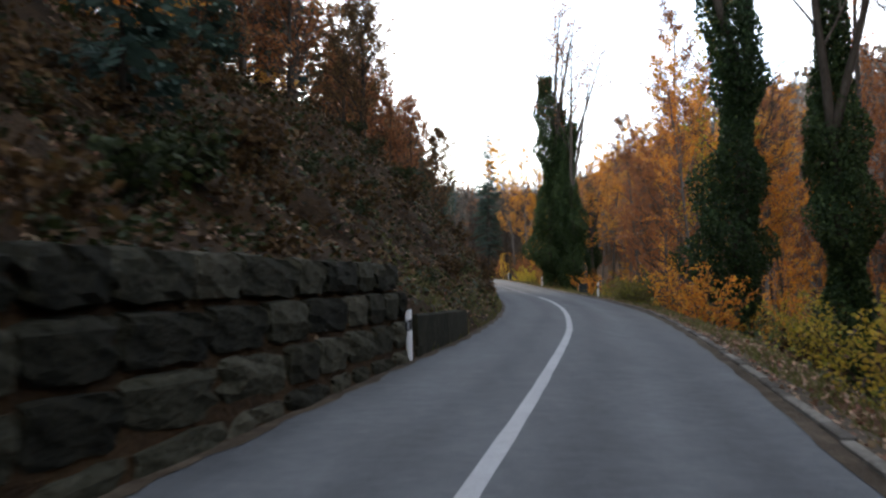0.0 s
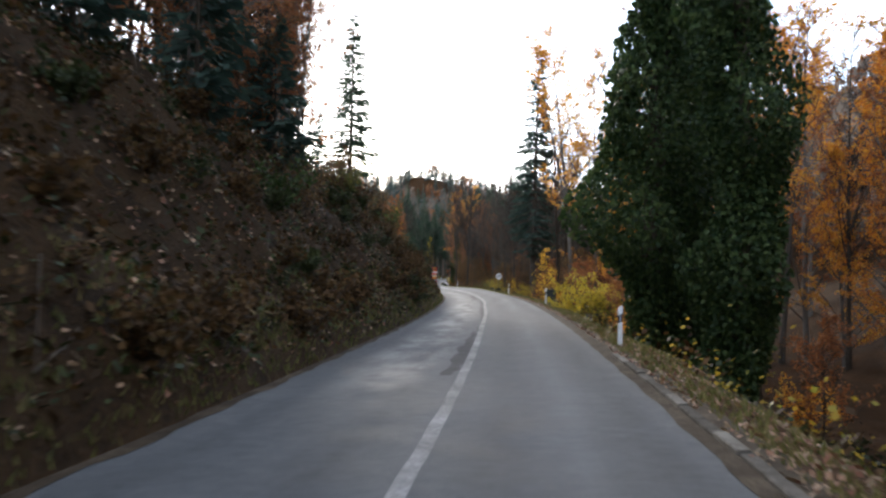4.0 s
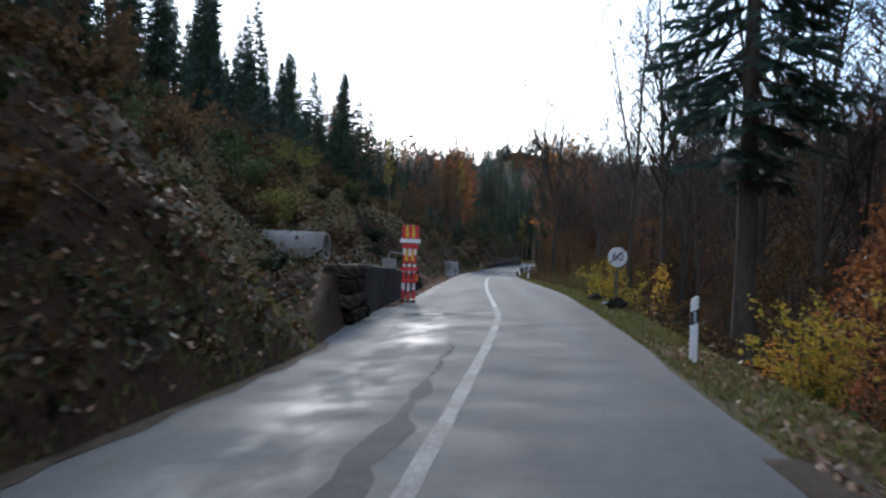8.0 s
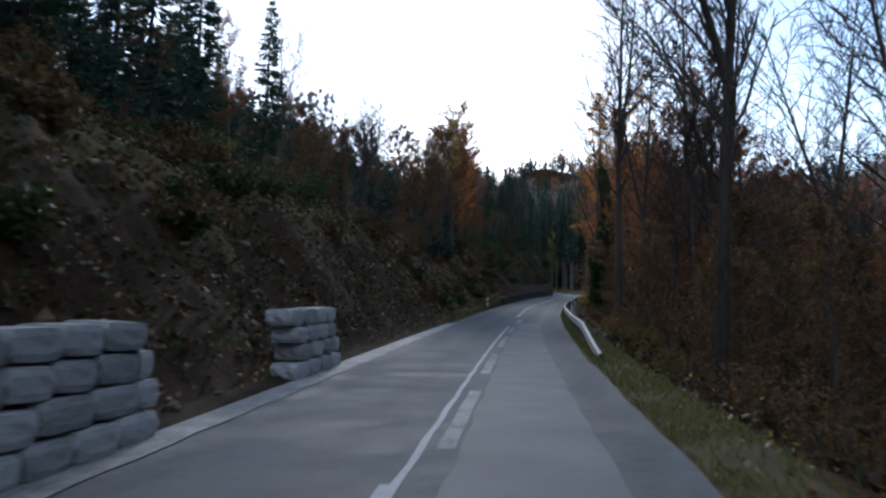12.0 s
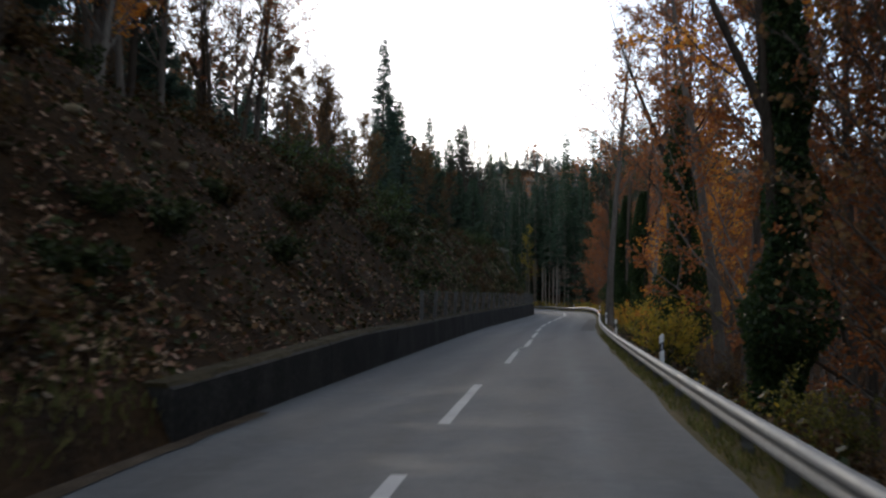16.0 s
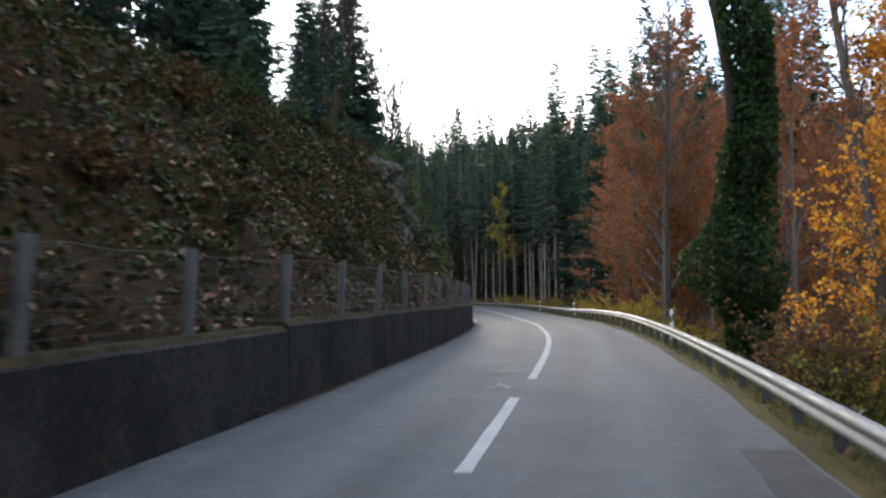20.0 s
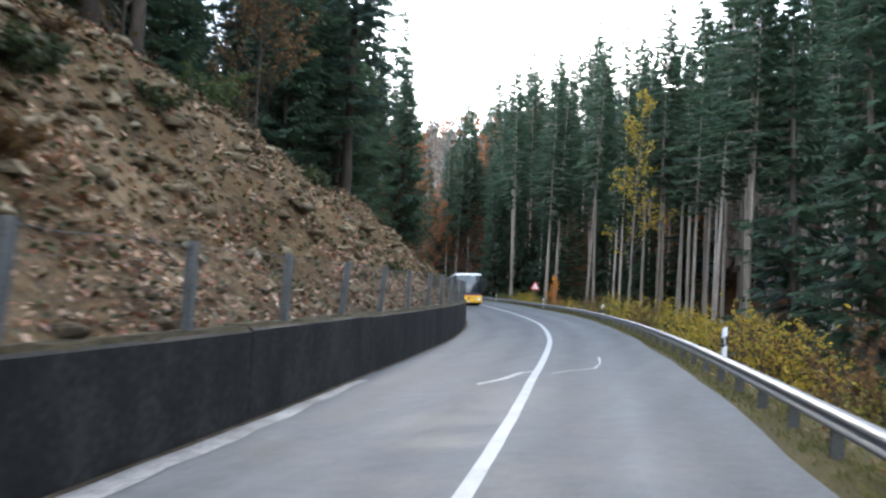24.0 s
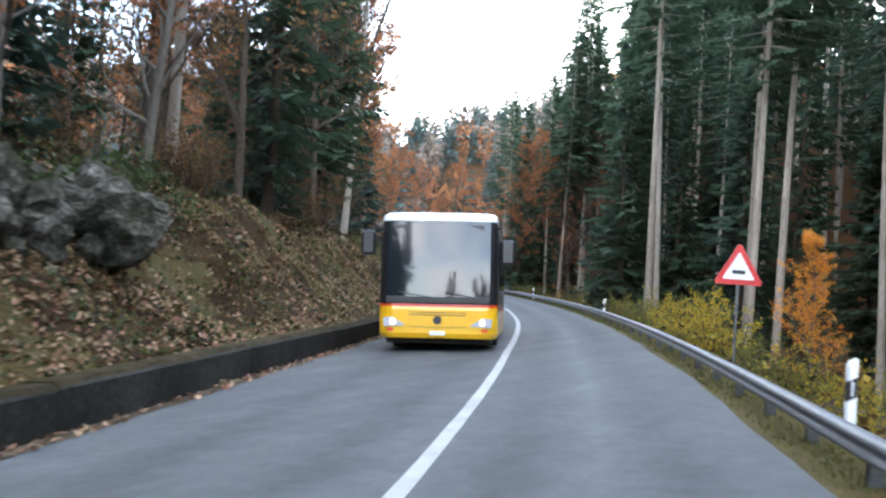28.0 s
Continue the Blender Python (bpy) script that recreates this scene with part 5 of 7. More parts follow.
def kerb_run(s0, s1):
    """Low worn kerb stones along the downhill edge."""
    s = s0
    r = R_(66)
    while s < s1:
        e = s + r.uniform(0.9, 1.1)
        d0 = float(np.interp(s, RIGHT_S, RIGHT_E)) + 0.02 + r.uniform(-0.015, 0.015)
        h = 0.045 + r.uniform(-0.012, 0.012)
        v = [tuple(spot(q, d0 + o, z)) for q in (s, e - 0.015) for o, z in ((0.0, -0.1), (0.01, h - 0.01), (0.025, h), (0.13, h), (0.14, -0.1))]
        me = bpy.data.meshes.new("kerb_stone")
        me.from_pydata(v, [], [(i, (i + 1) % 5, 5 + (i + 1) % 5, 5 + i) for i in range(5)] + [(4, 3, 2, 1, 0), (5, 6, 7, 8, 9)])
        me.materials.append(M_KERB)
        part("kerb_stone", fixed(me), kerb)
        s = e


M_KERB = noise_mat("worn_kerb_stone", [(0.035, 0.03, 0.024), (0.09, 0.08, 0.066), (0.17, 0.155, 0.13)], 1.5, 0.92, fine=16, bump=0.6, per="object")
kerb = tagged(new("kerb"), "low worn kerb stones along the road's edge", "kerb", kind="structure")
kerb_run(-8, 92)


def stone_shapes(n, seed, rough):
    """Unit blocks with chipped, uneven faces."""
    out = []
    for i in range(n):
        r = R_(seed + i)
        bm = bmesh.new()
        bmesh.ops.create_cube(bm, size=1.0)
        bmesh.ops.subdivide_edges(bm, edges=bm.edges[:], cuts=3, use_grid_fill=True)
        for v in bm.verts:
            c = v.co
            m = sum(1 for q in c if abs(q) > 0.49)
            k = 0.88 if m == 3 else 0.94 if m == 2 else 1.0
            v.co = Vector((c.x * k + r.uniform(-rough, rough) * 0.6, c.y * k + r.uniform(-rough, rough), c.z * k + r.uniform(-rough, rough) * 0.7))
        me = bpy.data.meshes.new("stone_block")
        bm.to_mesh(me)
        bm.free()
        out.append(me)
    return out


def with_mat(shapes, mat):
    for me in shapes:
        me.materials.append(mat)
    return shapes


def block_wall(root, shapes, s0, s1, courses, height, length, depth, out, batter, seed, shrink=0.0, gap=0.02, base=0.0, name="stone_block"):
    r = R_(seed)
    for c in range(courses):
        s = s0 + r.uniform(-0.4, 0.4) if seed % 2 else s0
        end = s1 - shrink * c
        while s < end - 0.3:
            ln = min(r.uniform(*length), end - s)
            mid = s + ln / 2
            e = float(np.interp(mid, UP_S, UP_E)) + out + batter * c + r.uniform(-0.02, 0.02)
            p = spot(mid, -e - depth / 2, base + height * (c + 0.5))
            m = Matrix.Translation([float(q) for q in p]) @ pose(0, 0, 0, r.uniform(-1.2, 1.2), r.uniform(-1, 1), heading(mid)) @ Matrix.Diagonal((depth, ln - gap, height - gap, 1))
            part(name, r.choice(shapes), root, m=m)
            s += ln


dark_stones = with_mat(stone_shapes(8, 900, 0.07), M_STONE)
pale_stones = with_mat(stone_shapes(8, 930, 0.025), M_BLOCK)
old_wall = tagged(new("wall_stone"), "dark mossy wall of large rough stone blocks", "retaining wall", kind="structure")
block_wall(old_wall, dark_stones, -26, 18.8, 4, 0.5, (1.1, 2.0), 0.7, -0.02, 0.05, 3, 0.35, 0.05, -0.28)
site_wall = tagged(new("wall_rubble"), "dark rubble stone wall end beside the concrete", "retaining wall", kind="structure")
block_wall(site_wall, dark_stones, 183, 190.4, 3, 0.3, (0.5, 1.1), 0.5, 0.0, 0.05, 5, 0.7, 0.035)
block_wall(site_wall, dark_stones, 164.5, 167.5, 4, 0.33, (0.5, 0.9), 0.6, -0.15, 0.03, 7, 0.0, 0.02)
stack_a = tagged(new("block_wall"), "new wall of pale squared limestone blocks, four courses", "stone wall", group="pale block walls")
block_wall(stack_a, pale_stones, 220.7, 224.75, 4, 0.31, (0.8, 1.2), 0.5, -0.08, 0.035, 11, 0.12, 0.018, name="block")
stack_b = tagged(new("block_wall"), "short new wall of pale squared limestone blocks", "stone wall", group="pale block walls")
block_wall(stack_b, pale_stones, 231.4, 235.4, 4, 0.31, (0.8, 1.2), 0.5, -0.05, 0.035, 13, 0.1, 0.018, name="block")

# ---- guard rail ----
PROFILE = [(0.012, 0.0), (-0.045, -0.006), (-0.078, -0.035), (-0.085, -0.09), (-0.062, -0.125), (-0.055, -0.155), (-0.062, -0.185), (-0.085, -0.22), (-0.078, -0.28), (-0.05, -0.302), (0.0, -0.31),
           (0.0, -0.3), (-0.045, -0.29), (-0.066, -0.27), (-0.072, -0.225), (-0.048, -0.19), (-0.042, -0.155), (-0.048, -0.12), (-0.072, -0.085), (-0.066, -0.045), (-0.04, -0.02), (0.012, -0.014)]


RAIL = [(a, b * 0.78) for a, b in PROFILE]


def rail_top(s):
    h = float(np.interp(s, [236, 238, 246, 280, 305, 342, 365, 395, 412, 440, 467, 490, 700], [0.1, 0.16, 0.6, 0.55, 0.46, 0.4, 0.4, 0.5, 0.57, 0.5, 0.43, 0.38, 0.36]))
    return h


def rail_d(s):
    return float(np.interp(s, RIGHT_S, RIGHT_E)) + 0.3


rail = tagged(new("guard_rail"), "galvanised steel guard rail on posts along the road", "guard rail")
s = 237.6
while s < 640:
    ss = np.linspace(s, s + 4.02, 4)
    v = [tuple(spot(q, rail_d(q) + a, rail_top(q) + b * float(np.interp(q, [385, 410], [1, 0.8])))) for q in ss for a, b in RAIL]
    k = len(PROFILE)
    f = [(i * k + j, i * k + (j + 1) % k, (i + 1) * k + (j + 1) % k, (i + 1) * k + j) for i in range(3) for j in range(k)]
    me = bpy.data.meshes.new("beam")
    me.from_pydata(v, [], f)
    me.materials.append(M_STEEL if s < 404 else M_STEELD)
    me.polygons.foreach_set("use_smooth", [True] * len(f))
    me.update()
    part("beam", fixed(me), rail)
    s += 4.0
g = Geo()
for x0, y0, x1, y1 in ((-0.005, -0.05, 0.005, 0.05), (-0.055, -0.054, 0.055, -0.046), (-0.055, 0.046, 0.055, 0.054)):
    g.box(x0, y0, -0.9, x1, y1, 0)
rail_post = g.mesh("rail_post", M_POST)
s = 241.0
while s < 640:
    p = place(s, rail_d(s) + 0.07, rail_top(s) - 0.04)
    part("post", rail_post, rail, m=p)
    s += 2.0

# ---- fence on the wall ----
g = Geo()
for x0, y0, x1, y1 in ((-0.05, -0.005, 0.05, 0.005), (-0.055, -0.05, -0.043, 0.05), (0.043, -0.05, 0.055, 0.05)):
    g.box(x0, y0, -0.3, x1, y1, 1.0)
fence_post = g.mesh("fence_post", M_POST)
fence = tagged(new("fence"), "rockfall fence of grey steel posts with wire netting", "fence")
posts = np.concatenate([np.arange(383.4 - 16 * 3.31, 383, 3.31), np.arange(383.4, 497.5, 3.585)])
tilt = R_(77)
for i, s in enumerate(posts):
    e = float(np.interp(s, UP_S, UP_E)) + 0.2
    h = float(np.interp(s, [309, 320, 332, 386, 387, 500], [0.6, 0.8, 0.84, 1.03, 1.1, 1.1]))
    part("post", fence_post, fence, m=place(s, -e, h) @ pose(0, 0, 0, tilt.uniform(-2, 2), tilt.uniform(0, 5), 0))
    if i + 1 < len(posts):
        g = Geo()
        n = 26
        for z in np.linspace(0.06, 0.95, 9):
            pts = [Vector(spot(q, -e - 0.03, h + z + 0.02 * math.sin(q * 3 + z * 9))) for q in np.linspace(s, posts[i + 1], 5)]
            g.tube(pts, [0.007 if z > 0.9 else 0.0022] * 5, 4)
        for j in range(1, n):
            q = s + (posts[i + 1] - s) * j / n
            g.tube([Vector(spot(q, -e - 0.03, h + 0.06)), Vector(spot(q, -e - 0.03, h + 0.95))], [0.002] * 2, 3)
        part("wire_netting", g.mesh("wire_netting", M_POST), fence)


# ---- guide posts ----
def guide_post():
    root = tagged(new("guide_post"), "white plastic guide post with a black band", "guide post", group="guide posts")

    def prism(z0, z1, slope, w=0.06, d=0.05, top=0.0):
        g = Geo()
        ring = [(-w, -d * 0.6), (-w * 0.6, -d), (w * 0.6, -d), (w, -d * 0.6), (w, d * 0.6), (w * 0.5, d), (-w * 0.5, d), (-w, d * 0.6)]
        k = 1 - top
        v = [(x, y, z0 + slope * x) for x, y in ring] + [(x, y, z1 + slope * x) for x, y in ring] + [(x * k, y * k, z1 + slope * x * k + top * 0.12) for x, y in ring]
        f = [(i, (i + 1) % 8, 8 + (i + 1) % 8, 8 + i) for i in range(8)] + [(8 + i, 8 + (i + 1) % 8, 16 + (i + 1) % 8, 16 + i) for i in range(8)]
        f += [tuple(range(16, 24)), tuple(reversed(range(8)))]
        g.add(v, f)
        return g
    part("body", prism(-0.3, 0.62, 0.5).mesh("body", M_WHITE), root)
    part("band", prism(0.622, 0.84, 0.5).mesh("band", M_BLACK), root, "black band")
    part("cap", prism(0.842, 1.02, 0.5, top=0.3).mesh("cap", M_WHITE), root)
    g = Geo()
    g.box(-0.016, -0.056, 0.655, 0.016, -0.049, 0.815, 0.003)
    part("reflector", g.mesh("reflector", M_REFLECT), root, "pale reflector")
    return root


first_post = guide_post()
first_post.matrix_basis = place(17.6, -2.42, 0, 0, 0.84)
for s, d in ((60.3, 3.4), (95.1, 3.15), (127.5, 3.2), (156.8, 3.15), (219.2, 3.0), (294.0, -3.4)):
    copy_thing(first_post, place(s, d, -0.02, 0, 1))
for s in (288, 321.5, 344.0, 367.9, 402.5, 438.0, 461.2, 493.6, 523.1, 554.4, 585):
    copy_thing(first_post, place(s, rail_d(s) + 0.42, float(rail_top(s)) - 0.52, 0, 1))


# ---- signs ----
def disc(n, r, y0, y1):
    g = Geo()
    a = [(math.cos(2 * math.pi * i / n) * r, y0, math.sin(2 * math.pi * i / n) * r) for i in range(n)]
    b = [(x, y1, z) for x, _, z in a]
    g.add(a + b, [tuple(range(n)), tuple(reversed(range(n, 2 * n)))] + [(i, i + n, (i + 1) % n + n, (i + 1) % n) for i in range(n)])
    return g


def poly(points, y0, y1):
    g = Geo()
    n = len(points)
    a, b = [(x, y0, z) for x, z in points], [(x, y1, z) for x, z in points]
    g.add(a + b, [tuple(range(n)), tuple(reversed(range(n, 2 * n)))] + [(i, i + n, (i + 1) % n + n, (i + 1) % n) for i in range(n)])
    return g


sign = tagged(new("speed_sign"), "round white end of speed limit sign reading 60", "road sign")
sign.matrix_basis = place(173.8, 3.94, 0, 6)
part("face", disc(32, 0.3, -0.012, 0.012).mesh("face", M_SIGNW), sign, "white face", pose(0, 0, 1.38))
part("pole", poly([(-0.03, -1.2), (0.03, -1.2), (0.03, 1.5), (-0.03, 1.5)], 0.02, 0.08).mesh("pole", M_POST), sign, "grey steel pole")
txt = bpy.data.curves.new("number", "FONT")
txt.body, txt.size, txt.align_x, txt.align_y, txt.extrude = "60", 0.36, "CENTER", "CENTER", 0.002
txt.materials.append(M_BLACK)
part("number", txt, sign, "black numerals", pose(0, -0.018, 1.38, 90, 0, 0))
for k in (-1, 0, 1):
    part("slash", poly([(-0.23 + k * 0.035, -0.19), (-0.22 + k * 0.035, -0.195), (0.2 + k * 0.035, 0.215), (0.19 + k * 0.035, 0.22)], -0.0165, -0.0135).mesh("slash", M_BLACK), sign, m=pose(0, 0, 1.38))

warn = tagged(new("warning_sign"), "red-edged triangular warning sign on a thin steel pole", "road sign")
warn.matrix_basis = place(531.9, 3.81, 0, -2)


def triangle(r, cut):
    pts = []
    for k in range(3):
        a = math.radians(90 + 120 * k)
        for o in (-cut, cut):
            pts.append((math.cos(a + o) * r, math.sin(a + o) * r))
    return pts[::-1]


part("border", poly(triangle(0.46, 0.07), -0.01, 0.012).mesh("border", M_RED), warn, "red border", pose(0, 0, 1.68))
part("panel", poly(triangle(0.31, 0.04), -0.014, -0.0105).mesh("panel", M_SIGNW), warn, "white panel", pose(0, 0, 1.68))
part("symbol", poly([(-0.11, -0.05), (0.11, -0.05), (0.12, 0.02), (-0.12, 0.02)], -0.018, -0.0145).mesh("symbol", M_BLACK), warn, "black bar", pose(0, 0, 1.66))
g = Geo()
g.tube([(0, 0.035, -1.5), (0, 0.035, 0.3), (0, 0.035, 1.95)], [0.026] * 3, 10, True)
part("pole", g.mesh("pole", M_POST, True), warn, "grey steel pole")

# ---- road works on the uphill side ----
stand = tagged(new("barrier_bundle"), "bundle of red and white striped barrier boards standing upright", "barrier")
stand.matrix_basis = place(175.2, -2.5, 0.03, 8) @ Matrix.Diagonal((0.76, 0.8, 1, 1))
M_YELP = plain("yellow_plastic", (0.7, 0.42, 0.03), 0.5)
for k in range(3):
    x = -0.22 + 0.22 * k
    z, i = 0.08, k
    while z < 1.95:
        g = Geo()
        h = 0.3 if i % 2 == 0 else 0.26
        g.box(x - 0.065, -0.02 + 0.012 * k, z, x + 0.065, 0.02 + 0.012 * k, z + h - 0.003, 0.006)
        part("stripe", g.mesh("stripe", M_SIGNW if (i + k) % 2 else M_RED), stand)
        z += h
        i += 1
for z, mat, w in ((0.98, M_RED, 0.36), (1.88, M_SIGNW, 0.42), (1.7, M_RED, 0.34), (0.6, M_RED, 0.3)):
    g = Geo()
    g.box(-w, -0.075, z, w, -0.045, z + 0.13, 0.008)
    part("cross_board", g.mesh("cross_board", mat), stand)
for x, z0, z1 in ((-0.14, 1.3, 1.66), (0.12, 1.3, 1.66), (-0.15, 2.05, 2.45), (0.12, 2.05, 2.45)):
    part("beacon", poly([(x - 0.07, z0), (x + 0.07, z0), (x + 0.035, z1), (x - 0.035, z1)], -0.12, -0.08).mesh("beacon", M_YELP), stand, "yellow plastic beacon")
for x in (-0.28, 0.0, 0.28):
    g = Geo()
    g.box(x - 0.07, -0.03, 2.02, x + 0.07, 0.03, 2.44, 0.01)
    part("stripe", g.mesh("stripe", M_RED), stand)
for x in (-0.3, -0.05, 0.2):
    g = Geo()
    g.box(x - 0.09, -0.5, -0.02, x + 0.09, 0.4, 0.06, 0.02)
    part("foot", g.mesh("foot", M_BLACK), stand, "black rubber foot")
g = Geo()
g.box(0.3, -0.1, 0.65, 0.38, -0.02, 0.9, 0.02)
part("lamp", g.mesh("lamp", M_ORANGEP), stand, "orange warning lamp")

g = Geo()
n = 28
for r0, z0 in ((0.55, 0.0),):
    outer = [(math.cos(2 * math.pi * i / n), math.sin(2 * math.pi * i / n)) for i in range(n)]
    v = [(x * 0.55, 0, z * 0.55) for x, z in outer] + [(x * 0.55, 2.4, z * 0.55) for x, z in outer] + [(x * 0.46, 0, z * 0.46) for x, z in outer] + [(x * 0.46, 2.4, z * 0.46) for x, z in outer]
    f = []
    for i in range(n):
        j = (i + 1) % n
        f += [(i, j, n + j, n + i), (2 * n + i, 3 * n + i, 3 * n + j, 2 * n + j), (i, 2 * n + i, 2 * n + j, j), (n + i, n + j, 3 * n + j, 3 * n + i)]
    g.add(v, f)
# disc across the bore, added to stop light and keep the inside dark
g.add([(x * 0.5, 1.3, z * 0.5) for x, z in outer], [tuple(range(n))])
pipe_mesh = g.mesh("concrete_pipe", M_PALE, True)
pipe = tagged(new("concrete_pipe", pipe_mesh), "wide grey concrete pipe lying on the wall top", "pipe", group="concrete pipes")
pipe.matrix_basis = place(171.0, -4.5, 1.72, 86, 0.85)
g = Geo()
g.box(-0.22, -0.2, 0, 0.22, 0.2, 0.3, 0.02)
blk = tagged(new("concrete_block", g.mesh("concrete_block", M_PALE)), "small pale concrete block on the wall", "block")
blk.matrix_basis = place(174.6, -3.1, 1.12, 10)
g = Geo()
g.box(-0.12, -1.5, 0, 0.12, 1.5, 0.04, 0.005)
board = tagged(new("wooden_board", g.mesh("wooden_board", M_BARKP)), "weathered wooden board lying on the wall top", "board")
board.matrix_basis = place(171.2, -3.3, 1.24, 4)
g = Geo()
g.tube([(0, 0, 0), (0.1, 0.2, 0.35), (0.6, 0.5, 0.28), (1.0, 0.6, 0.22)], [0.02] * 4, 6, True)
bar = tagged(new("steel_bar", g.mesh("steel_bar", M_STEEL)), "bent steel bar leaning on a concrete block", "bar")
bar.matrix_basis = place(174.8, -3.2, 1.3, 0)

hole = tagged(new("manhole"), "round manhole cover in a dark patch of asphalt", "manhole cover", kind="structure")


def road_disc(s, d, r0, r1, h, n=32):
    """A ring (r0 > 0) or disc that follows the road's surface."""
    g = Geo()
    a = np.linspace(0, 2 * math.pi, n, endpoint=False)
    rim = spot(s + np.sin(a) * r1, d + np.cos(a) * r1, h)
    if r0:
        g.add([*rim, *spot(s + np.sin(a) * r0, d + np.cos(a) * r0, h)], [(i, (i + 1) % n, n + (i + 1) % n, n + i) for i in range(n)])
    else:
        g.add(list(rim), [tuple(range(n))])
    return g


part("patch", road_disc(168.5, -1.32, 0.4, 0.74, 0.003).mesh("patch", M_TAR), hole, "dark asphalt patch")
part("frame", road_disc(168.5, -1.32, 0.335, 0.41, 0.007).mesh("frame", M_CONCRETE), hole)
part("cover", road_disc(168.5, -1.32, 0, 0.33, 0.006).mesh("cover", M_GUTTER), hole, "pale cover")
lid = tagged(new("manhole"), "pale round manhole cover in the uphill lane", "manhole cover", kind="structure")
part("frame", road_disc(214.0, -1.5, 0.3, 0.36, 0.007).mesh("frame", M_CONCRETE), lid)
part("cover", road_disc(214.0, -1.5, 0, 0.298, 0.006).mesh("cover", M_GUTTER), lid, "pale cover")
bin_g = Geo()
bin_g.box(-0.3, -0.28, 0, 0.3, 0.28, 0.75, 0.08)
bin_g.box(-0.33, -0.31, 0.752, 0.33, 0.31, 0.85, 0.04)
grit = tagged(new("grit_bin", bin_g.mesh("grit_bin", plain("dark_green_plastic", (0.012, 0.02, 0.016), 0.6))), "dark green plastic grit bin on the verge", "bin", group="grit bins")
grit.matrix_basis = place(130.8, 3.75, -0.1, 0)
copy_thing(grit, place(74.4, 4.1, -0.25, 0))

# patched stretches and cracks
part("tar_seam", strip("tar_seam", 88, 160, lambda s: -0.36 + 0.08 * np.sin(s / 4), lambda s: -0.2 + 0.1 * np.sin(s / 3 + 2), 0.0035, M_TAR, wave=0.1, step=0.4), road, "dark tar seam")
part("patch", strip("patch", 352, 383, lambda s: 2.0 + 0.02 * (s - 352) * 0.5, lambda s: np.interp(s, RIGHT_S, RIGHT_E) - 0.05, 0.003, M_TAR, wave=0.03), road, "darker asphalt patch")
part("patch", strip("patch", 216, 262, 0.42, lambda s: 1.9 - 0.012 * (s - 216), 0.003, M_PATCH, wave=0.04), road, "lighter asphalt patch")


def crack(points, width=0.05, mat=None):
    v, f = [], []
    for i, (s, d) in enumerate(points):
        a = points[max(0, i - 1)]
        b = points[min(len(points) - 1, i + 1)]
        tx, ty = b[0] - a[0], b[1] - a[1]
        n = math.hypot(tx, ty) or 1
        w = width * (0.6 + 0.5 * math.sin(i * 2.1) ** 2)
        v += [tuple(spot(s - ty / n * w / 2, d + tx / n * w / 2, 0.006)), tuple(spot(s + ty / n * w / 2, d - tx / n * w / 2, 0.006))]
        if i:
            k = 2 * i
            f.append((k - 2, k - 1, k + 1, k))
    me = bpy.data.meshes.new("crack")
    me.from_pydata(v, [], f)
    me.materials.append(mat or M_LINE)
    part("crack", me, road, "pale sealed crack")


crack([(329.2, -0.03), (330.0, -0.22), (331.0, -0.2), (331.8, -0.05), (332.6, -0.05)], 0.05)
crack([(276.2, -1.2), (276.3, -0.3), (276.1, 0.6), (275.9, 1.3)], 0.025)
crack([(388.8, -0.7), (389.3, -0.5), (389.0, -0.3), (389.8, -0.55)], 0.05)
crack([(458.2, -0.9), (459.2, -0.55), (460.6, -0.3), (461.0, 0.05)], 0.14)
crack([(460.4, 0.25), (461.2, 0.7), (461.6, 1.1), (463.0, 1.25), (465.0, 1.3)], 0.06)
crack([(430.0, -1.2), (431.2, -1.05), (432.2, -1.0)], 0.12)


# ---- rocks ----
def boulder(seed, rough=0.35, cuts=3):
    r = R_(seed)
    bm = bmesh.new()
    bmesh.ops.create_icosphere(bm, subdivisions=cuts, radius=1.0)
    off = Vector((r.uniform(0, 50), r.uniform(0, 50), r.uniform(0, 50)))
    for v in bm.verts:
        c = v.co.copy()
        k = 1 + rough * noise.noise(c * 1.1 + off) + rough * 0.5 * noise.noise(c * 2.7 + off) + rough * 0.3 * noise.noise(c * 6 + off) + rough * 0.16 * noise.noise(c * 13 + off)
        v.co = c * k
        q = 0.18
        v.co = v.co.lerp(Vector((round(v.co.x / q) * q, round(v.co.y / q) * q, round(v.co.z / q) * q)), 0.45)
    me = bpy.data.meshes.new("boulder")
    bm.to_mesh(me)
    bm.free()
    return me


def rock(label, me, mat, s, d, h, size, turn):
    if not me.materials:
        me.materials.append(mat)
    ob = tagged(new("rock", me), label, "rock")
    ob.matrix_basis = place(s, d, h, turn) @ Matrix.Diagonal((*size, 1))
    return ob


rock("pale grey limestone outcrop on the steep bank", boulder(1, 0.6), M_ROCK, 411.7, -5.4, 3.7, (0.5, 0.55, 0.6), 20)
rock("jutting grey limestone outcrop above the fence", boulder(2, 0.6), M_ROCK, 424.9, -5.7, 3.9, (0.6, 0.7, 1.0), 70)
rock("grey limestone outcrop on the bank", boulder(11, 0.6), M_ROCK, 399.0, -6.0, 4.0, (0.4, 0.5, 0.35), 10)
rock("pale limestone rock showing through ivy", boulder(14, 0.6), M_ROCK, 356.3, -6.6, 4.6, (0.4, 0.5, 0.55), 15)
rock("low pale limestone block behind the fence", boulder(15, 0.4), M_ROCK, 421.6, -4.0, 1.2, (0.16, 0.5, 0.11), 5)
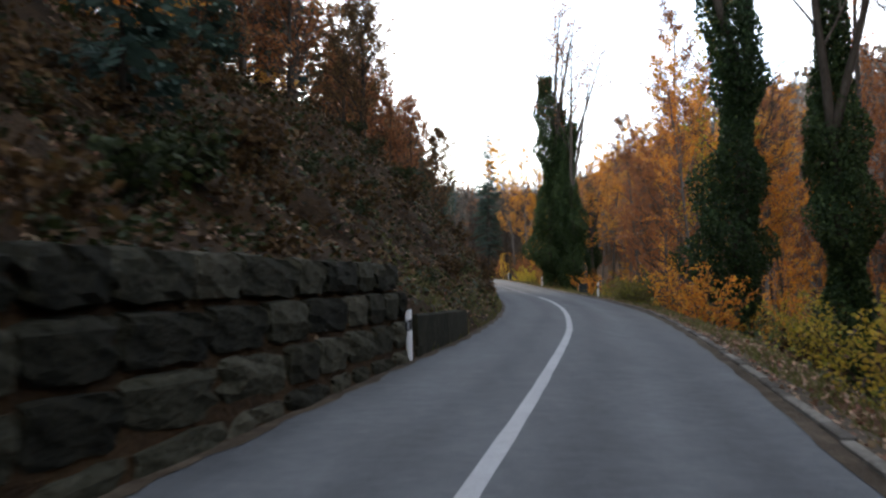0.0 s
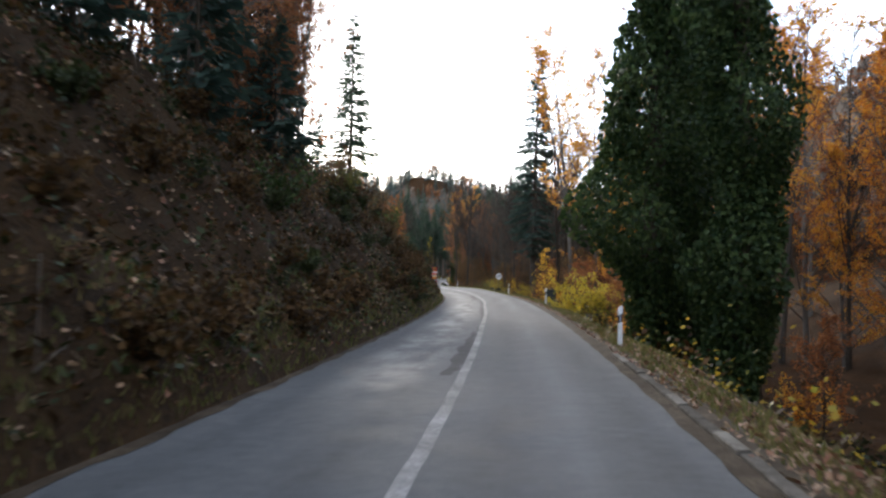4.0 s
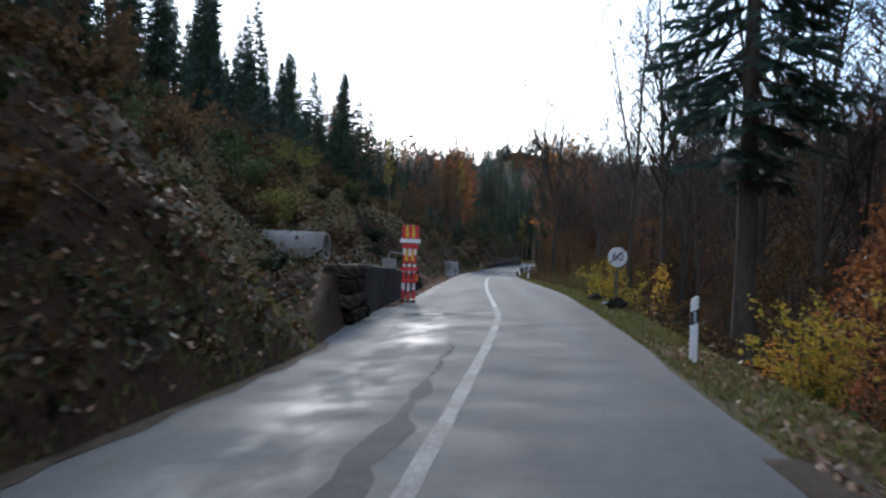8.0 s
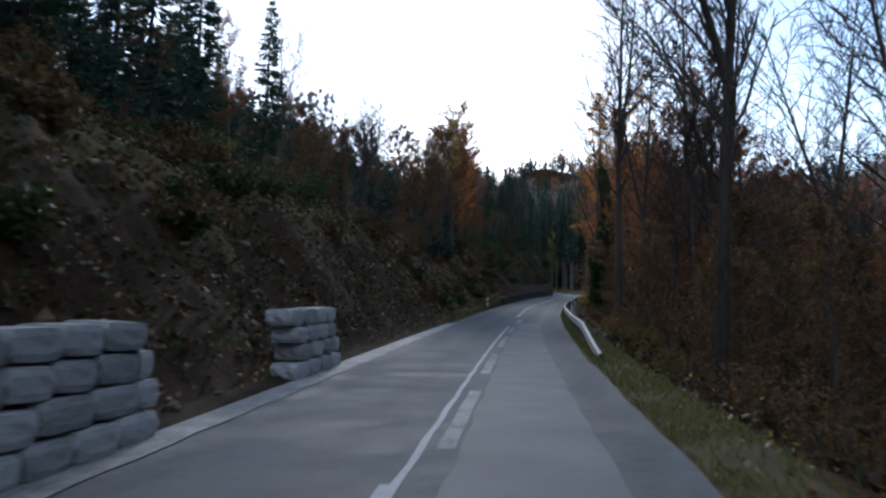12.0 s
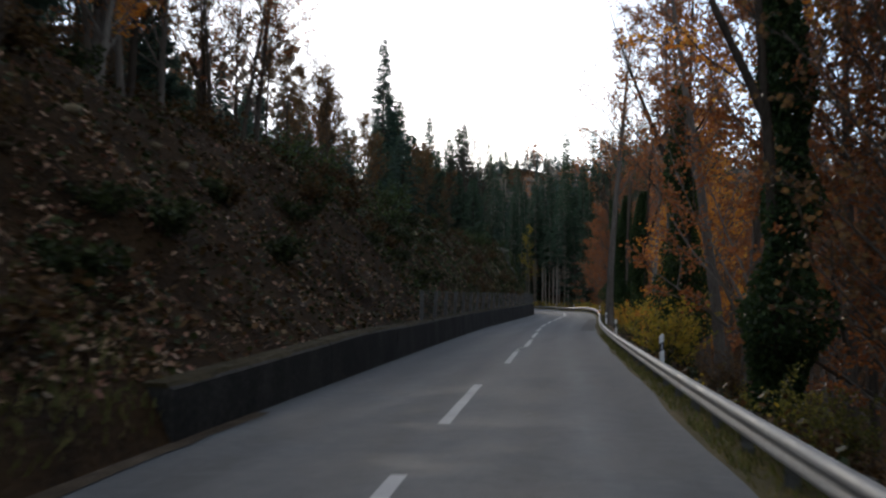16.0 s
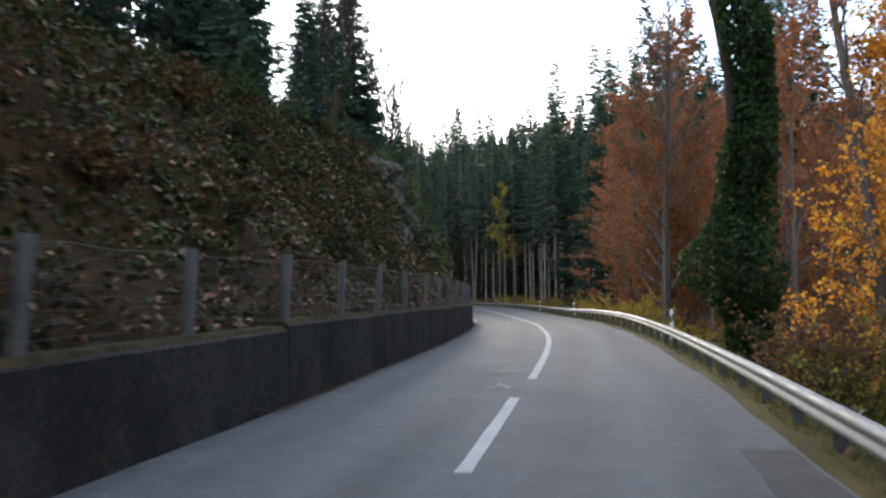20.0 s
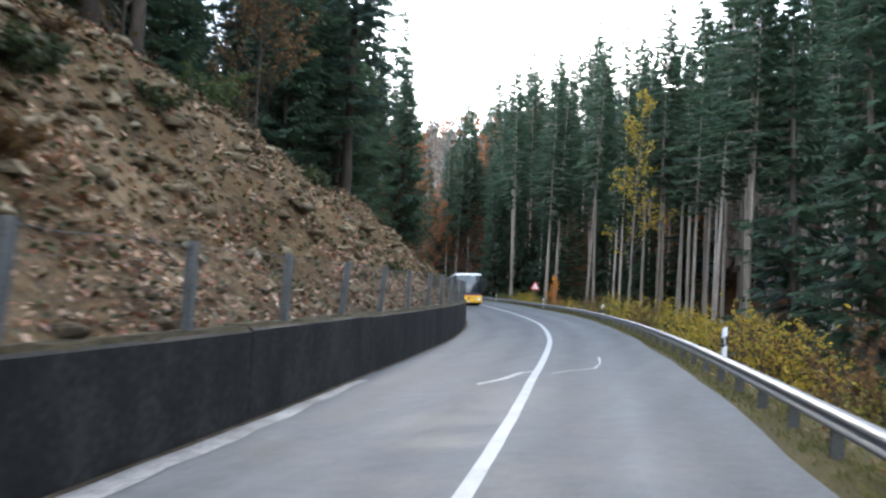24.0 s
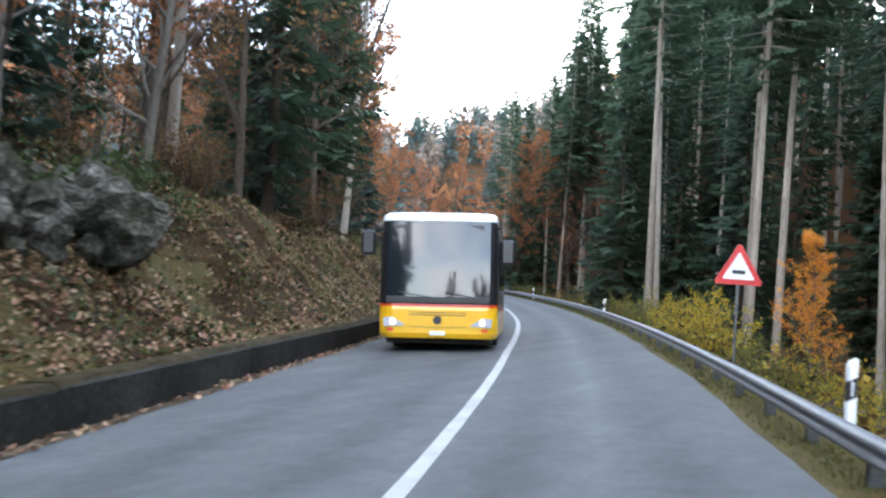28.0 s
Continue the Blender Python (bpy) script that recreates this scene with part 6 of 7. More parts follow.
rock("dark mossy boulder on the bank above the wall", boulder(3, 0.35), M_MOSS, 480.1, -4.9, 1.9, (0.8, 1.2, 0.6), 10)
rock("dark mossy boulder on the bank above the wall", boulder(12, 0.35), M_MOSS, 484.6, -5.3, 1.9, (0.7, 1.0, 0.5), 50)
rock("mossy grey limestone rock among leaf litter", boulder(4, 0.9, 4), M_ROCK, 525.0, -6.5, 2.1, (0.8, 1.0, 0.8), 40)
rock("mossy grey limestone rock among leaf litter", boulder(5, 0.7), M_ROCK, 527.2, -6.1, 1.85, (0.2, 0.28, 0.24), 10)
rock("mossy rock under ivy at the forest edge", boulder(13, 0.9, 4), M_ROCK, 528.4, -6.9, 2.1, (0.8, 1.3, 0.85), 70)
for k, (s, d, h, z) in enumerate([(420.5, 5.0, 3.1, 0.9), (423.2, 5.4, 4.3, 1.2), (425.8, 5.2, 3.2, 1.0), (428.0, 5.6, 3.6, 1.0), (424.5, 4.7, 2.2, 0.6), (430.5, 5.2, 2.6, 0.7)]):
    rock("craggy grey limestone outcrop overgrown with ivy", boulder(60 + k, 0.95, 4), M_ROCK, s, -d - 0.25, h - 0.35, (0.6 * z, 0.85 * z, 0.75 * z), 40 * k)


def cliff(s0, s1, h0, h1, seed):
    """A craggy rock face standing out of the bank, with ivy hanging in clumps on it."""
    root = tagged(new("rock_cliff"), "craggy grey limestone cliff hung with ivy and moss", "rock")
    off = Vector((seed * 7.3, seed * 3.1, 0))
    ss, hh = np.arange(s0, s1, 0.22), np.arange(h0, h1, 0.22)
    n, k = len(ss), len(hh)
    front, rear = [], []
    for s in ss:
        e = float(np.interp(s, UP_S, UP_E))
        side = float(ease((s - s0) / 4.0) * ease((s1 - s) / 5.0))
        for h in hh:
            q = Vector((s * 0.28, h * 0.4, 0)) + off
            a = noise.noise(q) * 0.9 + abs(noise.noise(q * 2.3)) * 0.8 + abs(noise.noise(q * 5.1 + off)) * 0.4 + noise.noise(q * 11) * 0.14
            a = a * 0.6 + 0.4 * round(a * 3.2) / 3.2
            u = (h - h0) / (h1 - h0)
            low = float(ease(u / 0.12) * ease((1 - u) / 0.2))
            d = e + 1.5 + 2.6 * u - (0.75 * a + 0.25) * side * low + 1.6 * (1 - side * low)
            front.append(tuple(spot(s, -d, h)))
            rear.append(tuple(spot(s, -d - 2.2, h - 0.3)))
    f = []
    m = n * k
    for i in range(n - 1):
        for j in range(k - 1):
            a = i * k + j
            f += [(a, a + 1, a + k + 1, a + k), (m + a, m + a + k, m + a + k + 1, m + a + 1)]
    ring = [j for j in range(k)] + [i * k + k - 1 for i in range(1, n)] + [(n - 1) * k + j for j in range(k - 2, -1, -1)] + [i * k for i in range(n - 2, 0, -1)]
    f += [(ring[i], ring[(i + 1) % len(ring)], m + ring[(i + 1) % len(ring)], m + ring[i]) for i in range(len(ring))]
    me = bpy.data.meshes.new("face")
    me.from_pydata(front + rear, [], f)
    me.materials.append(M_ROCK)
    part("face", fixed(me), root)
    rng = R_(seed)
    ivy, moss = Geo(), Geo()
    for _ in range(9000):
        i, j = rng.randrange(n), rng.randrange(k)
        s, h = ss[i], hh[j]
        if float(hump(s, h, 1.7, seed)) + 0.35 * (h - h0) / (h1 - h0) < 0.12 + rng.uniform(0, 0.25):
            continue
        p = Vector(front[i * k + j]) + Vector(spot(s, 0.4)) - Vector(spot(s, 0.4 + rng.uniform(-0.25, 0.05)))
        p += Vector((rng.uniform(-0.12, 0.12), rng.uniform(-0.12, 0.12), rng.uniform(-0.15, 0.15)))
        v = (rand_dir(rng, 0.8) * 0.7 + Vector((0.3, 0, -0.6))).normalized() * rng.uniform(0.1, 0.19)
        (ivy if rng.random() < 0.75 else moss).leaf(p, v, v.cross(rand_dir(rng)).normalized() * 0.062)
    part("ivy", ivy.mesh("ivy", M_GREEN), root, "dark green ivy")
    part("dry_growth", moss.mesh("dry_growth", M_BRACKEN), root, "withered brown growth")
    return root


cliff(414.5, 432.0, 2.2, 8.6, 3)
rock("dark boulder on the grass verge", boulder(6), M_STONE, 170.5, 3.6, 0.02, (0.28, 0.26, 0.26), 0)
rock("dark boulder on the grass verge", boulder(7), M_STONE, 175.3, 3.45, 0.05, (0.2, 0.2, 0.18), 60)
rock("small white stone on the verge", boulder(8), M_BLOCK, 172.7, 3.6, 0.0, (0.22, 0.14, 0.1), 30)
rock("pale stone half buried in the dark bank", boulder(9), M_ROCK, 62.5, -4.6, 2.6, (0.35, 0.4, 0.35), 0)
rock("pale stone half buried in the dark bank", boulder(10), M_ROCK, 60.0, -4.1, 1.7, (0.2, 0.3, 0.3), 0)


# ---- bus ----
def plan(w, front, length, r, n=5):
    """Outline of the bus seen from above: rounded corners and a slightly bowed front at y = front."""
    pts = []
    for cx, cy, a0 in ((w - r, front + r, -90), (w - r, length - 0.12, 0), (-w + r, length - 0.12, 90), (-w + r, front + r, 180)):
        rr = r if cy < 1 else 0.12
        ox = cx if cy < 1 else math.copysign(w - 0.12, cx)
        for k in range(n):
            a = math.radians(a0 + 90 * k / (n - 1))
            pts.append((ox + math.cos(a) * rr, (cy if cy < 1 else length - 0.12) + math.sin(a) * rr))
    return pts


def shell(levels, mat, name, cap_top=False, cap_bottom=False):
    g = Geo()
    k = len(levels[0][1])
    for z, pts in levels:
        g.v += [(x, y, z) for x, y in pts]
    for i in range(len(levels) - 1):
        g.f += [(i * k + j, i * k + (j + 1) % k, (i + 1) * k + (j + 1) % k, (i + 1) * k + j) for j in range(k)]
    if cap_top:
        g.f.append(tuple((len(levels) - 1) * k + j for j in range(k)))
    if cap_bottom:
        g.f.append(tuple(reversed(range(k))))
    return g.mesh(name, mat)


def build_bus():
    bus = tagged(new("bus"), "yellow regional bus with a white roof and lit headlights", "bus")
    bus.matrix_basis = place(534.7, -1.8, -0.02, 1.5) @ pose(0, 0, 0, 0, -3.0, 0)
    W, L = 1.275, 11.8
    yel = plain("yellow_bus_paint", (0.84, 0.46, 0.01), 0.3, coat=0.5, wear=0.06)
    red = plain("red_bus_stripe", (0.7, 0.06, 0.02), 0.35)
    white = plain("white_bus_roof", (0.72, 0.74, 0.76), 0.35)
    dark = plain("black_bus_trim", (0.012, 0.013, 0.016), 0.3)
    glass = plain("dark_windscreen_glass", (0.012, 0.016, 0.02), 0.04, coat=0.5, wear=0.0)
    glass.node_tree.nodes["Principled BSDF"].inputs["Specular IOR Level"].default_value = 0.3
    rubber = plain("tyre_rubber", (0.015, 0.015, 0.016), 0.8)
    lampm = plain("lit_headlamp", (1.0, 0.93, 0.82), 0.2, glow=0.6)
    lens = plain("headlamp_glass", (0.45, 0.45, 0.46), 0.15, coat=0.6)
    part("lower_body", shell([(0.32, plan(W - 0.05, 0.04, L, 0.3)), (0.42, plan(W, 0.0, L, 0.3)), (0.92, plan(W, 0.0, L, 0.3)), (0.98, plan(W, 0.01, L, 0.3))], yel, "lower_body", cap_bottom=True), bus, "yellow lower body")
    part("stripe", shell([(0.982, plan(W + 0.004, 0.0, L, 0.3)), (1.04, plan(W + 0.004, 0.006, L, 0.3))], red, "stripe"), bus, "red stripe")
    part("upper_body", shell([(1.042, plan(W, 0.012, L, 0.3)), (2.0, plan(W - 0.01, 0.05, L, 0.28)), (2.82, plan(W - 0.03, 0.14, L, 0.26))], dark, "upper_body"), bus, "black window band")
    part("roof", shell([(2.822, plan(W - 0.025, 0.13, L, 0.26)), (2.93, plan(W - 0.04, 0.16, L, 0.26)), (3.0, plan(W - 0.12, 0.28, L - 0.08, 0.2)), (3.03, plan(W - 0.35, 0.5, L - 0.3, 0.2))], white, "roof", cap_top=True), bus, "white roof")
    g = Geo()
    rows = 7
    for k in range(rows):
        z = 1.18 + (2.8 - 1.18) * k / (rows - 1)
        y = float(np.interp(z, [1.04, 2.0, 2.82], [0.012, 0.05, 0.14])) - 0.006
        for j in range(9):
            x = -1.1 + 2.2 * j / 8
            g.v.append((x, y - 0.035 * (1 - (x / 1.15) ** 2), z))
    g.f = [(k * 9 + j, k * 9 + j + 1, (k + 1) * 9 + j + 1, (k + 1) * 9 + j) for k in range(rows - 1) for j in range(8)]
    part("windscreen", g.mesh("windscreen", glass, True), bus, "dark reflecting windscreen")
    for sg in (-1, 1):
        for k in range(6):
            g = Geo()
            g.box(sg * (W + 0.002) - 0.012, 1.4 + k * 1.65, 1.4, sg * (W + 0.002) + 0.012, 2.9 + k * 1.65, 2.5, 0.01)
            part("side_window", g.mesh("side_window", glass), bus)
        lamp = part("headlight", poly([(sg * 0.68, 0.58), (sg * 1.14, 0.55), (sg * 1.16, 0.74), (sg * 0.95, 0.76)], -0.03, 0.12).mesh("headlight", lens), bus, "lit headlight")
        part("bulb", disc(16, 0.055, -0.04, -0.031).mesh("bulb", lampm), lamp, "glowing bulb", pose(sg * 0.95, 0, 0.655))
        part("fog_light", disc(16, 0.06, -0.012, 0.03).mesh("fog_light", red), bus, "small dark red lamp", pose(sg * 1.0, 0, 0.49) @ Matrix.Diagonal((1.3, 1, 0.6, 1)))
        arm = Geo()
        arm.tube([(sg * 1.15, 0.1, 2.6), (sg * 1.35, -0.18, 2.68), (sg * 1.46, -0.22, 2.55)], [0.025] * 3, 6, True)
        mir = part("mirror", arm.mesh("mirror", dark), bus, "black wing mirror")
        hz = 2.32 if sg < 0 else 2.15
        g = Geo()
        g.box(sg * 1.47 - 0.15, -0.32, hz - 0.27, sg * 1.47 + 0.15, -0.14, hz + 0.25, 0.05)
        part("housing", g.mesh("housing", dark), mir)
        for y in (2.75, 8.6):
            g = Geo()
            n = 24
            ring = [(math.cos(2 * math.pi * i / n), math.sin(2 * math.pi * i / n)) for i in range(n)]
            prof = [(0.3, -0.14), (0.46, -0.15), (0.48, -0.1), (0.48, 0.1), (0.46, 0.15), (0.3, 0.14)]
            for rr, x in prof:
                g.v += [(x + sg * (W - 0.2), y + c * rr, 0.48 + sn * rr) for c, sn in ring]
            g.f = [(a * n + i, a * n + (i + 1) % n, (a + 1) * n + (i + 1) % n, (a + 1) * n + i) for a in range(5) for i in range(n)]
            wheel = part("wheel", g.mesh("wheel", rubber, True), bus, "black tyre")
            rim = Geo()
            rim.v = [(sg * (W - 0.1), y + c * 0.3, 0.48 + sn * 0.3) for c, sn in ring] + [(sg * (W - 0.16), y + c * 0.12, 0.48 + sn * 0.12) for c, sn in ring]
            rim.f = [(i, (i + 1) % n, n + (i + 1) % n, n + i) for i in range(n)] + [tuple(range(n, 2 * n))]
            part("rim", rim.mesh("rim", M_STEEL), wheel, "grey steel rim")
    part("emblem", disc(24, 0.09, -0.03, 0.05).mesh("emblem", dark), bus, "round dark emblem", pose(0, 0, 0.7))
    g = Geo()
    g.box(-0.16, -0.02, 0.38, 0.16, 0.02, 0.47, 0.004)
    part("number_plate", g.mesh("number_plate", M_SIGNW), bus, "white number plate")
    g = Geo()
    g.box(-0.6, -0.012, 0.8, 0.6, 0.02, 0.815, 0.004)
    part("grille_groove", g.mesh("grille_groove", dark), bus)
    for k, z in enumerate((0.54, 0.86)):
        g = Geo()
        g.tube([(-0.62, 0.0, z + 0.02 * (1 - k)), (0, -0.012, z), (0.62, 0.0, z + 0.02 * (1 - k))], [0.006] * 3, 5, True)
        part("panel_joint", g.mesh("panel_joint", dark), bus)
    g = Geo()
    g.box(-1.12, -0.03, 1.05, 1.12, 0.05, 1.2, 0.02)
    part("scuttle", g.mesh("scuttle", dark), bus, "black panel below the windscreen")
    g = Geo()
    g.box(-0.95, 0.1, 2.56, 0.95, 0.13, 2.74, 0.01)
    part("destination_box", g.mesh("destination_box", dark), bus)
    for x0, x1 in ((-0.85, -0.1), (0.15, 0.85)):
        g = Geo()
        g.tube([(x0, -0.05, 1.3), (x1, -0.07, 1.17)], [0.014] * 2, 5, True)
        part("wiper", g.mesh("wiper", dark), bus)
    g = Geo()
    g.box(-W + 0.15, 0.4, 0.2, W - 0.15, L - 0.3, 0.34)
    part("underbody", g.mesh("underbody", rubber), bus)


build_bus()


# ---- ground cover ----
def scatter(name, label, mat, rows, blade, seed):
    """Joined small leaves or blades: rows of (s0, s1, d0, d1, count, size, spread, heap) with blade(rng, n, size) giving corner offsets."""
    rng = np.random.default_rng(seed)
    V = []
    for s0, s1, d0, d1, count, size, heap in rows:
        s = rng.uniform(s0, s1, count)
        u = rng.random(count)
        d = d0(s) + (d1(s) - d0(s)) * u
        keep = rng.random(count) < 0.35 + 0.9 * np.clip(0.5 + hump(s, d, 1.6, seed), 0, 1)
        s, d = s[keep], d[keep]
        count = len(s)
        p = on_ground(s, d, 0.0)
        paved = (d > -np.interp(s, UP_S, UP_E)) & (d < np.interp(s, RIGHT_S, RIGHT_E))
        p[paved] = spot(s[paved], d[paved], 0.016)
        p[:, 2] += rng.random(count) ** 1.5 * heap * np.clip(0.35 + 1.1 * hump(s, d, 1.0, seed + 1), 0.05, 1.4)
        V.append(p[:, None, :] + blade(rng, count, size))
    v = np.concatenate(V)
    k = v.shape[1]
    f = np.arange(len(v) * k).reshape(-1, k)
    ob = new(name, bulk(name, v.reshape(-1, 3), f, mat))
    return tagged(ob, label, "ground cover", kind="stuff")


def flat_leaf(rng, n, size):
    a = rng.uniform(0, 2 * np.pi, n)
    t = rng.uniform(-0.9, 0.9, (n, 2))
    L = size * rng.uniform(0.6, 1.3, n)
    x = np.stack([np.cos(a), np.sin(a), t[:, 0]], 1) * L[:, None]
    y = np.stack([-np.sin(a), np.cos(a), t[:, 1]], 1) * L[:, None] * 0.4
    up = np.array([0, 0, 0.02])
    return np.stack([-x * 0.5, y, x * 0.5, -y], 1) + up


def blade(rng, n, size):
    a = rng.uniform(0, 2 * np.pi, n)
    L = size * rng.uniform(0.5, 1.4, n)
    lean = rng.uniform(-0.6, 0.6, (n, 2))
    side = np.stack([np.cos(a), np.sin(a), a * 0], 1) * (0.012 + 0.05 * size)
    top = np.stack([lean[:, 0], lean[:, 1], np.ones(n)], 1) * L[:, None]
    return np.stack([-side, side, top + side * 0.15, top - side * 0.15], 1)


def edge_up(k):
    return lambda s: -np.interp(s, UP_S, UP_E) - k


def edge_down(k):
    return lambda s: np.interp(s, RIGHT_S, RIGHT_E) + k


scatter("leaf_litter", "fallen brown and tan leaves lying on the banks", M_DEADLEAF, [
    (-5, 160, edge_up(0.1), edge_up(8), 34000, 0.1, 0.05), (160, 310, edge_up(0.3), edge_up(9), 26000, 0.1, 0.05), (310, 400, edge_up(0.35), edge_up(8), 24000, 0.1, 0.06),
    (400, 440, edge_up(0.35), edge_up(6), 28000, 0.1, 0.06), (440, 486, edge_up(0.35), edge_up(2.2), 13000, 0.1, 0.06), (440, 486, edge_up(2.2), edge_up(6), 9000, 0.11, 0.07), (486, 500, edge_up(0.35), edge_up(6), 12000, 0.09, 0.06), (500, 556, edge_up(0.35), edge_up(5.5), 60000, 0.085, 0.05), (-5, 160, edge_down(0.12), edge_down(2.4), 28000, 0.08, 0.03),
    (160, 560, edge_down(0.3), edge_down(7), 16000, 0.08, 0.05), (500, 560, edge_up(-0.3), edge_up(0.0), 1500, 0.07, 0.0), (172, 215, edge_up(-0.4), edge_up(0.3), 5000, 0.085, 0.04), (262, 314, edge_up(0.4), edge_up(6), 22000, 0.11, 0.06)], flat_leaf, 21)
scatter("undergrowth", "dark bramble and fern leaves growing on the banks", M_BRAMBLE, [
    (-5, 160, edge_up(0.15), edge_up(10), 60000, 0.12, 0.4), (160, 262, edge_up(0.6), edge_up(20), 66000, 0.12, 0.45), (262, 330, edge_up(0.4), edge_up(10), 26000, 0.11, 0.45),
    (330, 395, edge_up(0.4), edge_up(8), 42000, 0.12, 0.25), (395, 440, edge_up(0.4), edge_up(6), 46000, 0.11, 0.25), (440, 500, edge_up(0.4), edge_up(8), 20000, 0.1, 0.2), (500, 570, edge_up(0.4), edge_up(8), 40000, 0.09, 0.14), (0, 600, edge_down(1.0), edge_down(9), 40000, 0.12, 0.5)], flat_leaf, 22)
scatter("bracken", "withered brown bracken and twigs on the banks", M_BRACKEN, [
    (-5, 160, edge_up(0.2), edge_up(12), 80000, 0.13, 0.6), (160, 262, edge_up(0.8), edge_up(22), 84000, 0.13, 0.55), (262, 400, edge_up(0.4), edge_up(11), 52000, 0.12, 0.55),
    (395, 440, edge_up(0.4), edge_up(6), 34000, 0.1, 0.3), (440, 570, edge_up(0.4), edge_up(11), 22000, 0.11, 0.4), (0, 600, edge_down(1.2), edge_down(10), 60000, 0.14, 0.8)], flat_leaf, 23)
scatter("yellow_undergrowth", "yellow leaves of low bushes along the downhill verge", M_YELLOW, [
    (20, 150, edge_down(1.2), edge_down(8), 7000, 0.12, 1.2), (150, 400, edge_down(1.5), edge_down(8), 5000, 0.1, 1.0), (400, 600, edge_down(1.2), edge_down(8), 11000, 0.11, 1.3)], flat_leaf, 24)
scatter("grass", "short green and straw-coloured grass on the verges", M_GRASS, [
    (-5, 150, edge_down(0.3), edge_down(1.6), 24000, 0.09, 0.0), (150, 262, edge_down(0.02), edge_down(1.2), 26000, 0.075, 0.0), (262, 345, edge_down(0.05), edge_down(0.8), 12000, 0.08, 0.0), (345, 425, edge_down(0.2), edge_down(0.8), 5000, 0.06, 0.0), (425, 600, edge_down(0.05), edge_down(0.8), 20000, 0.05, 0.0),
    (20, 160, edge_up(0.0), edge_up(1.3), 22000, 0.11, 0.0), (262, 310, edge_up(0.1), edge_up(1.5), 9000, 0.11, 0.0), (484, 570, edge_up(0.35), edge_up(4.2), 44000, 0.08, 0.0), (200, 310, edge_up(0.3), edge_up(5), 12000, 0.12, 0.0)], blade, 25)


scatter("ivy_cover", "ivy and moss growing over the rocky bank", M_GREEN, [
    (335, 405, edge_up(1.0), edge_up(8), 26000, 0.12, 0.3), (405, 436, edge_up(2.2), edge_up(8), 8000, 0.12, 0.4), (518, 534, edge_up(2.6), edge_up(5), 5000, 0.1, 0.5)], flat_leaf, 26)


def scree():
    rng = np.random.default_rng(31)
    base = [boulder(40 + i, 1.1, 1) for i in range(6)]
    arrays = []
    for me in base:
        v = np.empty(len(me.vertices) * 3)
        me.vertices.foreach_get("co", v)
        f = np.array([p.vertices[:] for p in me.polygons])
        arrays.append((v.reshape(-1, 3), f))
        bpy.data.meshes.remove(me)
    V, F, k = [], [], 0
    for s0, s1, d0, d1, count, size in ((392, 440, 0.3, 5.5, 1500, 0.05), (440, 486, 0.3, 6.5, 2600, 0.055), (440, 486, 1.5, 7, 900, 0.1), (30, 160, 0.2, 6, 260, 0.06), (200, 262, 0.3, 5, 250, 0.06), (218, 226, 0.5, 1.4, 160, 0.06),
                                        (310, 392, 0.4, 8, 420, 0.08), (500, 560, 0.4, 7, 200, 0.08)):
        for _ in range(count):
            s, d = rng.uniform(s0, s1), -float(np.interp(rng.uniform(s0, s1), UP_S, UP_E)) - rng.uniform(d0, d1)
            v, f = arrays[rng.integers(0, 6)]
            a = rng.uniform(0, 6.28)
            z = min(0.22, size * rng.lognormal(0, 0.5))
            q = v * np.array([1.2, rng.uniform(0.6, 1.1), rng.uniform(0.35, 0.7)]) * z
            q = np.stack([q[:, 0] * math.cos(a) - q[:, 1] * math.sin(a), q[:, 0] * math.sin(a) + q[:, 1] * math.cos(a), q[:, 2]], 1)
            V.append(q + on_ground(s, d, z * 0.2))
            F.append(f + k)
            k += len(v)
    ob = new("scree", bulk("scree", np.concatenate(V), np.concatenate(F), M_SCREE))
    tagged(ob, "loose pale stones strewn over the bank", "stones", kind="stuff")


scree()


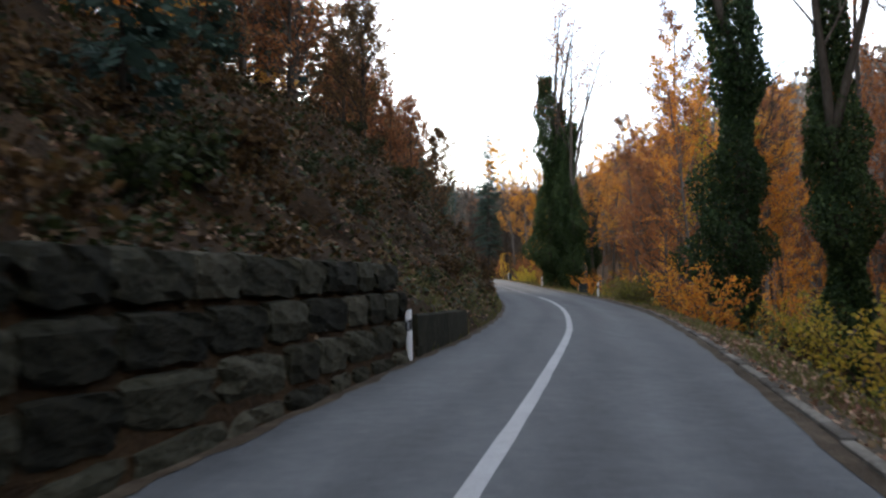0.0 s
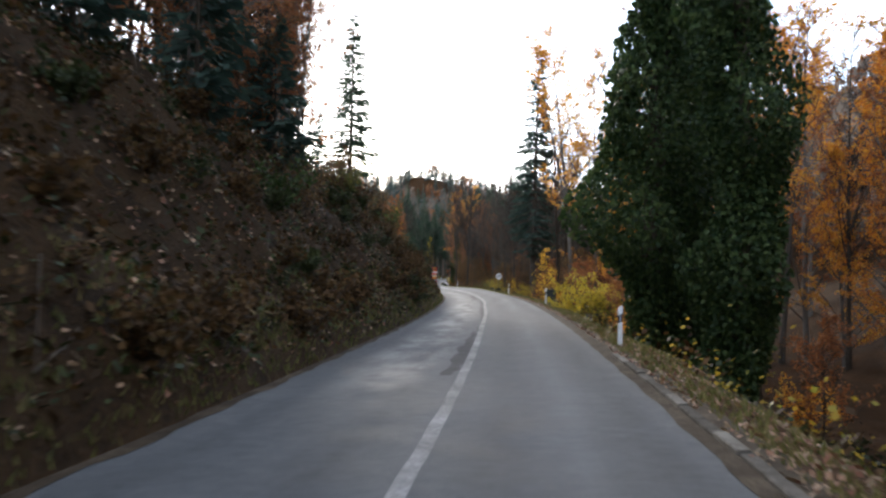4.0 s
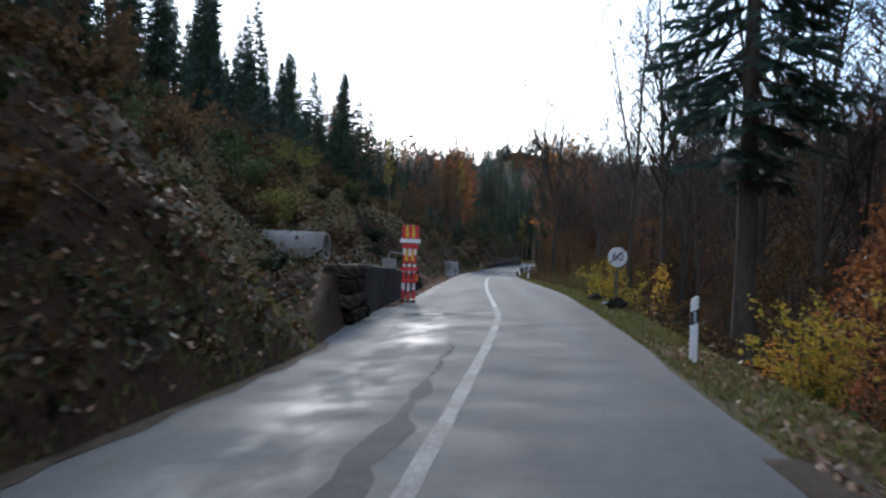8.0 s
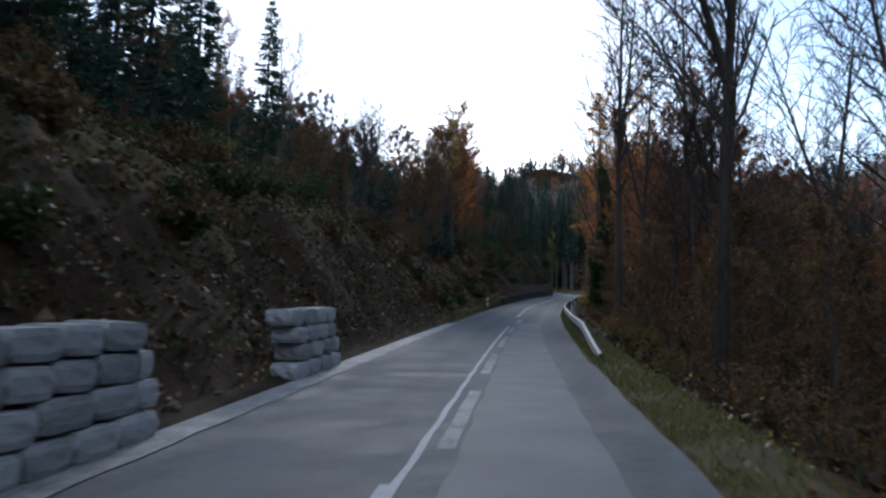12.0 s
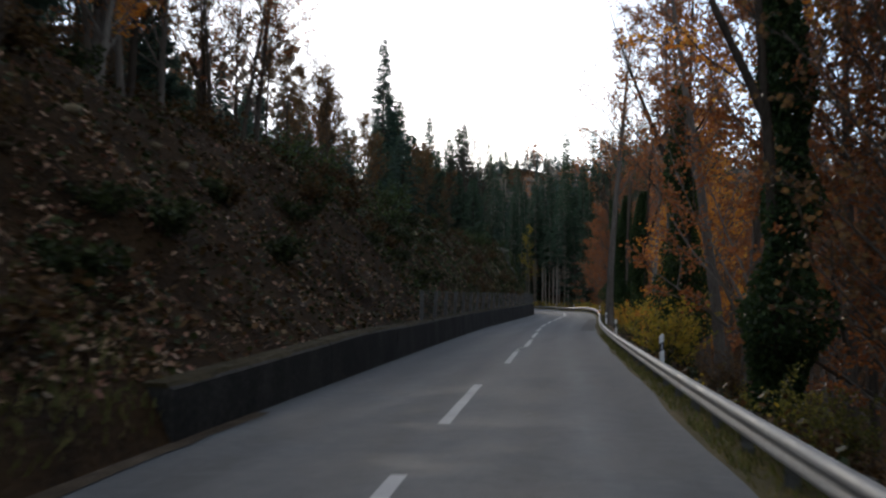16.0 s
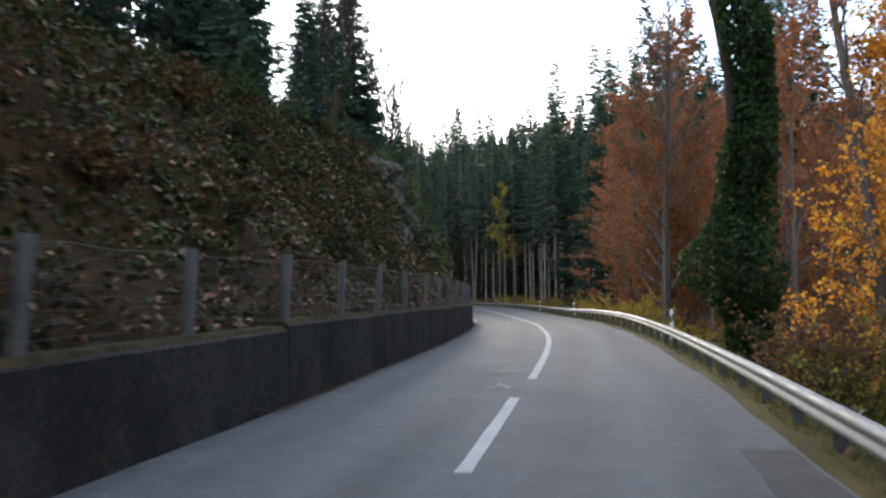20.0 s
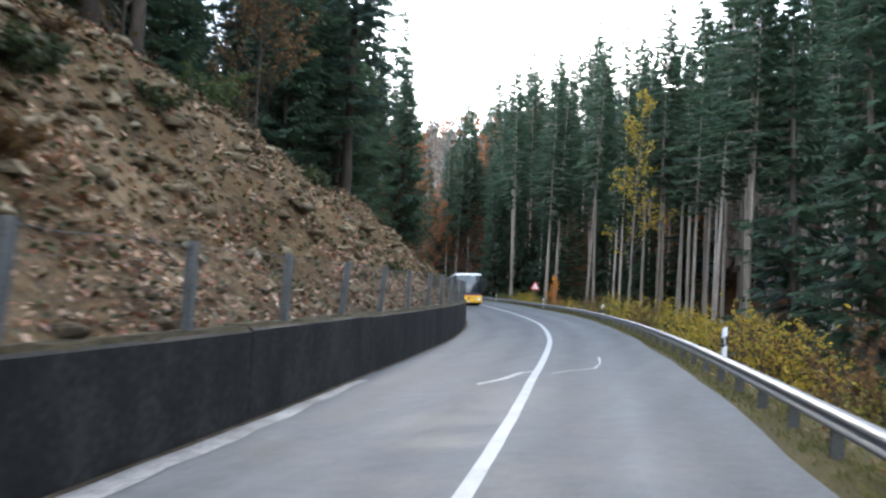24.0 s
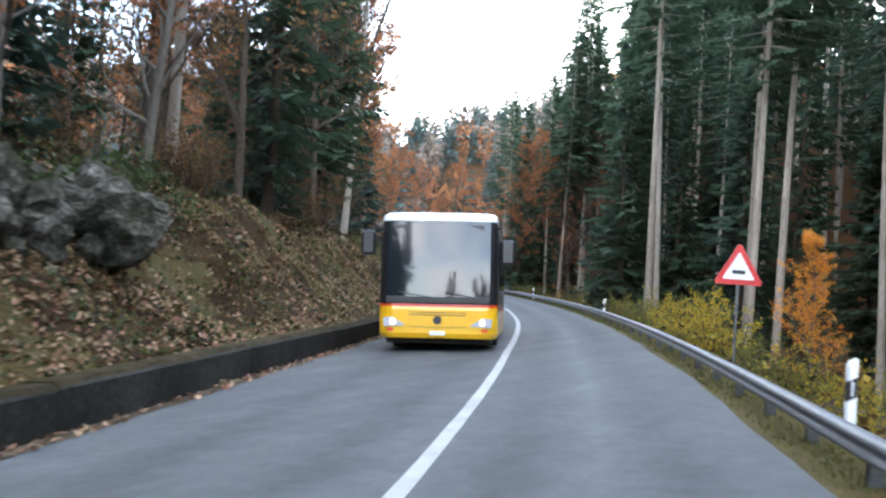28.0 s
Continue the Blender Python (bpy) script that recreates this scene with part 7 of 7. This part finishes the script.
# ---- small bushes on the banks ----
def bank_bushes(name, label, mat, rows, seed):
    rng = np.random.default_rng(seed)
    shapes = []
    for i in range(5):
        w, c = shrub(R_(seed * 10 + i), 1.0, 0.8, 8, 5, 0.13)
        shapes.append((np.array(c.v), np.array(c.f)))
    V, F, k = [], [], 0
    for s0, s1, a, b, count, size in rows:
        for _ in range(count):
            s = rng.uniform(s0, s1)
            u = rng.uniform(a, b)
            d = -float(np.interp(s, UP_S, UP_E)) - u if a >= 0 else float(np.interp(s, RIGHT_S, RIGHT_E)) - u
            if float(hump(s, d, 3.0, seed)) < -0.15:
                continue
            v, f = shapes[rng.integers(0, 5)]
            t, z = rng.uniform(0, 6.28), size * rng.uniform(0.5, 1.4)
            q = np.stack([v[:, 0] * math.cos(t) - v[:, 1] * math.sin(t), v[:, 0] * math.sin(t) + v[:, 1] * math.cos(t), v[:, 2] * rng.uniform(0.7, 1.2)], 1) * z
            V.append(q + on_ground(s, d, -0.05))
            F.append(f + k)
            k += len(v)
    ob = new(name, bulk(name, np.concatenate(V), np.concatenate(F), mat))
    tagged(ob, label, "undergrowth", kind="stuff")


bank_bushes("bramble_bushes", "dark green brambles and ivy on the banks", M_BRAMBLE, [(-8, 22, 0.8, 8, 50, 0.7), (22, 160, 0.5, 9, 120, 0.7), (330, 440, 0.5, 7, 130, 0.6), (410, 434, 1.6, 6, 45, 0.75),
             (500, 570, 3.5, 8, 40, 0.6), (20, 600, -9, -1.6, 260, 0.8)], 3)
bank_bushes("withered_bushes", "withered brown bushes and dry stems on the banks", M_BRACKEN, [(-8, 22, 0.8, 8, 50, 0.8), (22, 160, 0.5, 9, 150, 0.8), (330, 400, 0.6, 9, 80, 0.8),
             (500, 570, 3.5, 8, 50, 0.7), (20, 600, -9, -1.5, 420, 1.0)], 4)


# ---- fallen branches on the banks ----
def fallen_branches():
    r = R_(88)
    g = Geo()
    for s0, s1, a, b, count in ((-5, 160, 0.4, 7, 110), (196, 262, 0.5, 8, 40), (262, 400, 0.5, 7, 110), (400, 500, 0.5, 6, 110), (500, 560, 2.5, 6, 14), (20, 560, -8, -1.3, 240)):
        for _ in range(count):
            s = r.uniform(s0, s1)
            u = r.uniform(a, b)
            d = -float(np.interp(s, UP_S, UP_E)) - u if a > 0 else float(np.interp(s, RIGHT_S, RIGHT_E)) - u
            w, ln = r.uniform(-3.1, 3.1), r.uniform(0.5, 1.7)
            pts = []
            for k in range(4):
                q = k / 3 * ln
                pts.append(Vector(on_ground(s + math.sin(w) * q, d + math.cos(w) * q * (-1 if a > 0 else 1), 0.04 + 0.07 * k * r.random())))
            g.tube(pts, taper(r.uniform(0.01, 0.022), 0.005, 4), 4)
    tagged(new("fallen_branches", g.mesh("fallen_branches", M_BARKD)), "dead grey branches lying on the banks", "branches", kind="stuff")


fallen_branches()
